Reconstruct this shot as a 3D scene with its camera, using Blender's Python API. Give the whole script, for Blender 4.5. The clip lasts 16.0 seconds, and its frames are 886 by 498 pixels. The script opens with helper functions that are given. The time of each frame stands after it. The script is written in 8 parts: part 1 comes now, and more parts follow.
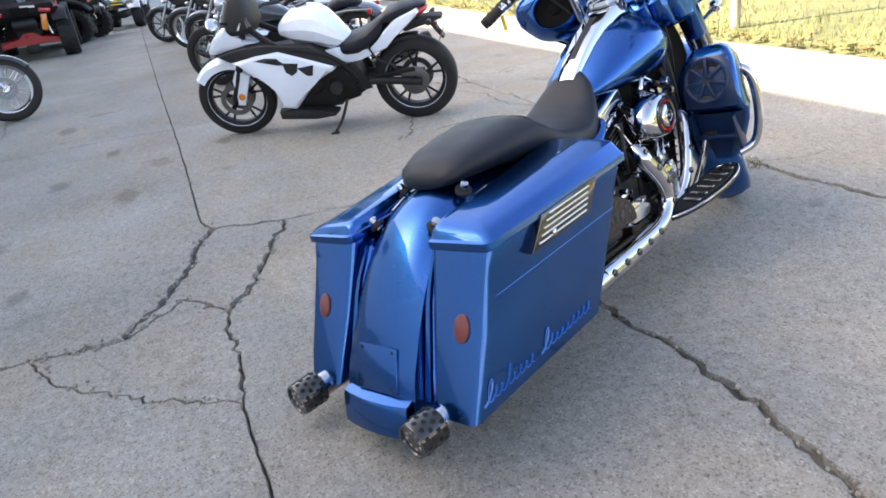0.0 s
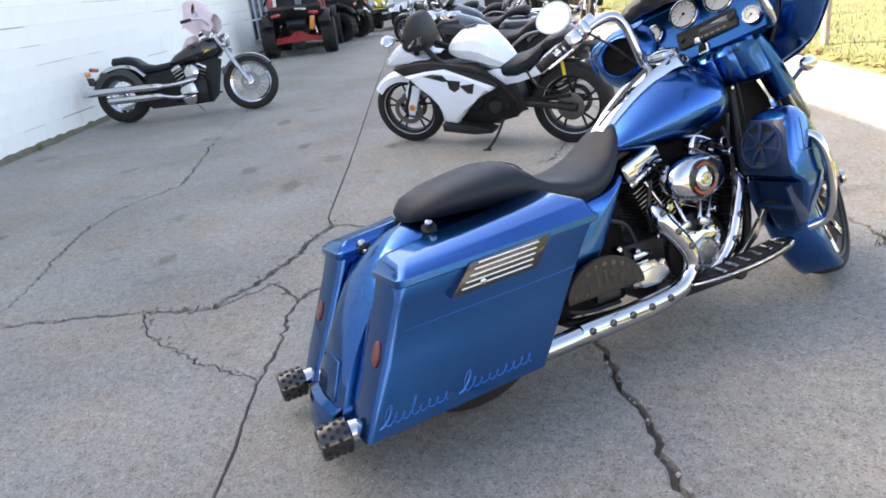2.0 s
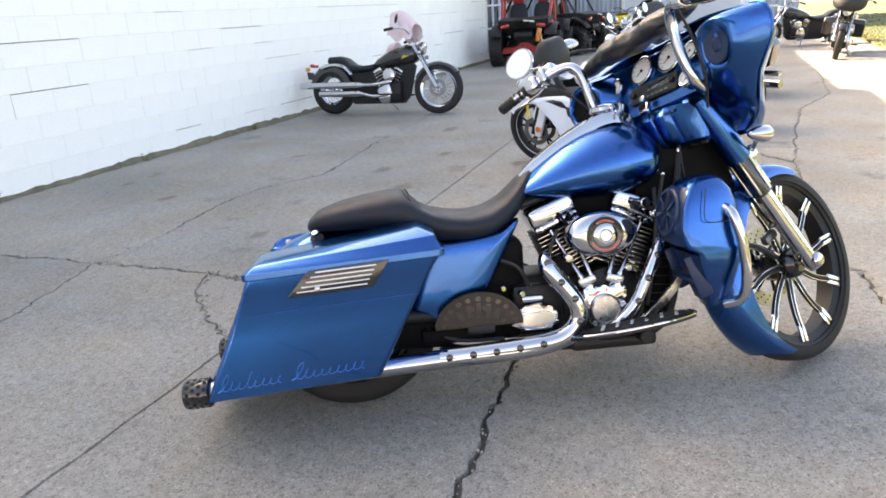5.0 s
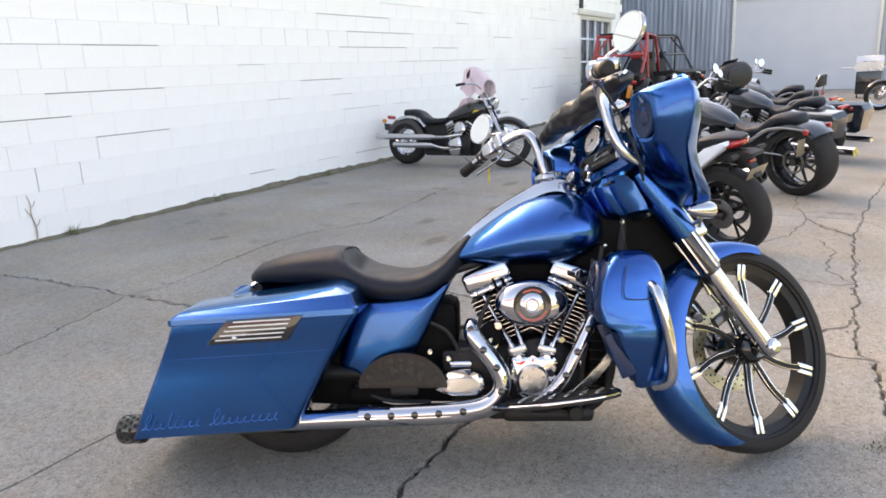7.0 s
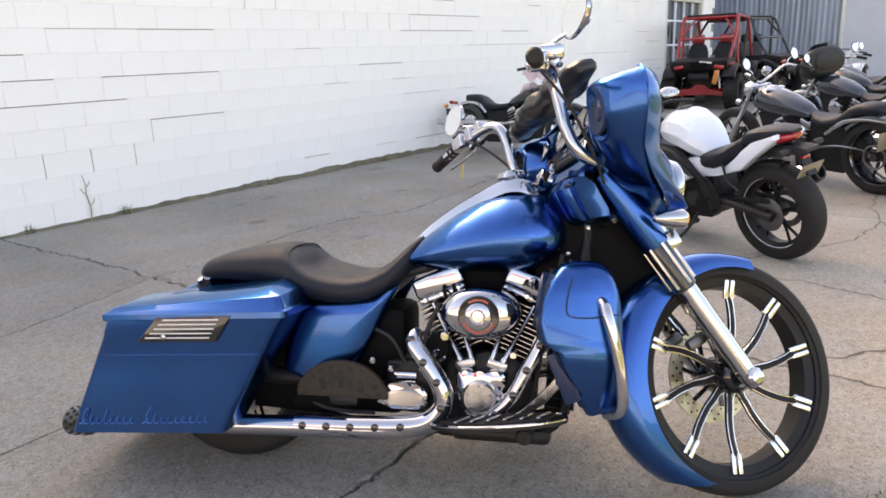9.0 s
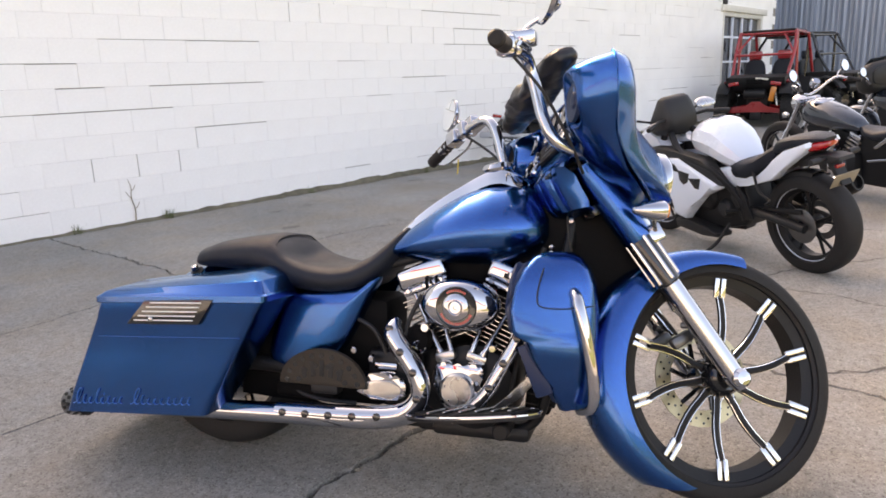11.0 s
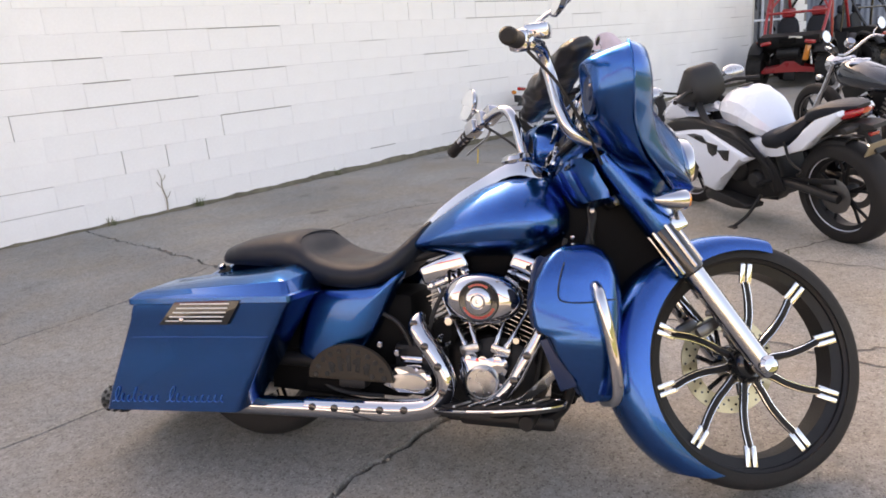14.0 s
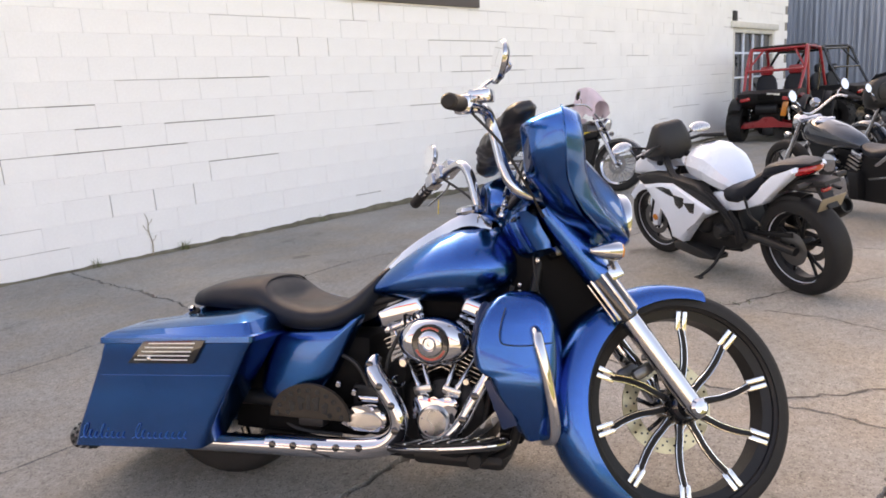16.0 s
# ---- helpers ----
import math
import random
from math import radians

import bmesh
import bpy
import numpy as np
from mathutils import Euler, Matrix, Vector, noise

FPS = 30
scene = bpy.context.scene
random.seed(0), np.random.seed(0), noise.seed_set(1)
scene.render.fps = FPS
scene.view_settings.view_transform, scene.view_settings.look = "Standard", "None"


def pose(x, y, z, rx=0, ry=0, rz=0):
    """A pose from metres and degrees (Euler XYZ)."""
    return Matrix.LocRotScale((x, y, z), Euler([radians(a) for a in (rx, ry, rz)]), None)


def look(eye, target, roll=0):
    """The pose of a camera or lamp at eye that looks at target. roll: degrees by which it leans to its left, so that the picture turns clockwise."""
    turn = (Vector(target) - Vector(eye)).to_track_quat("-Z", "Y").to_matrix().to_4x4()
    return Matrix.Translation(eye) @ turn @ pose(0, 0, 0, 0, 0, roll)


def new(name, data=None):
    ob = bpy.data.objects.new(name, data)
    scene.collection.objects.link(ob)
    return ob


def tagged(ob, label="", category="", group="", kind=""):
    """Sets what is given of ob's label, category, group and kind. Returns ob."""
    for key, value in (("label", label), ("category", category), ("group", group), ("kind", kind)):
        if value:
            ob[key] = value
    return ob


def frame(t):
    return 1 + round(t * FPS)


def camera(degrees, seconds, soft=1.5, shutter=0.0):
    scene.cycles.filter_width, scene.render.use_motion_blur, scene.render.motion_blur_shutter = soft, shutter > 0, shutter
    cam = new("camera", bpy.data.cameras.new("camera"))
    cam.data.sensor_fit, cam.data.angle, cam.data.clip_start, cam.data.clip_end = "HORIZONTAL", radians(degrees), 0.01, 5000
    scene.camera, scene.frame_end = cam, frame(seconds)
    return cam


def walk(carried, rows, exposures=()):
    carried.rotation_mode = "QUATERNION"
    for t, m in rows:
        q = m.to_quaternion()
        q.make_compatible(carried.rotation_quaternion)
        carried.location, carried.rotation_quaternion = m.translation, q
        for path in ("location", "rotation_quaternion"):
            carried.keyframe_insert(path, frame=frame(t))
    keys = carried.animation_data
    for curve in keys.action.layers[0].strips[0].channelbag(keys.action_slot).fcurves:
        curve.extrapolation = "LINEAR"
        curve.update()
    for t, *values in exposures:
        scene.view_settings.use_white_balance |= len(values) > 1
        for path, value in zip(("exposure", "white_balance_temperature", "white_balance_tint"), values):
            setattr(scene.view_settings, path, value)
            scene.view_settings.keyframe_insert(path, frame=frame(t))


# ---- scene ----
cam = camera(64.8, 16.0, soft=1.7)
PATH = [
    (0, (-1.528, 1.148, 1.196), (0.205, 0.573, 0.379), -8.0),
    (0.5, (-1.571, 0.968, 1.205), (0.211, 0.555, 0.394), -8.3),
    (1, (-1.689, 0.809, 1.22), (0.135, 0.551, 0.441), -7.4),
    (1.5, (-1.777, 0.645, 1.238), (0.085, 0.552, 0.512), -7.2),
    (2, (-1.757, 0.462, 1.229), (0.108, 0.52, 0.509), -6.7),
    (2.5, (-1.757, 0.293, 1.234), (0.104, 0.503, 0.532), -7.7),
    (3, (-1.807, 0.094, 1.242), (0.047, 0.488, 0.605), -7.1),
    (3.5, (-1.781, -0.09, 1.218), (0.045, 0.392, 0.56), -6.7),
    (4, (-1.736, -0.26, 1.237), (0.066, 0.262, 0.545), -5.3),
    (4.5, (-1.771, -0.45, 1.249), (-0.003, 0.197, 0.575), -4.4),
    (4.7, (-1.78, -0.52, 1.252), (-0.019, 0.154, 0.587), -4.1),
    (6.8, (-1.588, -1.098, 1.28), (0.09, -0.124, 0.794), -2.7),
    (7, (-1.546, -1.125, 1.274), (0.121, -0.136, 0.779), -2.6),
    (7.5, (-1.423, -1.179, 1.279), (0.229, -0.17, 0.776), -1.6),
    (8, (-1.337, -1.274, 1.284), (0.286, -0.215, 0.792), -1.8),
    (8.5, (-1.272, -1.372, 1.282), (0.301, -0.241, 0.786), -2.0),
    (9, (-1.16, -1.383, 1.268), (0.357, -0.191, 0.74), -2.5),
    (9.2, (-1.122, -1.371, 1.253), (0.388, -0.179, 0.706), -2.4),
    (11.5, (-1.028, -1.577, 1.175), (0.385, -0.238, 0.714), -2.4),
    (12, (-1.016, -1.57, 1.172), (0.404, -0.241, 0.704), -3.1),
    (12.5, (-1.005, -1.576, 1.167), (0.412, -0.248, 0.688), -3.5),
    (13, (-1.017, -1.587, 1.18), (0.383, -0.236, 0.721), -3.8),
    (13.5, (-1.021, -1.591, 1.212), (0.36, -0.228, 0.731), -4.4),
    (14, (-1.006, -1.569, 1.241), (0.343, -0.196, 0.699), -4.9),
    (14.5, (-0.973, -1.546, 1.258), (0.386, -0.186, 0.708), -5.2),
    (15, (-0.974, -1.579, 1.285), (0.411, -0.239, 0.75), -4.9),
    (15.5, (-0.983, -1.685, 1.295), (0.404, -0.325, 0.819), -4.5),
    (16, (-1.018, -1.74, 1.265), (0.376, -0.368, 0.85), -3.9),
]
walk(cam, [(t, look(eye, target, roll)) for t, eye, target, roll in PATH], [(0, 2.56, 7850, 11), (4.5, 2.63, 8650, 12), (9, 2.42, 9550, 18), (12.5, 2.34, 9950, 21), (16, 2.33, 9950, 21)])

# ---- sky and sun ----
SUN_EL, SUN_AZ = radians(33), radians(20)
world = bpy.data.worlds.new("sky")
world.use_nodes = True
wn, wl = world.node_tree.nodes, world.node_tree.links
sky = wn.new("ShaderNodeTexSky")
sky.sky_type, sky.sun_disc = "NISHITA", False
sky.sun_elevation, sky.sun_rotation = SUN_EL, SUN_AZ
sky.dust_density, sky.air_density, sky.ozone_density = 3.0, 0.8, 0.6
wn["Background"].inputs["Strength"].default_value = 0.15
wl.new(sky.outputs[0], wn["Background"].inputs["Color"])
scene.world = world
sun_way = Vector((math.sin(SUN_AZ) * math.cos(SUN_EL), math.cos(SUN_AZ) * math.cos(SUN_EL), math.sin(SUN_EL)))
sun = new("sun", bpy.data.lights.new("sun", "SUN"))
sun.data.energy, sun.data.angle, sun.data.color = 5.0, radians(0.5), (1.0, 0.93, 0.82)
sun.matrix_basis = look(sun_way * 40, (0, 0, 0))


# ---- materials ----
def ramp(nodes, stops):
    r = nodes.new("ShaderNodeValToRGB")
    e = r.color_ramp.elements
    while len(e) < len(stops):
        e.new(0.5)
    for el, (p, c) in zip(e, stops):
        el.position, el.color = p, (*c, 1) if len(c) == 3 else c
    return r


def material(name, color, rough=0.5, metal=0.0, var=0.12, coarse=6.0, fine=90.0, bump=0.08, coat=0.0, rough_var=0.1, flake=0.0, spec=0.5, edge=None):
    """A plain surface with grain and stains at two scales."""
    m = bpy.data.materials.new(name)
    m.use_nodes = True
    n, l = m.node_tree.nodes, m.node_tree.links
    b = n["Principled BSDF"]
    b.inputs["Metallic"].default_value = metal
    b.inputs["Coat Weight"].default_value = coat
    b.inputs["Coat Roughness"].default_value = 0.04
    b.inputs["Specular IOR Level"].default_value = spec
    if edge:
        b.inputs["Specular Tint"].default_value = (*edge, 1)
    co = n.new("ShaderNodeTexCoord")
    big, small = n.new("ShaderNodeTexNoise"), n.new("ShaderNodeTexNoise")
    big.inputs["Scale"].default_value, small.inputs["Scale"].default_value = coarse, fine
    big.inputs["Detail"].default_value, small.inputs["Detail"].default_value = 5, 3
    l.new(co.outputs["Object"], big.inputs["Vector"])
    l.new(co.outputs["Object"], small.inputs["Vector"])
    mix = n.new("ShaderNodeMath")
    mix.operation = "MULTIPLY_ADD"
    mix.inputs[1].default_value = 0.35
    l.new(small.outputs["Fac"], mix.inputs[0])
    half = n.new("ShaderNodeMath")
    half.operation = "MULTIPLY"
    half.inputs[1].default_value = 0.65
    l.new(big.outputs["Fac"], half.inputs[0])
    l.new(half.outputs[0], mix.inputs[2])
    r = ramp(n, [(0.3, [c * (1 - var) for c in color]), (0.7, [min(1, c * (1 + var)) for c in color])])
    l.new(mix.outputs[0], r.inputs[0])
    l.new(r.outputs[0], b.inputs["Base Color"])
    rr = n.new("ShaderNodeMapRange")
    rr.inputs["To Min"].default_value, rr.inputs["To Max"].default_value = max(0.01, rough - rough_var / 2), min(1, rough + rough_var / 2)
    rr.inputs["From Min"].default_value, rr.inputs["From Max"].default_value = 0.3, 0.7
    l.new(big.outputs["Fac"], rr.inputs["Value"])
    l.new(rr.outputs[0], b.inputs["Roughness"])
    if bump:
        bp = n.new("ShaderNodeBump")
        bp.inputs["Strength"].default_value, bp.inputs["Distance"].default_value = bump, 0.004
        l.new(small.outputs["Fac"], bp.inputs["Height"])
        l.new(bp.outputs[0], b.inputs["Normal"])
    if flake:
        v = n.new("ShaderNodeTexVoronoi")
        v.inputs["Scale"].default_value = 1000
        l.new(co.outputs["Object"], v.inputs["Vector"])
        pick = n.new("ShaderNodeSeparateColor")
        l.new(v.outputs["Color"], pick.inputs[0])
        fl = ramp(n, [(0.0, (1 - flake, 1 - flake, 1 - flake)), (0.8, (1, 1, 1)), (1.0, (1 + 2.5 * flake, 1 + 2.2 * flake, 1 + 1.6 * flake))])
        l.new(pick.outputs[0], fl.inputs[0])
        mx = n.new("ShaderNodeMix")
        mx.data_type = "RGBA"
        mx.blend_type = "MULTIPLY"
        mx.inputs["Factor"].default_value = 1.0
        l.new(r.outputs[0], mx.inputs["A"])
        l.new(fl.outputs[0], mx.inputs["B"])
        l.new(mx.outputs["Result"], b.inputs["Base Color"])
    return m


def concrete_material():
    m = bpy.data.materials.new("concrete")
    m.use_nodes = True
    n, l = m.node_tree.nodes, m.node_tree.links
    b = n["Principled BSDF"]
    geo = n.new("ShaderNodeNewGeometry")
    info = n.new("ShaderNodeObjectInfo")

    def noise_tex(scale, detail=4, rough=0.55):
        t = n.new("ShaderNodeTexNoise")
        t.inputs["Scale"].default_value, t.inputs["Detail"].default_value, t.inputs["Roughness"].default_value = scale, detail, rough
        l.new(geo.outputs["Position"], t.inputs["Vector"])
        return t

    def over(a, c, fac, mode="MIX"):
        x = n.new("ShaderNodeMix")
        x.data_type, x.blend_type = "RGBA", mode
        l.new(fac, x.inputs["Factor"]) if not isinstance(fac, float) else None
        if isinstance(fac, float):
            x.inputs["Factor"].default_value = fac
        l.new(a, x.inputs["A"])
        l.new(c, x.inputs["B"])
        return x.outputs["Result"]

    large = ramp(n, [(0.35, (0.258, 0.246, 0.226)), (0.55, (0.309, 0.295, 0.273)), (0.72, (0.358, 0.342, 0.317))])
    l.new(noise_tex(0.9, 6).outputs["Fac"], large.inputs[0])
    mid = ramp(n, [(0.36, (0.85, 0.845, 0.835)), (0.6, (1, 1, 1))])
    l.new(noise_tex(14, 5, 0.7).outputs["Fac"], mid.inputs[0])
    col = over(large.outputs[0], mid.outputs[0], 0.8, "MULTIPLY")
    blot = ramp(n, [(0.34, (0.84, 0.835, 0.83)), (0.50, (1, 1, 1)), (0.66, (1.09, 1.085, 1.07))])
    l.new(noise_tex(34, 3, 0.65).outputs["Fac"], blot.inputs[0])
    col = over(col, blot.outputs[0], 1.0, "MULTIPLY")
    # pebbles that show in the worn face
    vo = n.new("ShaderNodeTexVoronoi")
    vo.inputs["Scale"].default_value = 210
    l.new(geo.outputs["Position"], vo.inputs["Vector"])
    peb = ramp(n, [(0.0, (0.55, 0.53, 0.51)), (0.2, (0.93, 0.92, 0.9)), (0.88, (1.01, 1.01, 1.01)), (0.95, (1.2, 1.19, 1.17)), (1.0, (1.42, 1.40, 1.36))])
    sep = n.new("ShaderNodeSeparateColor")
    l.new(vo.outputs["Color"], sep.inputs[0])
    l.new(sep.outputs[0], peb.inputs[0])
    col = over(col, peb.outputs[0], 1.0, "MULTIPLY")
    # dark pits and a tint that wanders from warm to cool
    pits = ramp(n, [(0.30, (0.50, 0.48, 0.46)), (0.385, (1, 1, 1))])
    l.new(noise_tex(62, 2, 0.6).outputs["Fac"], pits.inputs[0])
    col = over(col, pits.outputs[0], 0.8, "MULTIPLY")
    tint = ramp(n, [(0.36, (0.955, 1.0, 1.04)), (0.5, (1.0, 1.0, 1.0)), (0.64, (1.06, 1.01, 0.95))])
    l.new(noise_tex(1.6, 4, 0.6).outputs["Fac"], tint.inputs[0])
    col = over(col, tint.outputs[0], 1.0, "MULTIPLY")
    # old drips of oil
    stain = ramp(n, [(0.63, (1, 1, 1)), (0.70, (0.70, 0.69, 0.67)), (0.78, (0.55, 0.54, 0.52))])
    l.new(noise_tex(2.3, 3).outputs["Fac"], stain.inputs[0])
    col = over(col, stain.outputs[0], 0.7, "MULTIPLY")
    # dark spots where engines have dripped
    for sx, sy, rx, ry in ((3.55, 2.05, 0.16, 0.10), (4.25, 1.75, 0.14, 0.07), (2.95, 1.62, 0.20, 0.09), (3.9, 0.95, 0.13, 0.08), (5.6, 2.2, 0.22, 0.1), (1.7, 2.05, 0.09, 0.06), (2.4, 3.4, 0.12, 0.08)):
        off = n.new("ShaderNodeVectorMath")
        off.operation = "SUBTRACT"
        wob = n.new("ShaderNodeVectorMath")
        wob.operation = "MULTIPLY_ADD"
        wob.inputs[1].default_value = (0.10, 0.10, 0)
        l.new(noise_tex(9, 3).outputs["Color"], wob.inputs[0])
        l.new(geo.outputs["Position"], wob.inputs[2])
        l.new(wob.outputs[0], off.inputs[0])
        off.inputs[1].default_value = (sx + 0.05, sy + 0.05, 0)
        sc = n.new("ShaderNodeVectorMath")
        sc.operation = "MULTIPLY"
        sc.inputs[1].default_value = (1 / rx, 1 / ry, 0)
        l.new(off.outputs[0], sc.inputs[0])
        ln = n.new("ShaderNodeVectorMath")
        ln.operation = "LENGTH"
        l.new(sc.outputs[0], ln.inputs[0])
        spot = ramp(n, [(0.45, (0.62, 0.60, 0.58)), (1.0, (1, 1, 1))])
        l.new(ln.outputs["Value"], spot.inputs[0])
        col = over(col, spot.outputs[0], 0.8, "MULTIPLY")
    slab = ramp(n, [(0, (0.93, 0.93, 0.93)), (1, (1.05, 1.04, 1.02))])
    l.new(info.outputs["Random"], slab.inputs[0])
    col = over(col, slab.outputs[0], 1.0, "MULTIPLY")
    l.new(col, b.inputs["Base Color"])
    b.inputs["Roughness"].default_value = 0.85
    b.inputs["Specular IOR Level"].default_value = 0.3
    bp = n.new("ShaderNodeBump")
    bp.inputs["Strength"].default_value, bp.inputs["Distance"].default_value = 0.85, 0.004
    l.new(noise_tex(95, 4, 0.75).outputs["Fac"], bp.inputs["Height"])
    l.new(bp.outputs[0], b.inputs["Normal"])
    return m


CONCRETE = concrete_material()
SOIL = material("soil", (0.105, 0.095, 0.082), 0.95, var=0.4, coarse=5, fine=60, bump=0.6)
BLOCK = material("white_block_paint", (0.90, 0.89, 0.865), 0.62, var=0.05, coarse=2.2, fine=70, bump=0.35)
MORTAR = material("mortar", (0.27, 0.245, 0.215), 0.9, var=0.12, coarse=4, fine=80, bump=0.5)
MOSS = material("moss", (0.14, 0.125, 0.085), 0.95, var=0.5, coarse=9, fine=110, bump=0.8)
BLUE = material("candy_blue_paint", (0.001, 0.092, 0.340), 0.26, metal=1.0, var=0.05, coarse=3, fine=300, bump=0.0, coat=0.8, rough_var=0.04, flake=0.22, edge=(0.36, 0.62, 0.80))
NAVY = material("navy_plastic", (0.004, 0.018, 0.060), 0.38, var=0.15, fine=200, bump=0.05, spec=0.4)
SCRIPT = material("pale_blue_script", (0.008, 0.16, 0.50), 0.35, metal=0.35, var=0.03, bump=0, coat=1.0)
CHROME = material("chrome", (0.50, 0.51, 0.54), 0.03, metal=1.0, var=0.02, coarse=5, fine=200, bump=0.0, rough_var=0.03)
STEEL = material("brushed_steel", (0.55, 0.54, 0.52), 0.28, metal=1.0, var=0.08, fine=250, bump=0.05)
MACHINED = material("machined_alloy", (0.80, 0.79, 0.77), 0.20, metal=1.0, var=0.05, fine=250, bump=0.03)
SATIN = material("satin_alloy", (0.74, 0.74, 0.75), 0.5, metal=0.5, var=0.05, fine=250, bump=0.03)
GOLDROTOR = material("brake_steel", (0.50, 0.42, 0.28), 0.34, metal=1.0, var=0.12, fine=250, bump=0.05)
# dull parts kept near-black, so deep shade is partly in their colour
SHADE = material("dull_shade_black", (0.0035, 0.003, 0.003), 0.75, var=0.3, fine=120, bump=0.1, spec=0.14)
HOLE = material("punched_hole", (0.005, 0.005, 0.005), 0.85, metal=0.0, var=0.2, bump=0.0)
GUNMETAL = material("gunmetal", (0.16, 0.16, 0.16), 0.4, metal=0.9, var=0.1, bump=0.0)
TINTED = material("tinted_mirror_glass", (0.62, 0.63, 0.64), 0.03, 1.0, var=0.0, bump=0, rough_var=0)
MIRROR = material("mirror_glass", (0.9, 0.91, 0.92), 0.01, 1.0, var=0.0, bump=0, rough_var=0)
BLACK = material("black_paint", (0.010, 0.011, 0.012), 0.16, var=0.2, bump=0.0, coat=0.7, spec=0.4)
CASE = material("black_engine_case", (0.009, 0.009, 0.010), 0.48, var=0.3, fine=180, bump=0.2, spec=0.3)
PLASTIC = material("black_plastic", (0.012, 0.012, 0.013), 0.6, var=0.25, fine=200, bump=0.15)
LEATHER = material("black_vinyl", (0.008, 0.011, 0.018), 0.50, var=0.2, coarse=12, fine=320, bump=0.22, spec=0.30)
POUCH = material("soft_black_leather", (0.016, 0.016, 0.018), 0.33, var=0.2, coarse=12, fine=200, bump=0.3)
RUBBER = material("tyre_rubber", (0.014, 0.013, 0.013), 0.70, var=0.3, coarse=20, fine=150, bump=0.3, spec=0.35)
BROWN = material("brown_footboard", (0.026, 0.018, 0.011), 0.7, var=0.25, coarse=20, fine=200, bump=0.25)
SLATE = material("dark_slate_paint", (0.022, 0.030, 0.042), 0.22, metal=0.3, var=0.12, bump=0.0, coat=1.0)
WHITEP = material("white_plastic", (0.70, 0.77, 0.87), 0.25, var=0.03, bump=0.0, coat=0.7)
DIAL = material("dial_face", (0.70, 0.69, 0.66), 0.5, var=0.05, bump=0)
REDLENS = material("red_lens", (0.36, 0.005, 0.008), 0.15, var=0.15, fine=60, bump=0.1, coat=1.0)
REFLECT = material("dull_red_reflector", (0.13, 0.022, 0.020), 0.4, var=0.2, fine=200, bump=0.1, coat=0.4)
AMBER = material("amber_lens", (0.65, 0.20, 0.02), 0.2, var=0.1, bump=0, coat=1.0)
GLASSY = material("headlight_glass", (0.75, 0.77, 0.78), 0.05, metal=0.7, var=0.05, bump=0)
REDPAINT = material("red_powder_coat", (0.34, 0.012, 0.016), 0.3, var=0.12, bump=0.0, coat=0.6)
CLOTH = material("pink_grey_cloth", (0.62, 0.50, 0.54), 0.9, var=0.1, coarse=9, fine=260, bump=0.3)
YELLOW = material("yellow_plastic", (0.75, 0.52, 0.03), 0.4, var=0.08, bump=0)
TIN = material("galvanised_sheet", (0.26, 0.30, 0.36), 0.45, metal=0.6, var=0.14, coarse=1.2, fine=40, bump=0.08)
DOORP = material("door_white", (0.54, 0.56, 0.60), 0.45, var=0.05, coarse=1.5, bump=0.05)
STREAKED = material("streaked_galvanised_sheet", (0.29, 0.33, 0.39), 0.42, metal=0.6, var=0.42, coarse=7, fine=26, bump=0.03)
for tex in [x for x in STREAKED.node_tree.nodes if x.type == "TEX_NOISE"]:
    fall = STREAKED.node_tree.nodes.new("ShaderNodeMapping")  # stretches the noise into upright streaks on the sheets
    fall.inputs["Scale"].default_value = (1, 1, 0.03)
    STREAKED.node_tree.links.new(tex.inputs["Vector"].links[0].from_socket, fall.inputs["Vector"])
    STREAKED.node_tree.links.new(fall.outputs[0], tex.inputs["Vector"])
WOOD = material("grey_post_wood", (0.36, 0.30, 0.22), 0.85, var=0.25, coarse=5, fine=60, bump=0.4)
GRASS = material("grass_blades", (0.115, 0.145, 0.040), 0.75, var=0.45, coarse=1.3, fine=14, bump=0.0)
LEAF = material("dry_leaf", (0.28, 0.16, 0.06), 0.8, var=0.5, coarse=3, fine=20, bump=0.0)
GREENWEED = material("weed_green", (0.12, 0.14, 0.055), 0.8, var=0.3, bump=0.0)
DARKGLASS = material("dark_window_glass", (0.03, 0.035, 0.04), 0.06, var=0.2, bump=0, coat=0.5)
FRAMEW = material("window_frame_paint", (0.66, 0.64, 0.58), 0.6, var=0.12, bump=0.2)
SILVER = material("silver_paint", (0.55, 0.56, 0.58), 0.3, metal=0.8, var=0.05, bump=0)
TAN = material("tan_plate", (0.24, 0.20, 0.14), 0.5, var=0.1, bump=0)


# ---- mesh tools ----
def spline(pts, n=6, closed=False):
    """Catmull-Rom curve through pts."""
    p = [Vector(q) for q in pts]
    k = len(p)
    out = []
    for i in range(k if closed else k - 1):
        a, b, c, d = (p[(i + j) % k] if closed else p[min(max(i + j, 0), k - 1)] for j in (-1, 0, 1, 2))
        for s in range(n):
            t = s / n
            out.append(0.5 * (2 * b + (c - a) * t + (2 * a - 5 * b + 4 * c - d) * t * t + (3 * b - a - 3 * c + d) * t ** 3))
    if not closed:
        out.append(p[-1])
    return out


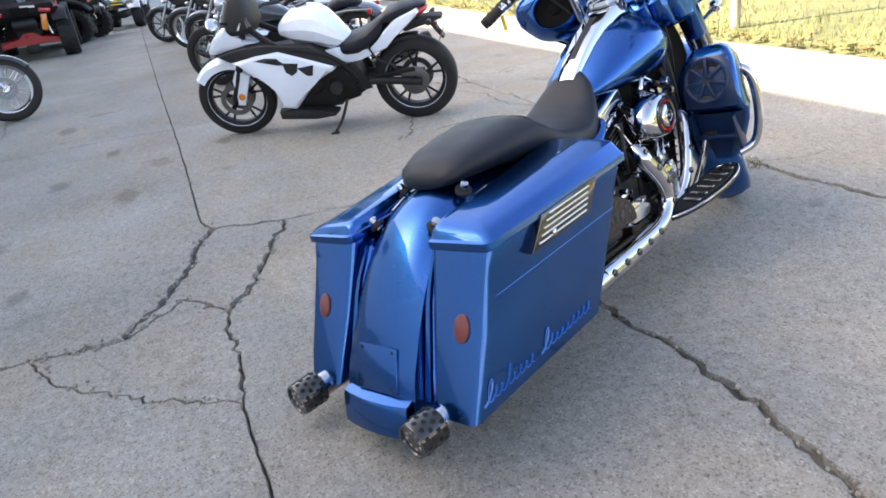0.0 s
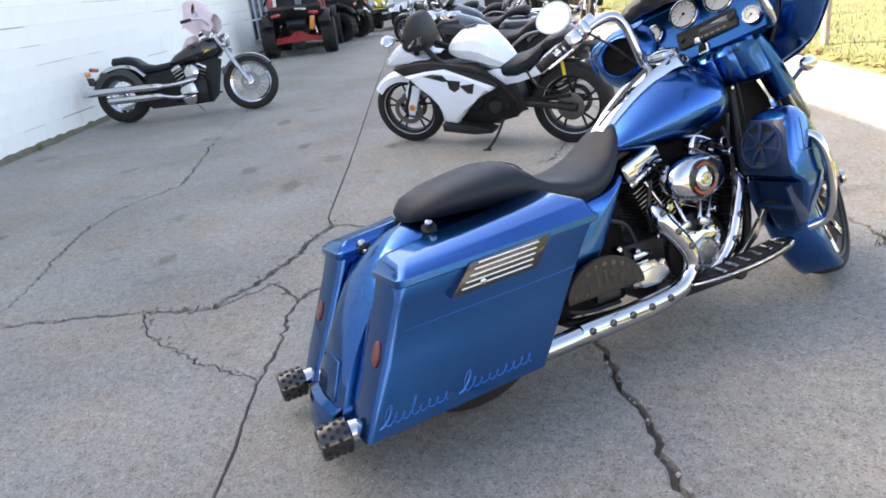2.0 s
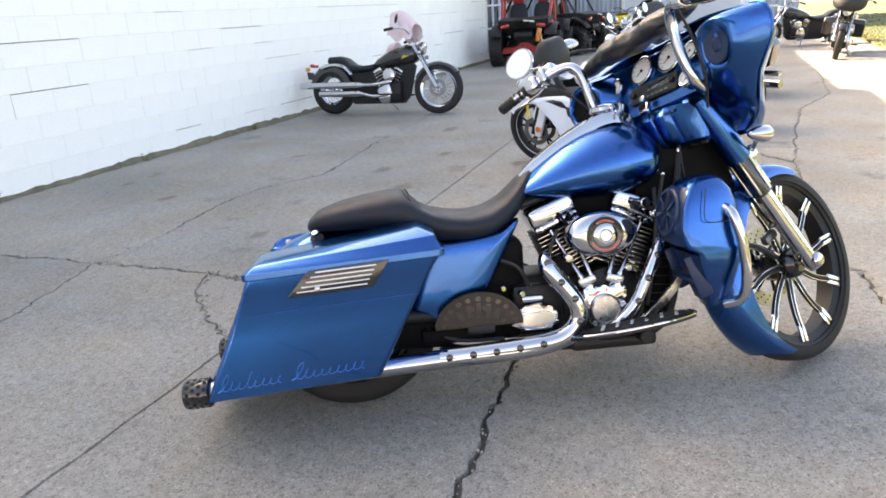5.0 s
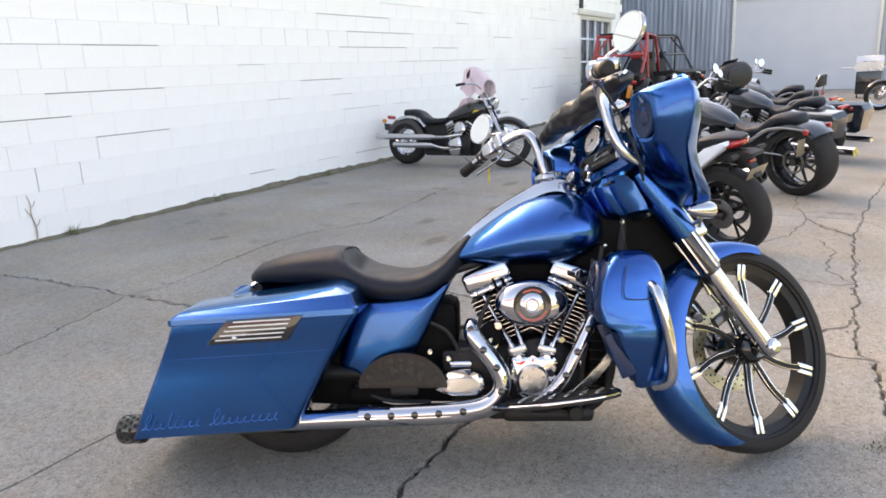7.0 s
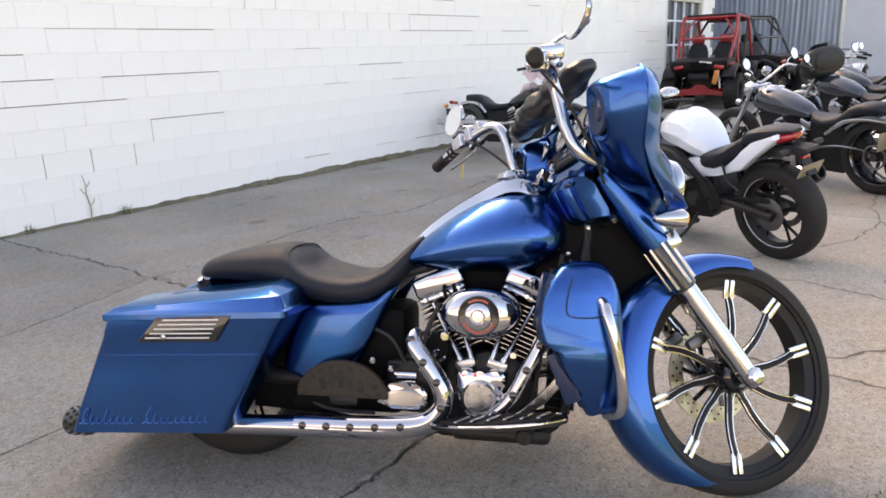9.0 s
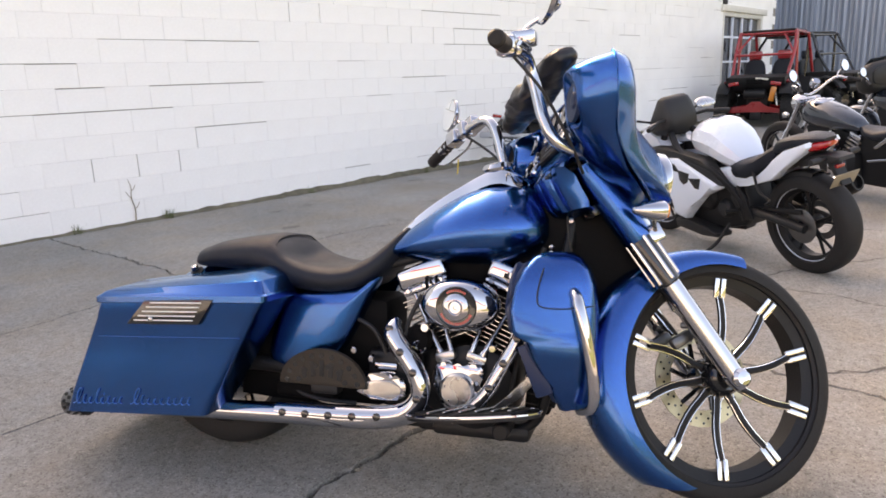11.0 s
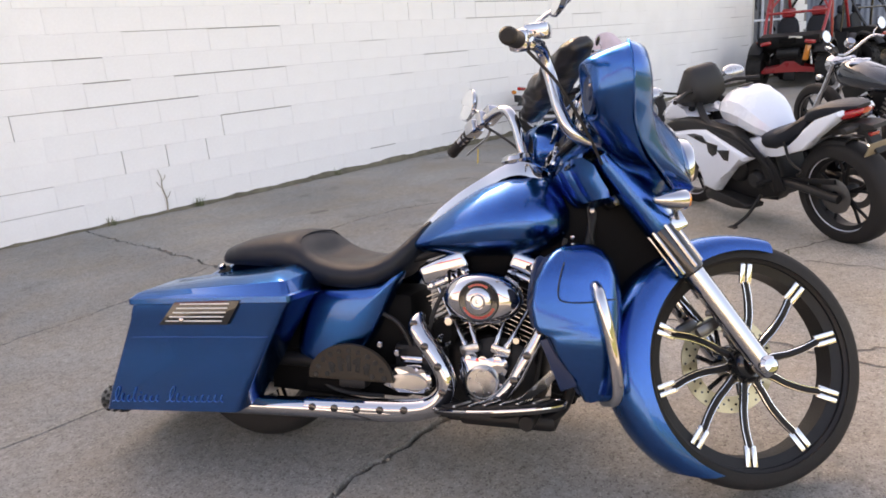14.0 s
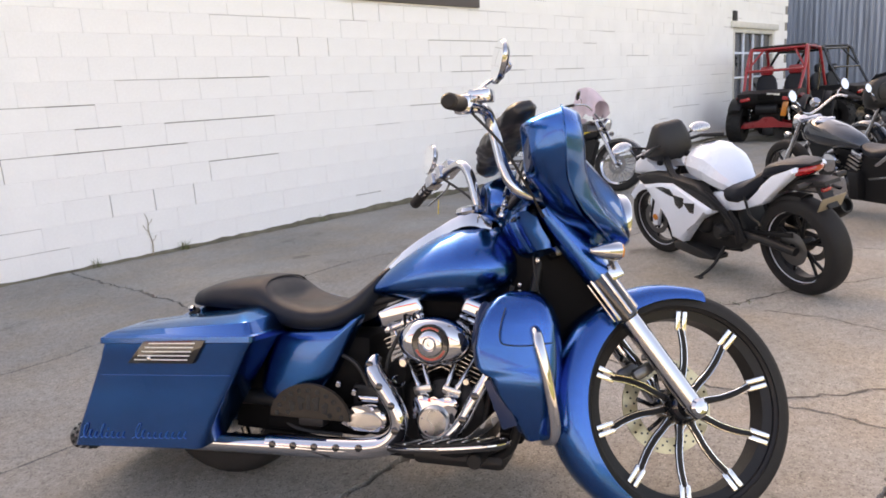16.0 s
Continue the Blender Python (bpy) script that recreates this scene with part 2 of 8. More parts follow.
def loft(rings, caps=True, bm=None, closed=True):
    bm = bm or bmesh.new()
    rows = [[bm.verts.new(v) for v in r] for r in rings]
    k = len(rows[0])
    for a, b in zip(rows, rows[1:]):
        for i in range(k if closed else k - 1):
            j = (i + 1) % k
            try:
                bm.faces.new((a[i], a[j], b[j], b[i]))
            except ValueError:
                pass
    if caps and closed:
        bm.faces.new(rows[0][::-1])
        bm.faces.new(rows[-1])
    return bm


def tube(path, r, seg=10, caps=True, bm=None, flat=1.0):
    """A round bar along path; r is one radius or one for each point."""
    path = [Vector(p) for p in path]
    rad = r if isinstance(r, (list, tuple)) else [r] * len(path)
    rings, side = [], None
    for i, p in enumerate(path):
        d = (path[min(i + 1, len(path) - 1)] - path[max(i - 1, 0)]).normalized()
        if side is None:
            side = d.orthogonal().normalized()
        side = (side - d * side.dot(d)).normalized()
        up = d.cross(side)
        rings.append([p + (side * math.cos(a) + up * math.sin(a) * flat) * rad[i] for a in (2 * math.pi * k / seg for k in range(seg))])
    return loft(rings, caps, bm)


def lathe(profile, m=Matrix(), seg=24, bm=None, caps=True):
    """Profile of (radius, height) turned round the z axis of m."""
    rings = [[m @ Vector((max(r, 1e-4) * math.cos(2 * math.pi * k / seg), max(r, 1e-4) * math.sin(2 * math.pi * k / seg), h)) for k in range(seg)] for r, h in profile]
    return loft(rings, caps, bm)


def axis(p, d):
    """A frame at p whose z axis points along d."""
    return Matrix.Translation(p) @ Vector(d).to_track_quat("Z", "Y").to_matrix().to_4x4()


def box(size, m=Matrix(), bevel=0.0, bm=None, seg=2):
    bm = bm or bmesh.new()
    made = bmesh.ops.create_cube(bm, size=1.0)["verts"]
    bmesh.ops.transform(bm, matrix=m @ Matrix.Diagonal((*size, 1)), verts=made)
    if bevel:
        edges = list({e for v in made for e in v.link_edges})
        bmesh.ops.bevel(bm, geom=edges, offset=bevel, segments=seg, profile=0.5, affect="EDGES")
    return bm


def at(x, y, z):
    return Matrix.Translation((x, y, z))


def plate(outline, thick, m=Matrix(), bm=None, bevel=0.0):
    """A flat outline in the xy plane of m, thickened along its z from 0."""
    bm = bm or bmesh.new()
    lo = [bm.verts.new(m @ Vector((x, y, 0))) for x, y in outline]
    hi = [bm.verts.new(m @ Vector((x, y, thick))) for x, y in outline]
    top = bm.faces.new(hi)
    bm.faces.new(lo[::-1])
    k = len(lo)
    for i in range(k):
        bm.faces.new((lo[i], lo[(i + 1) % k], hi[(i + 1) % k], hi[i]))
    if bevel:
        bmesh.ops.bevel(bm, geom=list(top.edges), offset=bevel, segments=2, profile=0.5, affect="EDGES")
    return bm


def sheet(rows, thick, bm=None):
    """A curved sheet from rows of points, given a thickness."""
    bm = loft(rows, False, bm, closed=False)
    bmesh.ops.recalc_face_normals(bm, faces=bm.faces[:])
    bmesh.ops.solidify(bm, geom=bm.faces[:], thickness=thick)
    return bm


XZ = Matrix(((1, 0, 0, 0), (0, 0, -1, 0), (0, 1, 0, 0), (0, 0, 0, 1)))  # plan x, y to side x, z; thickness towards -y
YZ = Matrix(((0, 0, 1, 0), (1, 0, 0, 0), (0, 1, 0, 0), (0, 0, 0, 1)))  # plan x, y to y, z; thickness towards +x


def part(name, bm, mat, parent=None, label="", sharp=38, m=None, recalc=True):
    me = bpy.data.meshes.new(name)
    if recalc:
        bmesh.ops.recalc_face_normals(bm, faces=bm.faces[:])
    for f in bm.faces:
        f.smooth = True
    bm.to_mesh(me)
    bm.free()
    me.set_sharp_from_angle(angle=radians(sharp))
    me.materials.append(mat)
    ob = new(name, me)
    if parent is not None:
        ob.parent = parent
    if m is not None:
        ob.matrix_basis = m
    if label:
        ob["label"] = label
    return ob


def mirrored(bm):
    """The same mesh on the other side of the middle plane."""
    c = bm.copy()
    bmesh.ops.scale(c, vec=(1, -1, 1), verts=c.verts[:])
    bmesh.ops.reverse_faces(c, faces=c.faces[:])
    return c


def thing(name, m, label, category, group=""):
    ob = new(name)
    ob.empty_display_size = 0.2
    ob.matrix_basis = m
    return tagged(ob, label, category, group)


def oval(x, hy, z0, z1, n=20, p=2.6, cy=0.0, flat_bottom=False):
    """A rounded cross-section at x, hy wide to each side, from z0 to z1."""
    out = []
    for k in range(n):
        a = 2 * math.pi * k / n
        c, s = math.cos(a), math.sin(a)
        y = math.copysign(abs(c) ** (2 / p), c) * hy
        z = math.copysign(abs(s) ** (2 / p), s)
        out.append(Vector((x, cy + y, (z0 + z1) / 2 + z * (z1 - z0) / 2)))
    return out

# ---- ground ----
base = bmesh.new()
bmesh.ops.create_grid(base, x_segments=1, y_segments=1, size=400, matrix=at(0, 0, -0.026))
tagged(part("ground", base, SOIL), "dark soil under the cracked concrete slabs", "ground", kind="structure")

PATHS = {
    "a": [(-12, 1.2), (-0.55, 1.2), (-0.1, 1.2), (0.35, 1.22)],
    "b": [(0.35, 1.22), (0.4, 1.3), (0.5, 1.45), (0.67, 1.64), (0.79, 1.78), (1.04, 1.9)],
    "c": [(1.04, 1.9), (1.05, 2.09), (1.04, 2.72)],
    "d": [(1.04, 2.72), (1.05, 3.05), (1.045, 3.4), (0.985, 4.4), (0.95, 4.87)],
    "e": [(1.04, 1.9), (1.0, 1.57)],
    "f": [(1.0, 1.57), (1.08, 1.55), (1.31, 1.41), (1.51, 1.33), (1.82, 1.25), (2.0, 1.19)],
    "g": [(0.35, 1.22), (1.0, 1.2)],
    "h": [(1.0, 1.2), (1.22, 1.36), (1.0, 1.57)],
    "i": [(1.0, 1.2), (1.19, 1.07), (1.76, 0.86), (1.86, 0.84)],
    "j": [(2.0, 1.19), (1.86, 0.84)],
    "k": [(2.0, 1.19), (2.13, 1.23), (3.45, 1.255), (4.72, 1.29)],
    "k2": [(4.72, 1.29), (7.6, 1.385), (10.2, 1.45), (17.5, 1.65), (36, 2.15)],
    "m": [(1.86, 0.84), (1.84, 0.67), (1.75, 0.05)],
    "n": [(-12, 0.0), (-0.76, 0.03), (-0.28, -0.01), (0, 0), (0.43, 0.04), (1.75, 0.05)],
    "o": [(1.75, 0.05), (1.74, -0.6), (1.72, -1.29)],
    "q": [(-12, -1.5), (0.34, -1.38), (1.02, -1.33), (1.72, -1.29)],
    "r": [(1.72, -1.29), (1.77, -1.23), (2.22, -1.22), (2.88, -1.21), (4.07, -1.19), (4.69, -1.24)],
    "r2": [(4.69, -1.24), (5.04, -1.26), (6.95, -1.46), (8.2, -1.9), (14, -2.2), (36, -2.6)],
    "s": [(4.72, 1.29), (4.71, 0), (4.69, -1.24)],
    "s1": [(4.72, 1.29), (4.77, 1.53), (4.85, 2.74)],
    "s2": [(4.85, 2.74), (5.0, 4.87)],
    "t": [(4.69, -1.24), (4.45, -1.38), (4.28, -1.52), (4.44, -1.76), (4.52, -2.3), (4.6, -3.45)],
    "u": [(1.04, 2.72), (1.27, 2.65), (1.53, 2.68), (2.1, 2.79), (2.45, 2.82), (2.77, 2.8), (3.05, 2.69), (3.3, 2.53), (4.1, 2.62), (4.85, 2.74)],
    "v": [(1.04, 2.72), (0.46, 2.52), (0.1, 2.44), (-2, 2.2), (-12, 2.1)],
    "x1": [(4.85, 2.74), (6.14, 2.8), (7.2, 2.95)],
    "x2": [(4.07, -1.19), (4.47, -0.92), (4.62, -0.84)],
    "x3": [(2.88, -1.21), (3.1, -1.05), (3.6, -1.08), (3.96, -0.95)],
    "y1": [(5.71, -0.72), (5.01, -0.75), (4.82, -0.82), (4.63, -0.86), (4.35, -0.83), (4.0, -0.79), (3.71, -0.64), (3.41, -0.42), (3.21, -0.32), (3.0, -0.25), (2.8, -0.15)],
    "y2": [(4.6, -0.87), (4.3, -1.0), (4.1, -1.18)],
    "y3": [(2.87, -1.21), (2.81, -1.1), (2.84, -0.98), (2.92, -0.69), (2.89, -0.5), (2.86, -0.38)],
    "y4": [(2.24, -1.21), (2.09, -1.15), (1.97, -1.05), (1.85, -0.93), (1.75, -0.85)],
    "y5": [(4.86, -0.81), (4.92, -1.0), (4.89, -1.24)],
    "x4": [(1.02, -1.33), (0.93, -1.49), (0.9, -1.71)],
}
STRAIGHT = {"k", "k2", "a", "s2"}


def jagged(pts, amp):
    """The path with small random kinks, the same each time."""
    rng = random.Random(str(pts))
    out = [Vector(pts[0])]
    for a, b in zip(pts, pts[1:]):
        a, b = Vector(a), Vector(b)
        n = max(1, min(110, int((b - a).length / 0.028)))
        side = Vector((-(b - a).y, (b - a).x)).normalized()
        drift = 0.0
        for k in range(1, n):
            drift = 0.6 * drift + rng.uniform(-amp, amp)
            out.append(a.lerp(b, k / n) + side * drift)
        out.append(b)
    return out


EDGE = {k: jagged(v, 0.003 if k in STRAIGHT else 0.014) for k, v in PATHS.items()}
# split the right-hand joint where side cracks leave it
SLABS = [
    ["a", "b", "c", "v"],
    ["-v", "d", (0.95, 4.95), (-12, 4.95)],
    ["b", "e", "-h", "-g"],
    ["i", "-j", "-f", "-h"],
    ["c", "u", "-s1", "-k", "-f", "-e"],
    ["d", (0.95, 4.95), (5.0, 4.95), "-s2", "-u"],
    ["s1", "s2", (5.0, 4.95), (36, 4.95), "-k2"],
    ["a", "g", "i", "m", "-n"],
    ["-m", "-j", "k", "s", "-r", "-o"],
    ["n", "o", "-q"],
    ["k2", "-r2", "-s"],
    ["q", "r", "t", (4.6, -3.45), (-12, -3.9)],
    ["-t", "r2", (36, -4.2), (4.6, -3.45)],
]


GAP = {"n": 0.017, "f": 0.020, "e": 0.012, "c": 0.017, "d": 0.011, "u": 0.012, "b": 0.0045, "i": 0.014, "h": 0.008, "j": 0.012, "m": 0.013, "g": 0.008, "q": 0.013, "r": 0.008, "r2": 0.008, "o": 0.009, "v": 0.006, "x1": 0.005, "x2": 0.009, "x3": 0.007, "x4": 0.006, "y1": 0.008, "y2": 0.010, "y3": 0.007, "y4": 0.010, "y5": 0.008, "a": 0.005, "k": 0.006}


def slab(loop):
    pts, gaps = [], []
    for key in loop:
        if isinstance(key, tuple):
            seg, gap = [Vector(key)], 0.003
        else:
            seg = EDGE[key.strip("-")]
            seg = seg[::-1] if key[0] == "-" else seg
            gap = GAP.get(key.strip("-"), 0.005)
        for p in seg:
            if not pts or (p - pts[-1]).length > 1e-4:
                pts.append(p.copy())
                gaps.append(gap)
    if (pts[0] - pts[-1]).length < 1e-4:
        pts.pop()
        gaps.pop()
    area = sum(a.x * b.y - b.x * a.y for a, b in zip(pts, pts[1:] + pts[:1]))
    if area < 0:
        pts.reverse()
        gaps.reverse()
    rng = random.Random(len(pts))
    k = len(pts)
    inset, core, sunk, chip = [], [], [], 0.0
    for i, p in enumerate(pts):
        d0, d1 = (p - pts[i - 1]).normalized(), (pts[(i + 1) % k] - p).normalized()
        d = d0 + d1
        d = d.normalized() if d.length > 0.2 else d1
        chip = 0.80 * chip + rng.uniform(-0.012, 0.012)
        lip = gaps[i] * rng.uniform(0.25, 1.0)
        wear = min(0.050, max(0.0, chip - 0.004)) if gaps[i] > 0.0105 else 0.0
        inward = Vector((-d.y, d.x))
        core.append(p + inward * lip)
        inset.append(p + inward * (lip + 0.003 + wear))
        sunk.append(0.003 + 0.30 * wear + rng.uniform(0, 0.006))
    bm = bmesh.new()
    z = rng.uniform(-0.003, 0.0)
    hi = [bm.verts.new((p.x, p.y, z)) for p in inset]
    lo = [bm.verts.new((p.x, p.y, -0.040)) for p in core]
    rim = [bm.verts.new((p.x, p.y, z - h)) for p, h in zip(core, sunk)]
    from_poly = [[Vector((p.x, p.y, 0)) for p in inset]]
    for tri in tessellate(from_poly):
        try:
            f = bm.faces.new([hi[i] for i in tri])
            f.normal_update()
            if f.normal.z < 0:
                f.normal_flip()
        except ValueError:
            pass
    for i in range(k):
        j = (i + 1) % k
        for u, v in ((hi, rim), (rim, lo)):
            try:
                bm.faces.new((u[j], u[i], v[i], v[j]))
            except ValueError:
                pass
    return bm


def tessellate(polys):
    import mathutils
    return mathutils.geometry.tessellate_polygon(polys)


yard = tagged(new("pavement"), "weathered grey concrete yard in cracked slabs", "pavement", kind="structure")
for loop in SLABS:
    part("slab", slab(loop), CONCRETE, yard, sharp=30, recalc=False)
# crumbs of concrete along the wide cracks
rng = random.Random(29)
crumbs = bmesh.new()
for key, count in (("b", 60), ("f", 80), ("e", 40), ("n", 160), ("i", 50), ("c", 30), ("h", 40), ("u", 40), ("r", 30), ("d", 30)):
    line = [p for p in EDGE[key] if p.x > -1.2]
    for _ in range(count):
        p = rng.choice(line) + Vector((rng.gauss(0, 0.018), rng.gauss(0, 0.018)))
        r = 0.002 + 0.007 * rng.random() ** 2
        made = bmesh.ops.create_icosphere(crumbs, subdivisions=1, radius=r, matrix=at(p.x, p.y, r * 0.3) @ Matrix.Rotation(rng.uniform(0, 3), 4, "X"))["verts"]
        for v in made:
            v.co += Vector((rng.uniform(-1, 1), rng.uniform(-1, 1), rng.uniform(-1, 0.4))) * r * 0.35
tagged(part("crumbs", crumbs, CONCRETE, sharp=10), "small crumbs of broken concrete along the cracks", "rubble", kind="stuff")
# thin cracks that stop inside a slab
for key in ("x1", "x2", "x3", "x4", "y1", "y2", "y3", "y4", "y5"):
    line = EDGE[key]
    rng = random.Random(key)
    bm = bmesh.new()
    rows = []
    for i, p in enumerate(line):
        d = (line[min(i + 1, len(line) - 1)] - line[max(i - 1, 0)]).normalized()
        w = GAP[key] * rng.uniform(0.3, 1.0) * (1 if i < len(line) - 1 else 0.1)
        side = Vector((-d.y, d.x)) * w
        rows.append([Vector((p.x - side.x, p.y - side.y, 0.0008)), Vector((p.x + side.x, p.y + side.y, 0.0008))])
    loft(rows, False, bm, closed=False)
    part("crack", bm, SOIL, yard)
# the rest of the yard, behind and past the cracked slabs
rest = bmesh.new()
for x0, x1, y0, y1 in ((-60, -12.01, -40, 4.95), (36.01, 70, -3.0, 30), (19.3, 36, 4.96, 30), (-12, -6, -40, -3.95)):
    box((x1 - x0, y1 - y0, 0.03), at((x0 + x1) / 2, (y0 + y1) / 2, -0.017), bm=rest)
part("slab", rest, CONCRETE, yard)

# tufts in the cracks
def tuft(name, spots, mat, h, blades, spread, seed, label, category):
    rng = random.Random(seed)
    bm = bmesh.new()
    for x, y in spots:
        for _ in range(blades):
            a, r = rng.uniform(0, 6.28), rng.uniform(0, spread)
            p = Vector((x + r * math.cos(a), y + r * math.sin(a), -0.01))
            hh, b = h * rng.uniform(0.4, 1.2), rng.uniform(0, 6.28)
            lean = Vector((math.cos(b), math.sin(b), 0)) * hh * rng.uniform(0.1, 0.7)
            w = Vector((-math.sin(b), math.cos(b), 0)) * rng.uniform(0.002, 0.004)
            q = [bm.verts.new(v) for v in (p - w, p + w, p + w * 0.7 + lean * 0.4 + Vector((0, 0, hh * 0.6)), p - w * 0.7 + lean * 0.4 + Vector((0, 0, hh * 0.6)), p + lean + Vector((0, 0, hh)))]
            bm.faces.new(q[:4])
            bm.faces.new((q[3], q[2], q[4]))
    return tagged(part(name, bm, mat, recalc=False), label, category, kind="stuff")


tuft("crack_weeds", [(1.0 + 0.02 * i, -1.33 - 0.01 * i) for i in range(-4, 4)] + [(2.92, -0.2), (3.0, -0.28), (2.86, -0.12), (1.03, 1.7), (2.05, 1.2)], GREENWEED, 0.022, 14, 0.05, 5, "small green weeds growing in the concrete cracks", "weeds")
tuft("wall_weeds", [(2.05, 4.83), (2.02, 4.82), (1.2, 4.83), (3.7, 4.83), (5.6, 4.82)], GREENWEED, 0.10, 22, 0.05, 8, "small green weeds at the foot of the wall", "weeds")

# ---- white block wall ----
WALL_Y, X0, X1 = 4.87, -6.3, 19.1
COURSE, LONG = 0.2032, 0.4064
Z_BASE = 0.015
WIN = (15.55, 18.15, 0.22, 2.44)
FLAT, tall, STEP_X = 4.80, 5.02, 11.2


def top_at(x):
    """Height of the wall: it steps down towards its far end."""
    return tall if x < STEP_X else FLAT


back = bmesh.new()
for x0, x1, z0, z1 in ((X0, WIN[0], -0.03, FLAT), (WIN[1], X1, -0.03, FLAT), (WIN[0], WIN[1], WIN[3], FLAT), (WIN[0], WIN[1], -0.03, WIN[2])):
    box((x1 - x0, 0.19, z1 - z0), at((x0 + x1) / 2, WALL_Y + 0.104, (z0 + z1) / 2), bm=back)
box((STEP_X - X0, 0.19, tall - FLAT), at((X0 + STEP_X) / 2, WALL_Y + 0.104, (FLAT + tall) / 2), bm=back)
wall = tagged(part("wall_north", back, MORTAR), "white-painted concrete block wall with stained foot", "wall", kind="structure")
end = bmesh.new()
box((0.2, 9, FLAT), at(X1 - 0.1, WALL_Y + 4.75, FLAT / 2), bm=end)
box((0.2, 9, tall), at(X0 + 0.1, WALL_Y + 4.75, tall / 2), bm=end)
tagged(part("wall_ends", end, BLOCK), "white-painted end walls of the block building", "wall", kind="structure")
roof = bmesh.new()
for x0, x1 in ((X0, STEP_X), (STEP_X, X1)):
    sheet([[Vector((x, y, top_at((x0 + x1) / 2) - 0.05)) for x in (x0, x1)] for y in (WALL_Y + 0.1, WALL_Y + 9)], 0.04, roof)
tagged(part("roof", roof, TIN), "sheet metal roof of the block building", "roof", kind="structure")

# far building with a roller door
FX = 28.0
far = bmesh.new()
DOOR = (-1.55, 3.1, 3.35)
for y0, y1, z0, z1 in ((DOOR[1], 14, 0, 8), (-3.1, DOOR[0], 0, 8), (DOOR[0], DOOR[1], DOOR[2], 8)):
    n = int((y1 - y0) / 0.045)
    rows = [[Vector((FX + 0.009 * math.sin(k * 0.045 / 0.18 * 2 * math.pi + 0.4), y0 + (y1 - y0) * k / n, z)) for k in range(n + 1)] for z in (z0 - 0.02, z1)]
    loft(rows, False, far, closed=False)
tagged(part("wall_east", far, STREAKED, recalc=False), "corrugated galvanised metal wall of the far shed", "wall", kind="structure")
# sheets and body carried up to 8 m, above view, to lengthen the shade
shed = bmesh.new()
box((8, 17.1, 8), at(FX + 4.1, 5.45, 3.97), bm=shed)
tagged(part("shed_body", shed, TIN), "unseen metal body of the far shed, raised to add shade", "wall", kind="structure")
door = tagged(new("door_1"), "white sectional garage door, closed", "garage door", kind="structure")
for k in range(4):
    h = DOOR[2] / 4
    part("door_panel", box((0.05, DOOR[1] - DOOR[0], h - 0.0006), at(FX + 0.035, (DOOR[0] + DOOR[1]) / 2, h * (k + 0.5))), DOORP, door)
for y in (DOOR[0] - 0.05, DOOR[1] + 0.05):
    part("door_jamb", box((0.12, 0.1, DOOR[2]), at(FX - 0.02, y, DOOR[2] / 2), 0.005), FRAMEW, door)
part("door_lintel", box((0.12, DOOR[1] - DOOR[0] + 0.3, 0.12), at(FX - 0.02, (DOOR[0] + DOOR[1]) / 2, DOOR[2] + 0.06), 0.005), FRAMEW, door)
# added wall, hidden behind the block building; it only shades the barbecue's ground
link = bmesh.new()
box((FX - X1 - 0.05, 0.2, 7.6), at((FX + X1) / 2, WALL_Y + 3.3, 3.77), bm=link)
tagged(part("unseen_shade_wall", link, TIN), "unseen wall added between the buildings to shade the far yard", "wall", kind="structure")

# building behind the walk: pale wall with a red band
behind = bmesh.new()
box((0.3, 26, 3.3), at(-13.0, -6.0, 1.62), bm=behind)
tagged(part("wall_west", behind, DOORP), "pale wall of the building across the yard", "wall", kind="structure")
band = bmesh.new()
box((0.34, 26.04, 0.55), at(-13.0, -6.0, 3.545), 0.01, bm=band)
tagged(part("trim_west", band, REDPAINT), "red band along the top of the pale wall", "trim", kind="structure")

# window beside the red buggy
win = tagged(new("window_1"), "tall steel-framed window with dark panes and pale bars", "window", kind="structure")
w = WIN[1] - WIN[0]
for x in (WIN[0] + 0.05, WIN[1] - 0.05):
    part("window_frame", box((0.10, 0.14, WIN[3] - WIN[2]), at(x, WALL_Y + 0.06, (WIN[2] + WIN[3]) / 2), 0.006), FRAMEW, win)
for z in (WIN[2] + 0.04, WIN[3] - 0.05):
    part("window_frame", box((w - 0.2, 0.14, 0.10), at((WIN[0] + WIN[1]) / 2, WALL_Y + 0.06, z), 0.006), FRAMEW, win)
part("lintel", box((w + 0.3, 0.06, 0.14), at((WIN[0] + WIN[1]) / 2, WALL_Y - 0.032, WIN[3] + 0.07), 0.01), FRAMEW, win)
for k in range(1, 4):
    part("bar", box((0.05, 0.05, WIN[3] - WIN[2] - 0.2), at(WIN[0] + 0.1 + (w - 0.2) * k / 4, WALL_Y + 0.04, (WIN[2] + WIN[3]) / 2), 0.004), WHITEP, win)
for k in range(1, 4):
    part("bar", box((w - 0.2, 0.046, 0.05), at((WIN[0] + WIN[1]) / 2, WALL_Y + 0.044, WIN[2] + (WIN[3] - WIN[2]) * k / 4), 0.004), WHITEP, win)
part("pane", box((w - 0.18, 0.01, WIN[3] - WIN[2] - 0.18), at((WIN[0] + WIN[1]) / 2, WALL_Y + 0.09, (WIN[2] + WIN[3]) / 2)), DARKGLASS, win)
part("wall_vent", box((0.22, 0.04, 0.22), at(15.6, WALL_Y - 0.02, 2.7), 0.01), PLASTIC, win, "small dark vent over the window")
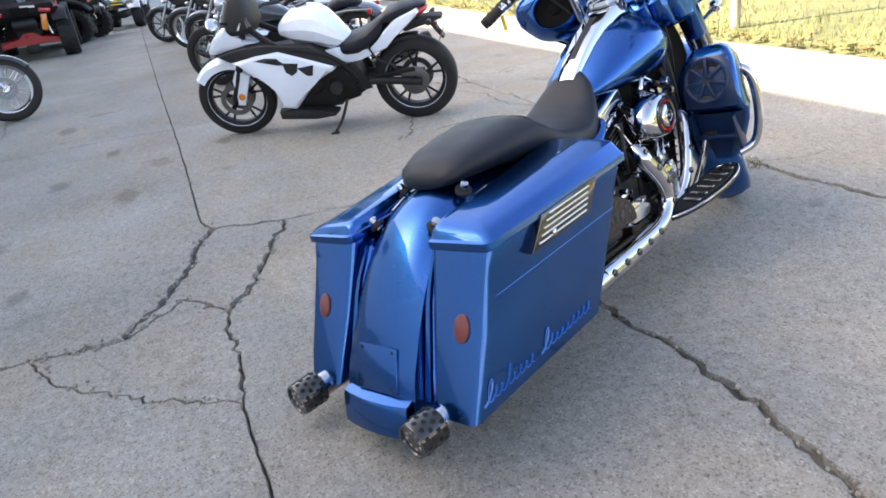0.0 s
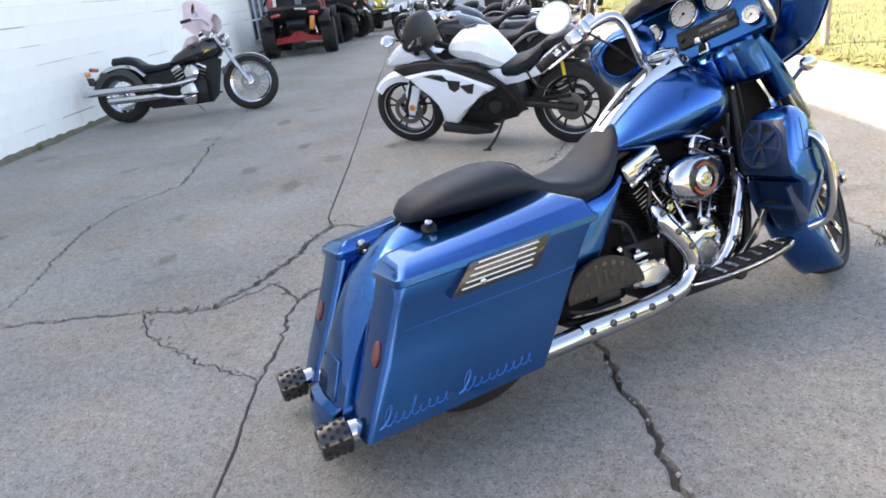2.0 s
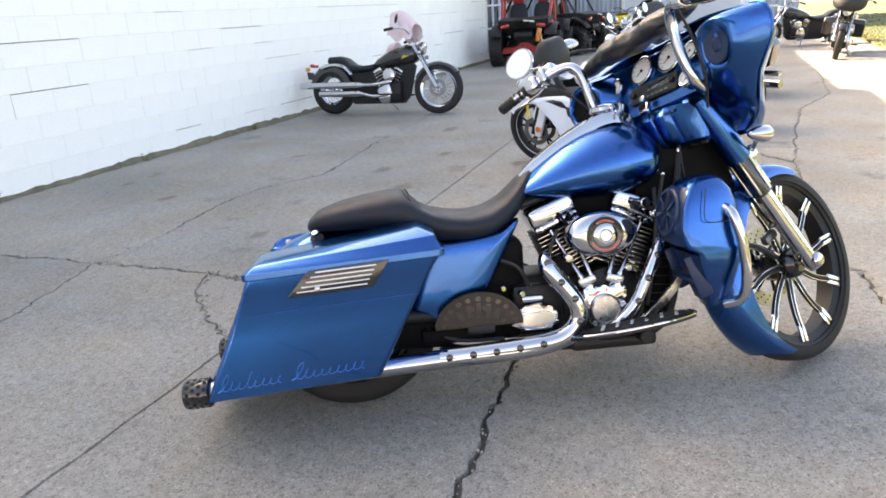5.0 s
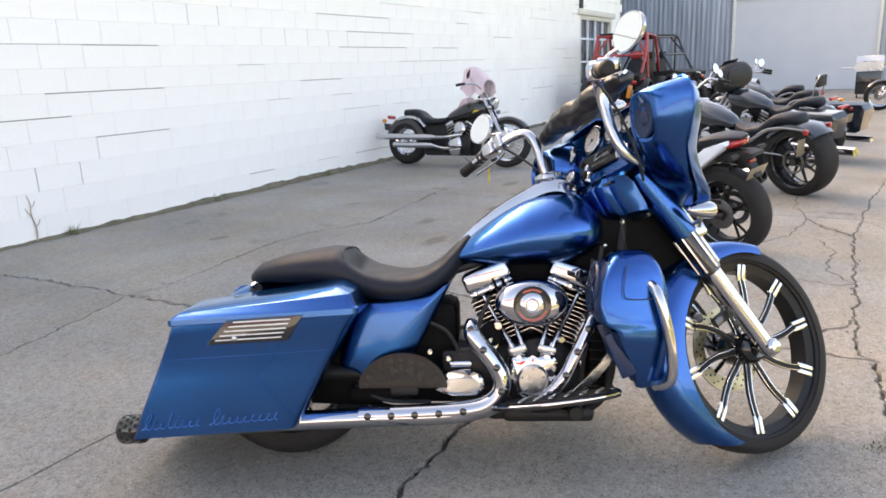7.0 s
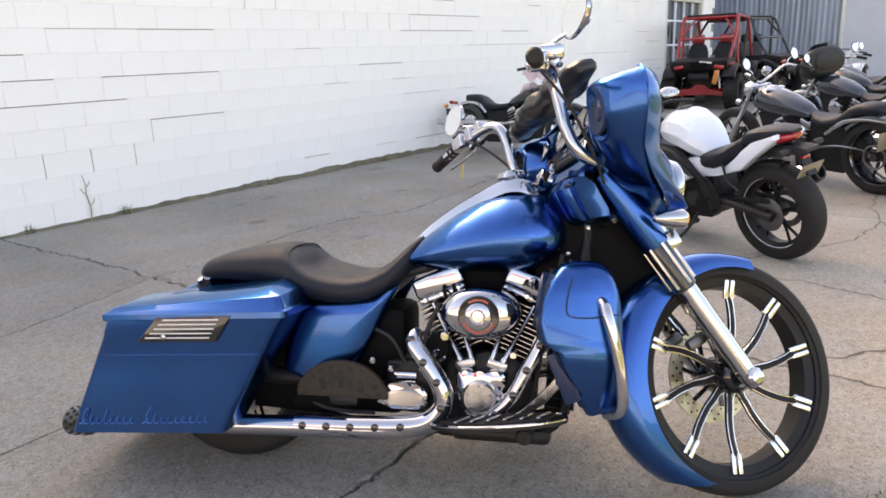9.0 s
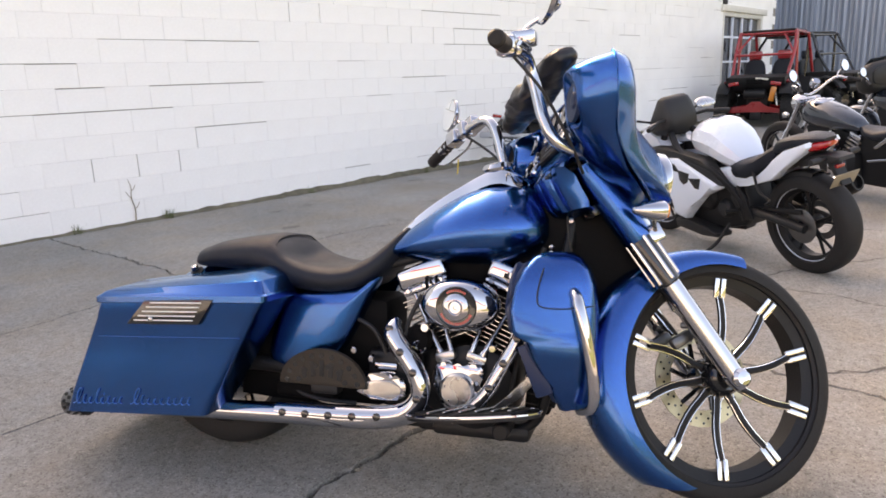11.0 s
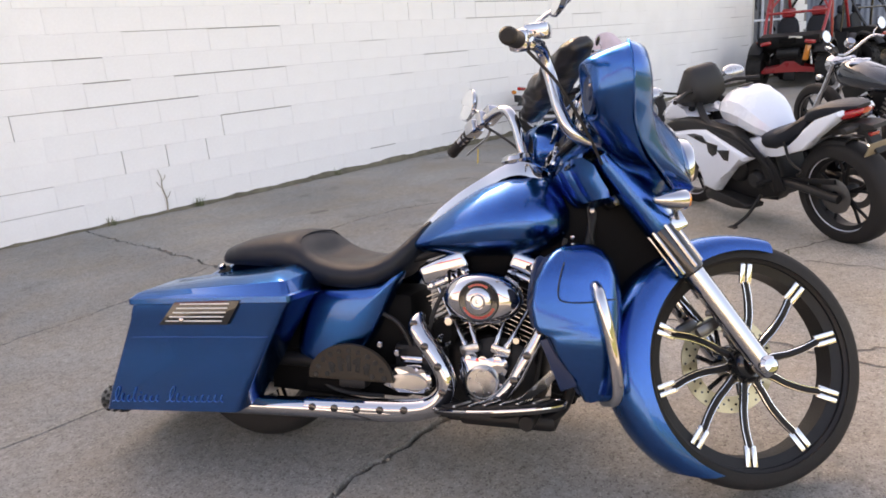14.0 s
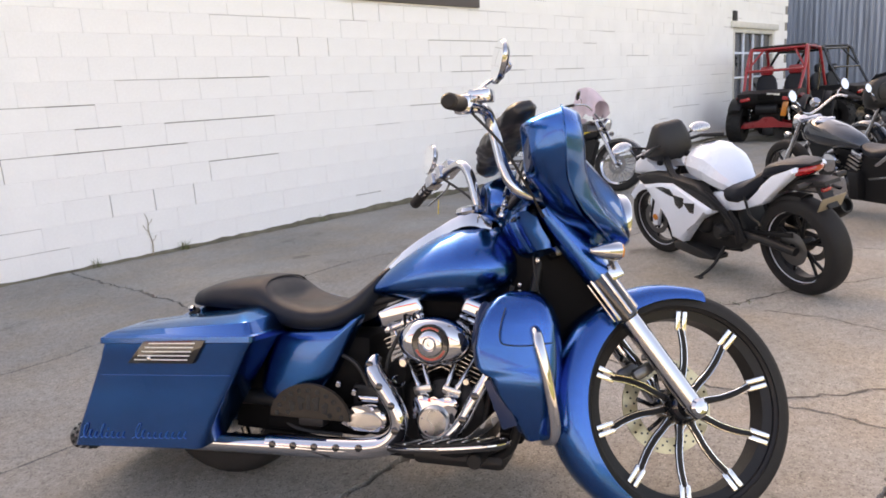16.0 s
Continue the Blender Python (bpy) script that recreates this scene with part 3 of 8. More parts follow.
# dark board high on the wall
board = tagged(part("sign_board", box((2.35, 0.05, 0.7), at(5.52, WALL_Y - 0.026, 2.83), 0.006), material("dark_sign", (0.10, 0.085, 0.085), 0.5)), "plain dark board fixed high on the white wall", "sign")

# dry stem that clings to the wall
vine = tube(spline([(1.72, WALL_Y - 0.02, 0.0), (1.735, WALL_Y - 0.016, 0.12), (1.715, WALL_Y - 0.012, 0.24), (1.722, WALL_Y - 0.014, 0.33), (1.70, WALL_Y - 0.016, 0.41)], 5), [0.007 - 0.00024 * k for k in range(21)], 6)
for x, z, dx, dz in ((1.73, 0.13, 0.05, 0.06), (1.716, 0.23, -0.045, 0.07), (1.72, 0.30, 0.04, 0.05)):
    tube(spline([(x, WALL_Y - 0.014, z), (x + dx * 0.6, WALL_Y - 0.018, z + dz * 0.4), (x + dx, WALL_Y - 0.016, z + dz)], 3), 0.003, 5, bm=vine)
tagged(part("dry_vine", vine, WOOD), "dry brown vine stem climbing the wall foot", "vine")

# mossy dirt at the foot of the wall
rng = random.Random(3)
dirt = bmesh.new()
rows = []
for k in range(-60, 180):
    x = 0.107 * k
    if x > X1:
        break
    d, h = rng.uniform(0.015, 0.07), min(0.065, max(0.012, 0.012 + 0.011 * x)) + rng.uniform(-0.012, 0.012)
    rows.append([Vector((x, WALL_Y - d, 0.001)), Vector((x, WALL_Y - d * 0.5, h * 0.6)), Vector((x, WALL_Y + 0.002, h))])
loft(rows, False, dirt, closed=False)
tagged(part("wall_moss", dirt, MOSS), "strip of moss and dirt along the wall foot", "moss", kind="stuff")

# ---- verge and fence ----
verge = bmesh.new()
vg = [[Vector((x, y, 0.0 if j == 0 else 0.03 + 0.03 * noise.noise((x * 0.4, y * 0.4, 1)))) for j, y in enumerate((-3.45 - 0.02 * max(0, x - 4.6) + 0.05 * math.sin(x * 1.7), -3.7, -5, -8, -14, -40))] for x in [-6 + 0.8 * k for k in range(96)]]
loft(vg, False, verge, closed=False)
tagged(part("verge", verge, material("verge_soil", (0.10, 0.105, 0.045), 0.95, var=0.4, coarse=1.5, fine=20, bump=0.4)), "grassy verge of dry earth beside the yard", "ground", kind="structure")
rng = random.Random(11)
gr = bmesh.new()
for _ in range(60000):
    x = -3 + 38 * rng.random() ** 1.5
    y = -3.5 - 0.02 * max(0, x - 4.6) - 9 * rng.random() ** 1.6
    h, b = rng.uniform(0.03, 0.10), rng.uniform(0, 6.28)
    p = Vector((x, y, 0.02))
    lean = Vector((math.cos(b), math.sin(b), 0)) * h * rng.uniform(0.2, 0.9)
    wv = Vector((-math.sin(b), math.cos(b), 0)) * rng.uniform(0.003, 0.007)
    f = [gr.verts.new(v) for v in (p - wv, p + wv, p + lean + Vector((0, 0, h)))]
    gr.faces.new(f)
tagged(part("grass", gr, GRASS, recalc=False), "rough sunlit yellow-green grass", "grass", kind="stuff")
# fallen leaves along the edge of the grass
rng = random.Random(37)
litter = bmesh.new()
for _ in range(1500):
    x = -1 + 26 * rng.random() ** 1.5
    y = -3.42 - 0.02 * max(0, x - 4.6) - abs(rng.gauss(0, 0.22))
    r, a = rng.uniform(0.018, 0.05), rng.uniform(0, 6.28)
    u, w = Vector((math.cos(a), math.sin(a), rng.uniform(-0.4, 0.4))) * r, Vector((-math.sin(a), math.cos(a), rng.uniform(-0.5, 0.5))) * r * 0.55
    p = Vector((x, y, 0.03 + rng.uniform(0, 0.03)))
    litter.faces.new([litter.verts.new(q) for q in (p - u, p - u * 0.2 + w, p + u, p - u * 0.1 - w)])
tagged(part("leaf_litter", litter, LEAF, recalc=False), "dry tan fallen leaves at the edge of the grass", "leaves", kind="stuff")
for x, y in ((3.9, -3.85), (6.5, -3.9), (10.4, -4.1), (15.4, -4.2)):
    post = part("fence_post", tube(spline([(0, 0, -0.05), (0.01, 0, 0.6), (0.0, 0.01, 1.55)], 4), [0.045] * 9, 10), WOOD)
    post.matrix_basis = at(x, y, 0)
    tagged(post, "weathered wooden fence post in the grass", "fence post", "fence posts")
# dark line of scrub far beyond the grass
rng = random.Random(4)
rows = []
for k in range(90):
    x = -60 + 2.2 * k
    h = 4.2 + 1.6 * noise.noise((x * 0.13, 0, 3)) + rng.uniform(-0.5, 0.5)
    rows.append([Vector((x, -34 + rng.uniform(-0.6, 0.6), -0.05)), Vector((x, -34.4 + rng.uniform(-0.5, 0.5), h * 0.5)), Vector((x, -35, h))])
tagged(part("backdrop", loft(rows, False, closed=False), material("far_scrub", (0.045, 0.055, 0.025), 0.95, var=0.5, coarse=0.6, fine=4, bump=0.3), recalc=False), "dark line of scrub far beyond the grass", "scrub", kind="structure")

# ---- blue touring motorcycle ----
BIKE = at(0.092, 0.486, 0) @ pose(0, 0, 0, 0, 0, -64.2) @ pose(0, 0, 0, -9.5, 0, 0)
bike = thing("touring_motorcycle", BIKE, "candy-blue custom touring motorcycle with chrome engine, parked on its stand", "motorcycle")
PIVOT, RAKE = Vector((1.50, 0, 0.36)), radians(29.5)
STEER_AXIS = Vector((-math.sin(RAKE), 0, math.cos(RAKE)))
STEER = Matrix.Translation(PIVOT) @ Matrix.Rotation(radians(29), 4, STEER_AXIS) @ Matrix.Translation(-PIVOT)
STEER_WHEEL = Matrix.Translation(PIVOT) @ Matrix.Rotation(radians(31.5), 4, STEER_AXIS) @ Matrix.Translation(-PIVOT)


def tyre_profile(r, rim, half, flat=0.55):
    """Section of a tyre: (radius, offset) from bead to bead."""
    out = []
    for k in range(13):
        a = math.pi * k / 12
        c, s = math.cos(a), math.sin(a)
        out.append((rim + (r - rim) * s ** flat, half * (abs(c) ** 0.7) * (1 if c > 0 else -1)))
    return out


def tyre(r, rim, half, m, seg=56, grooves=0):
    bm = lathe(tyre_profile(r, rim, half), m, seg, caps=False)
    inner = lathe([(rim, -half), (rim - 0.004, -half * 0.6), (rim - 0.004, half * 0.6), (rim, half)], m, seg, bm, caps=False)
    # tread blocks
    if grooves:
        for k in range(grooves):
            for sgn in (-1, 1):
                a = 2 * math.pi * (k + (0.5 if sgn > 0 else 0)) / grooves
                g = m @ Matrix.Rotation(a, 4, "Z") @ at(r * 0.992, 0, sgn * half * 0.42) @ Matrix.Rotation(0.7 * sgn, 4, "X")
                box((0.012, r * 0.06, half * 0.34), g, bm=bm)
    return bm


def facing(p, n):
    """A frame at p whose z axis points along n, with y as upright as can be."""
    n = Vector(n).normalized()
    x = Vector((0, 0, 1)).cross(n).normalized()
    y = n.cross(x)
    return Matrix(((x.x, y.x, n.x, p[0]), (x.y, y.y, n.y, p[1]), (x.z, y.z, n.z, p[2]), (0, 0, 0, 1)))


def cylinder_between(p, q, r, seg=16, bm=None, bevel=0.0):
    p, q = Vector(p), Vector(q)
    h = (q - p).length
    b = min(bevel, r * 0.9, h * 0.45)
    prof = [(r - b, 0), (r, b), (r, h - b), (r - b, h)] if b else [(r, 0), (r, h)]
    return lathe(prof, axis(p, q - p), seg, bm)


# rear wheel
RW = Vector((0.0, 0, 0.300))
WM = axis(RW, (0, 1, 0))
rear_wheel = part("rear_wheel", lathe([(0.20, -0.075), (0.235, -0.07), (0.235, 0.07), (0.20, 0.075), (0.19, 0.03), (0.19, -0.03), (0.20, -0.075)], WM, 40, caps=False), BLACK, bike, "black rear wheel")
part("tyre", tyre(0.302, 0.215, 0.088, WM, 64), RUBBER, rear_wheel)
hub = lathe([(0.05, -0.1), (0.06, -0.09), (0.06, 0.09), (0.05, 0.1)], WM, 20)
for k in range(9):
    a = 2 * math.pi * k / 9
    tube([RW + Vector((math.cos(a) * 0.05, 0.0, math.sin(a) * 0.05)), RW + Vector((math.cos(a + 0.1) * 0.2, 0.0, math.sin(a + 0.1) * 0.2))], 0.016, 8, bm=hub)
part("spokes", hub, BLACK, rear_wheel)
part("brake_rotor", lathe([(0.07, -0.105), (0.145, -0.105), (0.145, -0.1), (0.07, -0.1), (0.07, -0.105)], WM, 40, caps=False), STEEL, rear_wheel)

# stretched rear fender: a hoop over the tyre that runs down to the tail
fender_line = spline([(0.30, 0.52), (0.20, 0.59), (0.02, 0.618), (-0.16, 0.58), (-0.28, 0.488), (-0.36, 0.36), (-0.408, 0.24), (-0.438, 0.155), (-0.455, 0.105)], 5)
rows = []
for i, p in enumerate(fender_line):
    f = i / (len(fender_line) - 1)
    d = (fender_line[min(i + 1, len(fender_line) - 1)] - fender_line[max(i - 1, 0)]).normalized()
    nrm = Vector((-d.y, d.x)) * -1
    wdt, deep = 0.112 + 0.034 * f, 0.15 - 0.11 * f
    arch = 0.055 * (1 - 0.88 * min(1, f / 0.76) ** 3)
    row = []
    for k in range(17):
        u = -1 + 2 * k / 16
        s = abs(u)
        if s < 0.62:
            y, dn = u / 0.62 * wdt * 0.93, arch * (s / 0.62) ** 2.4 - 0.006 * math.exp(-((s - 0.42) / 0.05) ** 2) * min(1, f * 3)
        else:
            y, dn = math.copysign(wdt * (0.93 + 0.07 * (s - 0.62) / 0.38), u), arch + (s - 0.62) / 0.38 * deep
        row.append(Vector((p.x - nrm.x * dn, y, p.y - nrm.y * dn)))
    rows.append(row)
rear_fender = part("rear_fender", sheet(rows, 0.006), BLUE, bike, "stretched blue rear fender without lights")
# bolt-on recessed plate and lip near its foot
PLATE = facing((-0.4095, 0, 0.236), (-0.935, 0, 0.355))
part("plate_recess", plate([(-0.078, -0.058), (0.078, -0.058), (0.074, 0.056), (-0.074, 0.056)], 0.005, PLATE, bevel=0.002), BLUE, rear_fender, "flat blue number plate panel with four bolt holes")
for y in (-0.058, 0.058):
    for z in (-0.045, 0.045):
        part("bolt_hole", lathe([(0.0045, 0), (0.0045, 0.0015)], PLATE @ at(y, z, 0.0048), 8), BLACK, rear_fender)
lip_rows = [[Vector((x + 0.9 * y * y, y, z)) for y in (-0.122, -0.112, -0.08, -0.04, 0, 0.04, 0.08, 0.112, 0.122)] for x, z in ((-0.436, 0.176), (-0.462, 0.168), (-0.467, 0.160), (-0.480, 0.105), (-0.482, 0.090), (-0.470, 0.086))]
part("tail_lip", sheet(lip_rows, 0.005), BLUE, rear_fender)
# fillers between fender and bags
for sgn in (-1, 1):
    fil = loft([[Vector((x, sgn * y, z)) for x, y, z in sec] for sec in (
        [(-0.235, 0.112, 0.505), (-0.235, 0.150, 0.505), (-0.05, 0.15, 0.47), (-0.05, 0.112, 0.47)],
        [(-0.305, 0.116, 0.40), (-0.305, 0.160, 0.40), (-0.1, 0.160, 0.36), (-0.1, 0.116, 0.36)],
        [(-0.380, 0.122, 0.22), (-0.380, 0.172, 0.22), (-0.2, 0.172, 0.20), (-0.2, 0.122, 0.20)],
        [(-0.408, 0.124, 0.150), (-0.408, 0.178, 0.150), (-0.25, 0.178, 0.15), (-0.25, 0.124, 0.15)])])
    bmesh.ops.bevel(fil, geom=fil.edges[:], offset=0.016, segments=3, affect="EDGES")
    part("fender_filler", fil, BLUE, bike)

# saddlebags
BAG = [  # top to foot: z at the rear, rear x, front x, inner y, outer y at rear and at front
    (0.512, -0.270, 0.302, 0.152, 0.337, 0.344),
    (0.470, -0.286, 0.272, 0.154, 0.336, 0.343),
    (0.462, -0.289, 0.268, 0.155, 0.333, 0.341),
    (0.33, -0.346, 0.195, 0.165, 0.331, 0.338),
    (0.22, -0.396, 0.135, 0.178, 0.328, 0.335),
    (0.150, -0.425, 0.098, 0.188, 0.322, 0.330),
]


def bag_ring(z, xr, xf, yi, yr, yf, rise, n=5):
    """A rounded plan outline of the bag; the front sits higher by rise."""
    c = 0.020
    out = []
    for cx, cy, a0, yo in ((xf - c, yi + c, -90, None), (xf - c, yf - c, 0, yf), (xr + c, yr - c, 90, yr), (xr + c, yi + c, 180, None)):
        for k in range(n):
            a = radians(a0 + 90 * k / (n - 1))
            x = cx + c * math.cos(a)
            out.append(Vector((x, -(cy + c * math.sin(a)), z + rise * (x - xr) / (xf - xr))))
    return out


bag = loft([bag_ring(z, xr, xf, yi, yr, yf, 0.03 + 0.02 * (0.512 - z)) for z, xr, xf, yi, yr, yf in BAG])
LID = [(0.508, -0.277, 0.310, 0.148, 0.344, 0.352, 0.03), (0.511, -0.279, 0.312, 0.147, 0.347, 0.355, 0.03), (0.528, -0.279, 0.312, 0.147, 0.347, 0.355, 0.03), (0.532, -0.270, 0.305, 0.152, 0.344, 0.352, 0.03),
       (0.547, -0.262, 0.288, 0.155, 0.327, 0.337, 0.040), (0.554, -0.246, 0.252, 0.162, 0.296, 0.308, 0.048), (0.557, -0.232, 0.238, 0.172, 0.266, 0.278, 0.050)]
lid_rings = []
for z, xr, xf, yi, yr, yf, rise in LID:
    ring = bag_ring(z, xr, xf, yi, yr, yf, rise)
    if z > 0.54:  # the top swells towards the middle and drops to the tail
        for v in ring:
            f = (v.x - xr) / (xf - xr)
            v.z += 0.020 * math.sin(min(1, f * 1.15) * math.pi * 0.70) - 0.005 + 0.010 * max(0.0, (0.30 + v.y) / 0.13) * min(1.0, (z - 0.54) / 0.014)
    lid_rings.append(ring)
lid = loft(lid_rings)


def outer_face(x, z):
    """A point on the outer side of the right-hand bag."""
    pts = []
    for zr, xr, xf, yi, yr, yf in BAG[2:]:
        f = (x - xr) / (xf - xr)
        pts.append((zr + (0.03 + 0.02 * (0.512 - zr)) * f, yr + (yf - yr) * f))
    for (z1, y1), (z0, y0) in zip(pts, pts[1:]):
        if z >= z0:
            break
    return Vector((x, -(y0 + (y1 - y0) * (z - z0) / (z1 - z0)), z))


def scribble(x0, x1, z0, height, loops, seed):
    """Flowing handwriting-like strokes that spell nothing: a tall flourish, then small slanted loops."""
    rng = random.Random(seed)
    pts = []
    rise = [1.0, 0.55] + [rng.choice((0.36, 0.40, 0.44, 0.42, 0.95)) for _ in range(loops)]
    for k in range(loops * 12 + 1):
        u = k / (loops * 12)
        a = u * loops * 2 * math.pi
        lift = height * (0.5 - 0.5 * math.cos(a)) * rise[k // 12]
        x = x0 + (x1 - x0) * u + (0.012 if k < 12 else 0.007) * math.sin(a) + lift * 0.5
        z = z0 + 0.082 * (x + 0.4) + lift
        pts.append(outer_face(x, z) + Vector((0, -0.0014, 0)))
    return spline(pts, 3)


for sgn, side in ((-1, "right"), (1, "left")):
    fix = (lambda b: b) if sgn < 0 else mirrored
    b = part("saddlebag", fix(bag.copy()), BLUE, bike, "stretched angular blue saddlebag", sharp=30)
    part("lid", fix(lid.copy()), BLUE, b, sharp=28)
    part("reflector", fix(lathe([(0.0, 0.0), (0.026, 0.0), (0.026, 0.004), (0.023, 0.006), (0.0, 0.0062)], facing((-0.3390, -0.266, 0.345), (-0.92, 0, 0.39)) @ Matrix.Diagonal((0.9, 1.3, 1, 1)), 24)), REFLECT, b, "dull red oval reflector")
    part("crease", fix(tube([outer_face(x, 0.402 + 0.03 * (x + 0.3) / 0.55) + Vector((0, 0.0006, 0)) for x in (-0.275, -0.2, -0.1, 0.0, 0.1, 0.2, 0.225)], 0.0016, 8)), BLUE, b)
    # slanted black vent panel with five bright bars
    y_face = -0.350
    vent = plate([(-0.152, 0.453), (0.098, 0.465), (0.150, 0.541), (0.080, 0.538), (-0.086, 0.527)], 0.0255, at(0, y_face + 0.019, 0) @ XZ, bevel=0.002)
    part("vent_panel", fix(vent), BLACK, b, "black slanted vent panel with five bright bars")
    for k in range(5):
        f = k / 4
        x0, x1 = -0.122 + 0.058 * f, 0.082 + 0.030 * f
        z = 0.466 + 0.0135 * k
        part("vent_bar", fix(box((x1 - x0, 0.004, 0.0036), at((x0 + x1) / 2, y_face - 0.0075, z + 0.006) @ pose(0, 0, 0, 0, -2.6, 0), 0.001)), SATIN, b)
    part("vent_screw", fix(lathe([(0.008, 0), (0.008, 0.006), (0.005, 0.008)], axis((-0.062, y_face - 0.006, 0.474), (0, -1, 0)), 14)), STEEL, b)
    for x0, x1, loops, seed in ((-0.388, -0.200, 8, 1), (-0.168, 0.048, 9, 2)):
        part("script", fix(tube(scribble(x0, x1, 0.180, 0.050, loops, seed), 0.0024, 5, flat=0.4)), SCRIPT, b, "pale blue script lettering, unreadable")
    # guard and latch ball studs by the fender
    for x, z in ((-0.20, 0.535), (-0.075, 0.587)):
        stud = lathe([(0.0, 0), (0.010, 0.0), (0.012, 0.005), (0.010, 0.010), (0.006, 0.012), (0.006, 0.020), (0.011, 0.023), (0.0125, 0.031), (0.010, 0.038), (0, 0.040)], axis((x, sgn * 0.105, z - 0.01), (-0.15, sgn * 0.55, 0.8)), 16)
        dock = part("docking_stud", stud, CHROME, bike)
        part("stud_collar", lathe([(0.010, 0.006), (0.021, 0.007), (0.022, 0.016), (0.012, 0.019)], axis((x, sgn * 0.105, z - 0.01), (-0.15, sgn * 0.55, 0.8)), 18), RUBBER, dock)
    rail = tube(spline([(-0.125, sgn * 0.130, 0.545), (-0.06, sgn * 0.131, 0.566), (-0.01, sgn * 0.127, 0.574)], 5), 0.007, 10)
    part("docking_rail", rail, CHROME, bike)

# seat
seat_sections = [  # x, half width, foot, top, dip of the middle
    (-0.112, 0.045, 0.606, 0.628, 0), (-0.104, 0.078, 0.600, 0.642, 0), (-0.075, 0.110, 0.598, 0.668, 0), (0.0, 0.142, 0.598, 0.692, 0), (0.09, 0.160, 0.594, 0.708, 0), (0.165, 0.168, 0.584, 0.717, 0.0),
    (0.205, 0.172, 0.574, 0.717, 0.004), (0.235, 0.176, 0.562, 0.706, 0.026), (0.262, 0.180, 0.550, 0.686, 0.052), (0.30, 0.183, 0.540, 0.663, 0.040), (0.36, 0.184, 0.534, 0.644, 0.024), (0.42, 0.180, 0.534, 0.635, 0.014), (0.48, 0.166, 0.540, 0.642, 0.007),
    (0.535, 0.142, 0.560, 0.669, 0.002), (0.58, 0.115, 0.60, 0.709, 0), (0.612, 0.088, 0.648, 0.738, 0), (0.634, 0.055, 0.69, 0.752, 0)]
rings = []
dense = []
for a, b in zip(seat_sections, seat_sections[1:]):
    for k in range(3):
        dense.append(tuple(a[i] + (b[i] - a[i]) * k / 3 for i in range(5)))
dense.append(seat_sections[-1])
for x, hw, z0, z1, dip in dense:
    ring = oval(x, hw, z0, z1, 28, 2.5)
    for v in ring:
        if v.z > (z0 + z1) / 2:
            v.z -= dip * max(0.0, 1 - (v.y / hw) ** 2) ** 1.6
    rings.append(ring)
seat_bm = loft(rings)
for _ in range(1):
    bmesh.ops.smooth_vert(seat_bm, verts=seat_bm.verts[:], factor=0.3, use_axis_x=True, use_axis_y=True, use_axis_z=True)
seat = part("seat", seat_bm, LEATHER, bike, "black vinyl two-up seat with a deep rider's pocket", sharp=60)
part("seat_seam", tube(spline([(0.235, -0.150, 0.668), (0.222, -0.11, 0.699), (0.214, -0.05, 0.708), (0.212, 0, 0.709), (0.214, 0.05, 0.708), (0.222, 0.11, 0.699), (0.235, 0.150, 0.668)], 5), 0.0028, 6), LEATHER, seat)

# fuel tank
tank_sections = [  # x, half width, foot, top
    (0.575, 0.075, 0.660, 0.690), (0.60, 0.10, 0.650, 0.712), (0.66, 0.130, 0.642, 0.762), (0.74, 0.158, 0.636, 0.818), (0.82, 0.176, 0.634, 0.860), (0.90, 0.184, 0.636, 0.884), (0.965, 0.178, 0.644, 0.884), (1.015, 0.158, 0.662, 0.864), (1.05, 0.125, 0.688, 0.828), (1.068, 0.08, 0.72, 0.79)]
rings = []
for a, b in zip(tank_sections, tank_sections[1:]):
    for k in range(4):
        x, hw, z0, z1 = (a[i] + (b[i] - a[i]) * k / 4 for i in range(4))
        ring = oval(x, hw, z0, z1, 32, 2.25)
        for v in ring:  # fullest low down, tapering to the top
            f = (v.z - z0) / (z1 - z0)
            v.y *= 1.0 - 0.30 * max(0, f - 0.35) ** 1.3 + 0.0
        rings.append(ring)
rings.append(oval(*[tank_sections[-1][i] for i in (0, 1, 2, 3)], 32, 2.25))
tank_bm = loft(rings)
for _ in range(3):
    bmesh.ops.smooth_vert(tank_bm, verts=tank_bm.verts[:], factor=0.5, use_axis_x=True, use_axis_y=True, use_axis_z=True)
tank = part("fuel_tank", tank_bm, BLUE, bike, "rounded candy-blue fuel tank", sharp=60)
top = spline([(0.600, 0.034, 0.722), (0.66, 0.039, 0.776), (0.74, 0.043, 0.833), (0.81, 0.046, 0.873), (0.86, 0.052, 0.900), (0.90, 0.058, 0.913), (0.94, 0.060, 0.913), (0.985, 0.050, 0.893)], 4)
rows = []
for p in top:
    rows.append([Vector((p.x, p.y * u, p.z + 0.008 - dz)) for u, dz in ((-1.10, 0.042), (-1, 0.014), (-0.9, 0.003), (-0.5, 0.0005), (0, 0), (0.5, 0.0005), (0.9, 0.003), (1, 0.014), (1.10, 0.042))])
part("tank_console", sheet(rows, 0.010), CHROME, tank, "chrome console along the tank top")
strip_rows = [[Vector((p.x, p.y * u, p.z + 0.0095)) for u in (-0.28, -0.22, 0.22, 0.28)] for p in top[4:14]]
part("console_insert", sheet(strip_rows, 0.003), CASE, tank)
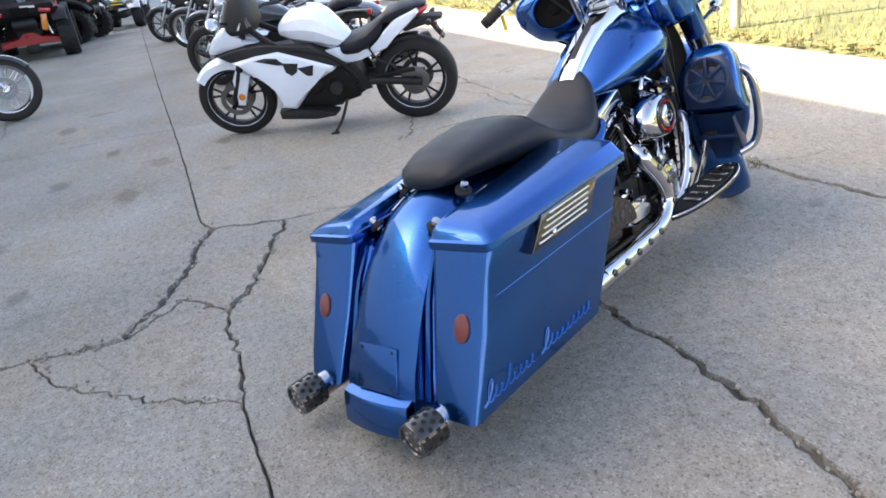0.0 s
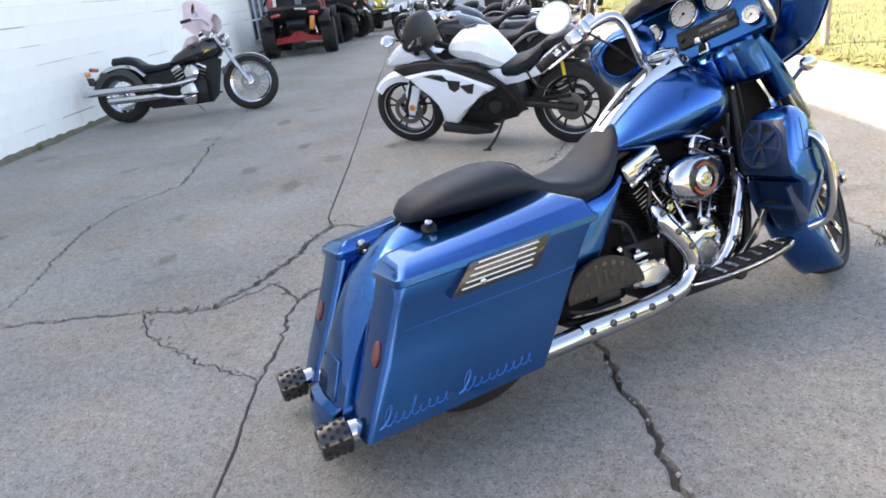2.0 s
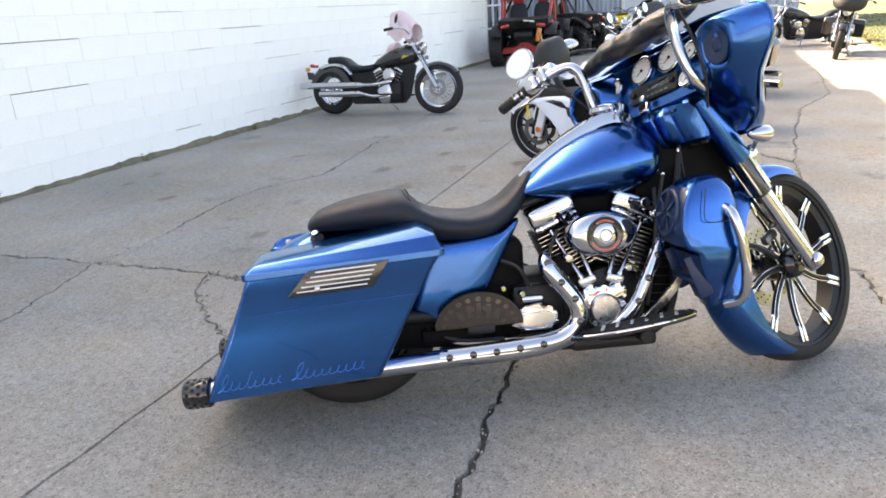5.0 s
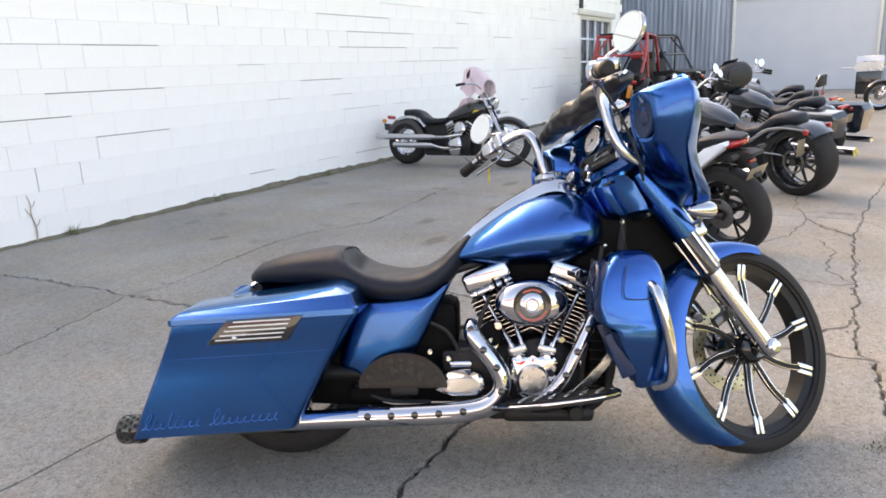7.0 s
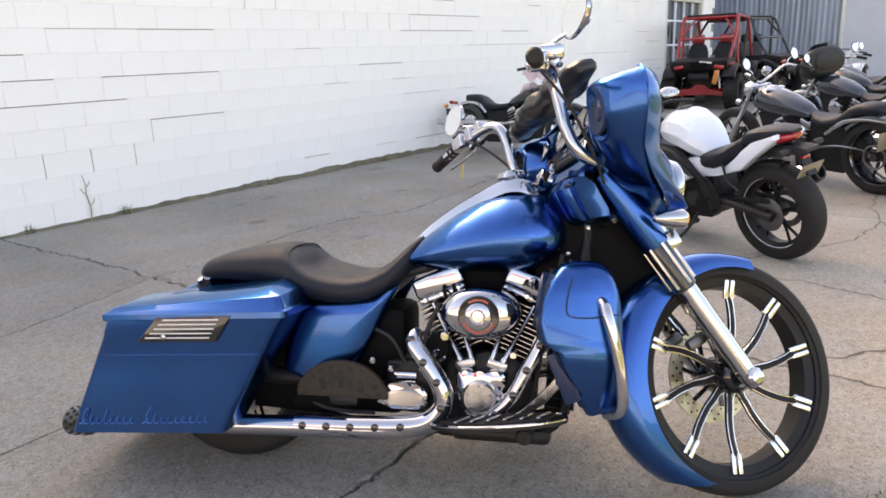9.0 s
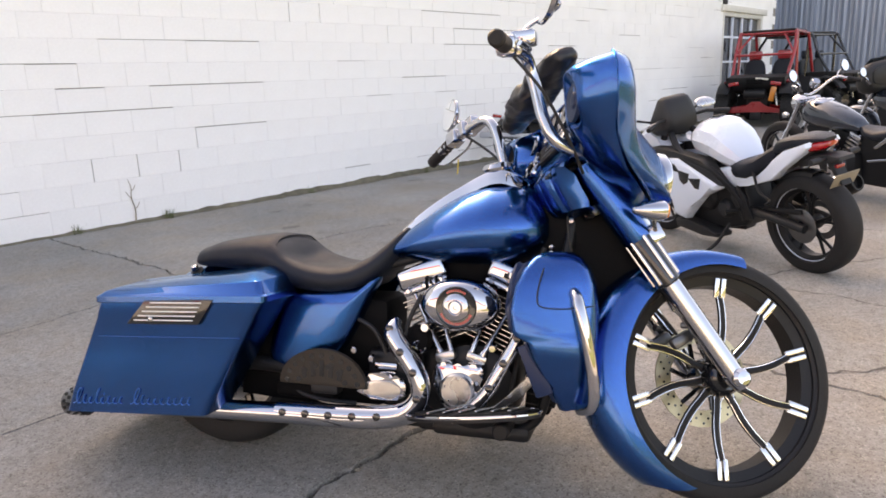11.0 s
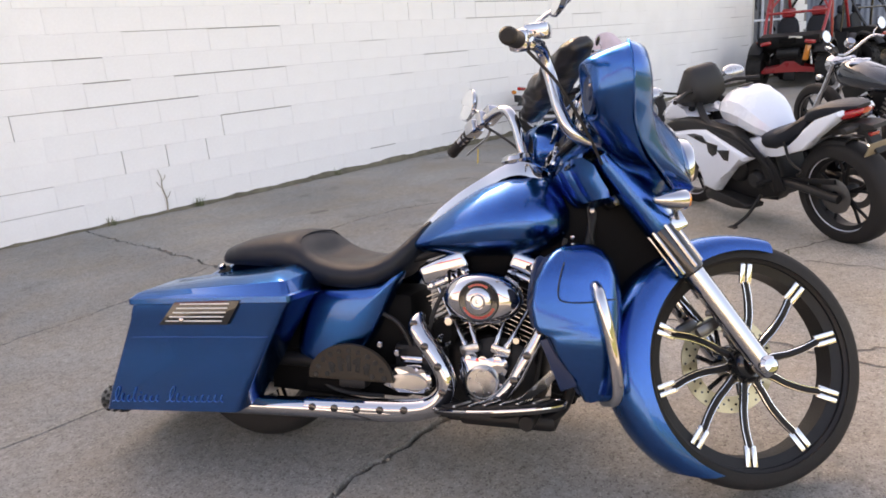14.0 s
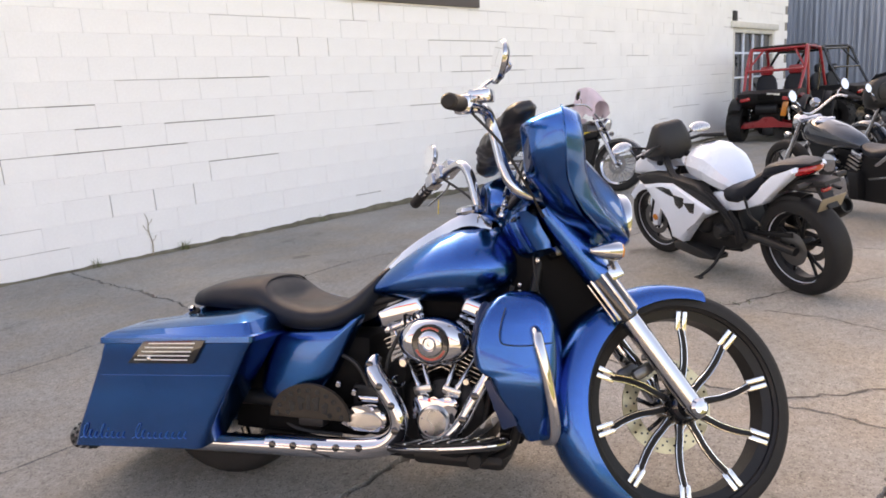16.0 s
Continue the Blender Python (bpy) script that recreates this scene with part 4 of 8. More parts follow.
part("fuel_cap", lathe([(0.0, 0), (0.052, 0.0), (0.055, 0.008), (0.050, 0.020), (0.030, 0.026), (0.0, 0.028)], axis((0.905, 0.0, 0.918), (-0.16, 0, 1)) @ Matrix.Diagonal((1.1, 0.9, 1, 1)), 32), CHROME, tank)

# side covers and frame
for sgn in (-1, 1):
    outline = spline([(0.20, 0.345), (0.255, 0.525), (0.36, 0.552), (0.50, 0.566), (0.57, 0.60), (0.545, 0.54), (0.475, 0.41), (0.44, 0.36), (0.37, 0.285), (0.29, 0.268), (0.25, 0.30)], 4, True)
    mid = sum(outline, Vector((0, 0))) / len(outline)
    cov = loft([[Vector((mid.x + (p.x - mid.x) * k, y, mid.y + (p.y - mid.y) * k)) for p in outline] for y, k in ((-0.100, 1.0), (-0.128, 1.0), (-0.142, 0.965), (-0.151, 0.90), (-0.157, 0.78), (-0.160, 0.60), (-0.161, 0.30))])
    part("side_cover", cov if sgn < 0 else mirrored(cov), BLUE, bike, sharp=50)
    guard = plate([(0.09, 0.20), (0.33, 0.19), (0.33, 0.44), (0.20, 0.47), (0.10, 0.44)], 0.012, at(0, -0.108, 0) @ XZ, bevel=0.004)
    part("inner_guard", guard if sgn < 0 else mirrored(guard), SHADE, bike)
frame_bm = bmesh.new()
for sgn in (-1, 1):
    tube(spline([(1.14, sgn * 0.045, 0.80), (1.10, sgn * 0.10, 0.55), (1.08, sgn * 0.12, 0.30), (1.02, sgn * 0.09, 0.175), (0.85, sgn * 0.08, 0.155), (0.45, sgn * 0.09, 0.16), (0.28, sgn * 0.10, 0.22), (0.26, sgn * 0.11, 0.45), (0.40, sgn * 0.08, 0.57), (0.8, sgn * 0.04, 0.70), (1.12, sgn * 0.02, 0.86)], 5), 0.015, 10, bm=frame_bm)
    tube(spline([(0.33, sgn * 0.125, 0.30), (0.15, sgn * 0.13, 0.31), (0.0, sgn * 0.135, 0.300)], 4), 0.026, 10, bm=frame_bm)
    tube([(0.20, sgn * 0.14, 0.52), (0.03, sgn * 0.14, 0.335)], 0.028, 12, bm=frame_bm)
cylinder_between((1.10, 0, 0.93), (1.185, 0, 0.76), 0.04, 18, frame_bm)
part("frame", frame_bm, CASE, bike, "black tubular frame")
belly = bmesh.new()
box((0.34, 0.20, 0.24), at(0.42, 0.0, 0.41), 0.03, bm=belly)
box((0.30, 0.15, 0.10), at(0.42, -0.02, 0.24), 0.02, bm=belly)
box((0.20, 0.10, 0.05), at(0.33, -0.10, 0.235), 0.012, bm=belly)
part("battery_box", belly, SHADE, bike)

# engine
case = bmesh.new()
box((0.30, 0.24, 0.24), at(0.83, 0.02, 0.29), 0.05, bm=case, seg=3)
box((0.26, 0.22, 0.20), at(0.60, 0.02, 0.30), 0.04, bm=case, seg=3)
cylinder_between((0.83, 0.15, 0.30), (0.83, 0.22, 0.30), 0.13, 28, case, 0.02)
cylinder_between((0.60, 0.15, 0.30), (0.60, 0.21, 0.30), 0.10, 28, case, 0.02)
box((0.24, 0.20, 0.08), at(0.80, 0.0, 0.17), 0.02, bm=case)
engine = part("engine", case, CASE, bike, "black and chrome twin-cylinder engine")
for lean, foot, name in ((-22.5, Vector((0.775, 0, 0.40)), "rear_cylinder"), (22.5, Vector((0.885, 0, 0.40)), "front_cylinder")):
    cm = Matrix.Translation(foot) @ Matrix.Rotation(radians(lean), 4, "Y")
    part(name, box((0.10, 0.12, 0.17), cm @ at(0, 0, 0.085), 0.02), CASE, engine, "finned black cylinder with bright fin edges")
    for k in range(11):
        part("fin", box((0.164, 0.196, 0.0045), cm @ at(0, 0, 0.018 + 0.0145 * k), 0.0015, seg=1), CASE, engine)
        part("fin_edge", box((0.162, 0.0025, 0.0022), cm @ at(0, -0.0986, 0.018 + 0.0145 * k)), STEEL, engine)
    rk = box((0.150, 0.184, 0.020), cm @ at(0, 0, 0.186), 0.006)
    box((0.160, 0.190, 0.064), cm @ at(0, 0, 0.226), 0.014, bm=rk, seg=3)
    part("rocker_cover", rk, CHROME, engine, "chrome rocker cover")
    for u in (-0.055, 0.0, 0.055):
        part("rocker_bolt", cylinder_between(cm @ Vector((u, -0.088, 0.190)), cm @ Vector((u, -0.100, 0.190)), 0.008, 10, None, 0.002), CHROME, engine)
    for u, off in ((-0.025, 0.014), (0.025, -0.012)):
        p0 = Vector((0.83 + (0.045 if lean > 0 else -0.045) + u * 0.7, -0.135, 0.385))
        p1 = cm @ Vector((u * 1.3, -0.106, 0.175))
        rod = tube([p0, p0.lerp(p1, 0.28), p0.lerp(p1, 0.30), p1], [0.0088, 0.0088, 0.0060, 0.0060], 12)
        cylinder_between(p0, p0.lerp(p1, 0.06), 0.012, 12, rod)
        part("pushrod_tube", rod, CHROME, engine)
    block = box((0.062, 0.04, 0.028), at(0.83 + (0.047 if lean > 0 else -0.047), -0.13, 0.378) @ pose(0, 0, 0, 0, lean * 0.7, 0), 0.008)
    part("tappet_block", block, STEEL, engine)
part("crank_cover", lathe([(0.0, 0.03), (0.10, 0.028), (0.125, 0.015), (0.13, 0)], axis((0.86, -0.10, 0.285), (0, -1, 0)), 36), CASE, engine)
part("gear_case", box((0.17, 0.05, 0.13), at(0.62, -0.115, 0.315), 0.02), CASE, engine)
part("oil_pipe", tube(spline([(0.70, -0.13, 0.24), (0.74, -0.15, 0.215), (0.82, -0.15, 0.205), (0.92, -0.14, 0.215), (0.97, -0.12, 0.27)], 6), 0.008, 8), CASE, engine)
part("horn", lathe([(0.0, 0.03), (0.03, 0.028), (0.042, 0.015), (0.043, 0)], axis((0.70, -0.12, 0.42), (0, -1, 0.1)), 24), SHADE, engine)
for u in (-0.03, 0.0, 0.03):
    part("spark_lead", tube(spline([(0.74 + u, -0.10, 0.60), (0.76 + u, -0.135, 0.56), (0.80 + u, -0.12, 0.50)], 6), 0.005, 8), SHADE, engine)
part("oil_cooler", box((0.075, 0.17, 0.30), at(1.055, 0.0, 0.36) @ pose(0, 0, 0, 0, 4, 0), 0.012), SHADE, engine, "dark oil cooler between the frame tubes")
for k in range(9):
    part("cooler_fin", box((0.082, 0.176, 0.004), at(1.055, 0.0, 0.24 + 0.03 * k) @ pose(0, 0, 0, 0, 4, 0), 0.001, seg=1), CASE, engine)
part("throttle_body", box((0.20, 0.13, 0.15), at(0.83, 0.01, 0.625), 0.03), SHADE, engine)
part("backbone", box((0.44, 0.10, 0.07), at(0.84, 0.0, 0.675), 0.02), SHADE, engine)
# chrome cam cover
cam_out = spline([(0.755, 0.335), (0.765, 0.362), (0.80, 0.368), (0.83, 0.352), (0.86, 0.368), (0.90, 0.362), (0.906, 0.335), (0.89, 0.30), (0.884, 0.255), (0.85, 0.225), (0.80, 0.225), (0.772, 0.255), (0.768, 0.30)], 4, True)
cam_cover = part("cam_cover", plate([(p.x, p.y) for p in cam_out], 0.05, at(0, -0.125, 0) @ XZ, bevel=0.014), CHROME, bike, "chrome cam cover with round badge plate")
part("points_cover", lathe([(0.0, 0), (0.050, 0), (0.050, 0.012), (0.044, 0.018), (0.043, 0.015), (0.0, 0.015)], axis((0.829, -0.174, 0.290), (0, -1, 0)), 36), STEEL, cam_cover)
for k in range(5):
    a = 2 * math.pi * k / 5 + 0.3
    part("bolt", cylinder_between((0.829 + 0.036 * math.cos(a), -0.188, 0.290 + 0.036 * math.sin(a)), (0.829 + 0.036 * math.cos(a), -0.193, 0.290 + 0.036 * math.sin(a)), 0.004, 8), CHROME, cam_cover)
# oval air cleaner
ac = axis((0.831, -0.122, 0.533), (0, -1, 0)) @ Matrix.Rotation(math.pi / 2, 4, "Z")
stretch = Matrix.Diagonal((0.66, 1.0, 1, 1))
air = part("air_cleaner", lathe([(0.085, 0), (0.112, 0.004), (0.117, 0.018), (0.116, 0.045), (0.108, 0.062), (0.09, 0.075), (0.06, 0.080), (0.0, 0.081)], ac @ stretch, 56), CHROME, bike, "oval chrome air cleaner cover")
part("badge_ring", lathe([(0.037, 0.078), (0.037, 0.083), (0.054, 0.0835), (0.0565, 0.085), (0.059, 0.083), (0.0595, 0.078), (0.037, 0.078)], ac, 40, caps=False), BLACK, air, "black ring with red lettering strip")
for k in range(15):
    part("ring_mark", box((0.0075, 0.0062, 0.001), ac @ Matrix.Rotation(radians(-63 + 9 * k) + math.pi, 4, "Z") @ at(0.0475, 0, 0.0838)), REDLENS, air)
for k in range(9):
    part("ring_mark", box((0.0065, 0.0050, 0.001), ac @ Matrix.Rotation(radians(-32 + 8 * k), 4, "Z") @ at(0.0475, 0, 0.0838)), REDLENS, air)
part("badge_centre", lathe([(0.0, 0.078), (0.038, 0.078), (0.0385, 0.087), (0.034, 0.0905), (0.022, 0.0915), (0.020, 0.089), (0.016, 0.0925), (0.006, 0.0925), (0.005, 0.089), (0, 0.089)], ac, 32), CHROME, air)
# transmission end cover
tc = spline([(0.535, 0.262), (0.545, 0.245), (0.65, 0.245), (0.675, 0.265), (0.672, 0.300), (0.63, 0.322), (0.56, 0.318), (0.537, 0.30)], 4, True)
trans = part("transmission_cover", plate([(p.x, p.y) for p in tc], 0.06, at(0, -0.125, 0) @ XZ, bevel=0.014), CHROME, bike)
part("clutch_plate", plate([(p.x * 0.8 + 0.12, p.y * 0.55 + 0.122) for p in tc], 0.006, at(0, -0.186, 0) @ XZ, bevel=0.002), STEEL, trans)
part("dipstick_cap", box((0.075, 0.05, 0.022), at(0.60, -0.13, 0.336), 0.008), CHROME, trans)
for pts in ([(0.70, -0.11, 0.55), (0.66, -0.13, 0.45), (0.68, -0.13, 0.36)], [(1.03, -0.10, 0.66), (1.02, -0.14, 0.55), (1.0, -0.15, 0.40), (0.98, -0.15, 0.28)], [(0.95, -0.12, 0.62), (1.03, -0.11, 0.60), (1.06, -0.10, 0.70)], [(0.50, -0.13, 0.47), (0.56, -0.14, 0.44), (0.60, -0.13, 0.36)], [(0.25, -0.13, 0.26), (0.35, -0.15, 0.22), (0.5, -0.14, 0.21)]):
    part("hose", tube(spline(pts, 6), 0.007, 8), PLASTIC, engine)
for x, y, z, r in ((0.70, -0.12, 0.40, 0.022), (0.98, -0.12, 0.62, 0.016), (1.02, -0.11, 0.58, 0.014), (0.66, -0.14, 0.385, 0.012), (0.72, -0.13, 0.46, 0.014), (0.92, -0.12, 0.41, 0.012), (0.56, -0.15, 0.36, 0.01), (0.50, -0.14, 0.38, 0.01)):
    part("fitting", cylinder_between((x, y, z), (x + 0.004, y - 0.03, z), r, 12, None, 0.003), CHROME, engine)

# exhaust: chrome shields over the headers, twin pipes, perforated black tips
def shield(path, r, holes_at, parent, name="heat_shield"):
    ob = part(name, tube(path, r, 18), CHROME, parent, "chrome heat shield with black slots")
    for p, d in holes_at:
        part("slot", lathe([(0.0115, -0.003), (0.0115, 0.002), (0.009, 0.003)], axis(p, d), 12), BLACK, ob)
    return ob


exhaust = part("exhaust", tube(spline([(0.74, -0.19, 0.232), (0.60, -0.215, 0.195), (0.30, -0.222, 0.185), (0.0, -0.222, 0.172), (-0.30, -0.215, 0.155), (-0.44, -0.205, 0.145)], 5), 0.031, 20), CHROME, bike, "long chrome exhaust pipe")
rp = spline([(0.640, -0.170, 0.478), (0.640, -0.195, 0.455), (0.655, -0.205, 0.425), (0.700, -0.212, 0.368), (0.728, -0.215, 0.318), (0.728, -0.215, 0.268), (0.690, -0.215, 0.226), (0.62, -0.218, 0.206), (0.45, -0.222, 0.197), (0.28, -0.222, 0.192)], 6)
slots = []
for x, z in ((0.645, 0.460), (0.681, 0.399), (0.722, 0.348), (0.729, 0.272), (0.609, 0.220), (0.533, 0.219), (0.458, 0.214), (0.384, 0.212), (0.309, 0.211)):
    p = min(rp, key=lambda q: (q.x - x) ** 2 + (q.z - z) ** 2)
    slots.append((Vector((x if z < 0.23 else p.x, p.y - 0.0295, p.z + 0.004)), (0, -1, 0.1)))
shield(rp, [0.018 + 0.011 * min(1, i / 8) for i in range(len(rp))], slots, bike)
fp = spline([(1.03, -0.13, 0.505), (1.017, -0.165, 0.478), (0.988, -0.178, 0.420), (0.957, -0.188, 0.362), (0.930, -0.192, 0.309), (0.897, -0.192, 0.266), (0.858, -0.186, 0.232), (0.81, -0.165, 0.205)], 6)
shield(fp, [0.012 + 0.008 * min(1, i / 8) for i in range(len(fp))], [(fp[i] + Vector((0, -0.0205, 0.003)), (0, -1, 0.1)) for i in (9, 16, 24, 33)], bike)
part("exhaust_left", tube(spline([(0.55, 0.20, 0.19), (0.0, 0.235, 0.165), (-0.30, 0.250, 0.152), (-0.44, 0.258, 0.145)], 5), 0.034, 18), CHROME, bike)
for y in (-0.208, 0.262):
    d = Vector((-1, 0.06 * (1 if y < 0 else 1), -0.06)).normalized()
    p = Vector((-0.435, y, 0.146))
    tm = axis(p, d)
    tip = part("exhaust_tip", lathe([(0.036, 0), (0.045, 0.006), (0.046, 0.078), (0.043, 0.083), (0.038, 0.083), (0.036, 0.078), (0.0, 0.077)], tm, 32), BLACK, bike, "perforated black exhaust tip")
    dots = bmesh.new()
    for row in range(4):
        for k in range(12):
            a = 2 * math.pi * (k + 0.5 * (row % 2)) / 12
            lathe([(0.0062, -0.002), (0.0062, 0.0008)], tm @ Matrix.Rotation(a, 4, "Z") @ at(0.0455, 0, 0.014 + 0.018 * row) @ Matrix.Rotation(math.pi / 2, 4, "Y"), 10, dots)
    part("perforation", dots, HOLE, tip)["kind"] = "stuff"
    ring = bmesh.new()
    for k in range(8):
        a = 2 * math.pi * k / 8
        lathe([(0.0046, 0), (0.0046, 0.0012)], tm @ at(0.023 * math.cos(a), 0.023 * math.sin(a), 0.0775), 8, ring)
    part("end_hole", ring, STEEL, tip)["kind"] = "stuff"

# folded passenger footboard: a brown drilled half disc
half_disc = [(0.415 + 0.142 * math.cos(a), 0.272 + 0.112 * math.sin(a)) for a in (math.pi * k / 24 for k in range(25))]
board_p = part("passenger_footboard", plate(half_disc, 0.016, at(0, -0.185, 0) @ XZ, bevel=0.004), BROWN, bike, "brown drilled passenger footboard, folded up")
for r, n in ((0.82, 11), (0.55, 6)):
    for k in range(n):
        a = math.pi * (k + 0.5) / n
        part("cut_out", lathe([(0.0088, 0), (0.0088, 0.0015)], axis((0.415 + 0.142 * r * math.cos(a), -0.2008, 0.272 + 0.112 * r * math.sin(a)), (0, -1, 0)), 10), BLACK, board_p)
for x, z, h in ((0.355, 0.310, 0.036), (0.385, 0.322, 0.046), (0.415, 0.326, 0.050), (0.445, 0.322, 0.046), (0.475, 0.310, 0.036)):
    part("cut_out", box((0.015, 0.002, h), at(x, -0.2015, z) @ pose(0, 0, 0, 0, (x - 0.415) * 240, 0), 0.0), BLACK, board_p)
part("footboard_mount", box((0.09, 0.05, 0.03), at(0.42, -0.175, 0.262), 0.008), CASE, bike)

# rider floorboards, brake pedal, stand
for sgn in (-1, 1):
    ol = spline([(0.72, -0.20), (0.70, -0.24), (0.76, -0.30), (0.88, -0.342), (1.00, -0.345), (1.075, -0.315), (1.09, -0.27), (1.06, -0.225), (0.9, -0.20)], 4, True)
    fm = at(0.72, 0, 0.207) @ Matrix.Rotation(radians(-8), 4, "Y") @ at(-0.72, sgn * 0.20, 0) @ Matrix.Rotation(radians(8 * sgn), 4, "X") @ at(0, -sgn * 0.20, 0)
    fb = plate([(p.x, p.y * (-sgn)) for p in ol], 0.014, fm, bevel=0.004)
    floor_b = part("floorboard", fb, CASE, bike, "black floorboard with a chrome edge and ribs")
    part("chrome_edge", tube([fm @ Vector((p.x, p.y * (-sgn), 0.012)) for p in ol + ol[:1]], 0.0045, 8), CHROME, floor_b)
    pad = plate([(0.9 + (p.x - 0.9) * 0.86, (-0.272 + (p.y + 0.272) * 0.84) * (-sgn)) for p in ol], 0.006, fm @ at(0, 0, 0.0145))
    part("rubber_pad", pad, RUBBER, floor_b)
    for k in range(6):
        x = 0.80 + 0.046 * k
        part("rib", box((0.012, 0.075, 0.006), fm @ at(x, -sgn * (-0.272 - 0.004 * k), 0.0245) @ Matrix.Rotation(0.35 * sgn, 4, "Z"), 0.003), STEEL if sgn < 0 else RUBBER, floor_b)
pedal = plate([(0.930, 0.250), (0.985, 0.300), (1.035, 0.352), (1.072, 0.404), (1.084, 0.398), (1.062, 0.345), (1.020, 0.295), (0.965, 0.255)], 0.014, at(0, -0.205, 0) @ XZ, bevel=0.003)
tube(spline([(0.80, -0.16, 0.205), (0.88, -0.20, 0.228), (0.955, -0.212, 0.262)], 5), 0.008, 10, bm=pedal)
brake_pedal = part("brake_pedal", pedal, STEEL, bike, "flat steel brake pedal arm")
part("pedal_pad", box((0.060, 0.055, 0.016), at(1.082, -0.228, 0.402) @ pose(0, 0, 0, 0, -38, 0), 0.005), RUBBER, brake_pedal)
part("brake_cable", tube(spline([(0.90, -0.16, 0.20), (0.93, -0.19, 0.30), (0.99, -0.17, 0.47)], 6), 0.0035, 6), STEEL, bike)
stand = tube(spline([(0.62, 0.14, 0.15), (0.66, 0.24, 0.10), (0.70, 0.30, 0.062)], 4), 0.013, 10)
box((0.07, 0.04, 0.012), at(0.705, 0.31, 0.058) @ pose(0, 0, 0, -9, 0, 0), 0.004, bm=stand)
part("side_stand", stand, CHROME, bike)
low = bmesh.new()
box((0.30, 0.16, 0.05), at(0.88, -0.03, 0.15), 0.02, bm=low)
cylinder_between((0.96, -0.10, 0.185), (0.96, -0.20, 0.185), 0.024, 16, low, 0.004)
part("oil_filter", low, CASE, bike)

# lower fairings with speakers, engine guard
def lower_fairing():
    prof = [  # z, x rear, x front, y inner, y outer
        (0.290, 1.130, 1.200, 0.20, 0.282), (0.36, 1.105, 1.212, 0.18, 0.328), (0.44, 1.070, 1.220, 0.176, 0.366), (0.482, 1.055, 1.223, 0.174, 0.376), (0.496, 1.026, 1.224, 0.174, 0.377), (0.51, 1.016, 1.224, 0.174, 0.376), (0.56, 1.010, 1.222, 0.172, 0.369), (0.62, 1.020, 1.215, 0.176, 0.360), (0.66, 1.038, 1.200, 0.186, 0.346), (0.69, 1.060, 1.178, 0.204, 0.324), (0.702, 1.085, 1.155, 0.222, 0.300)]
    rings = []
    for z, xr, xf, yi, yo in prof:
        c, n = 0.034, 4
        c = min(c, (xf - xr) * 0.48, (yo - yi) * 0.48)
        ring = []
        for cx, cy, a0 in ((xf - c, yi + c, -90), (xf - c, yo - c - 0.050 * min(1, (xf - xr) / 0.2), 0), (xr + c * 0.6, yo - c * 0.6, 90), (xr + c * 0.6, yi + c * 0.6, 180)):
            cc = c if cx > (xr + xf) / 2 else c * 0.6
            for k in range(n):
                a = radians(a0 + 90 * k / (n - 1))
                ring.append(Vector((cx + cc * math.cos(a), -(cy + cc * math.sin(a)), z)))
        rings.append(ring)
    return loft(rings)


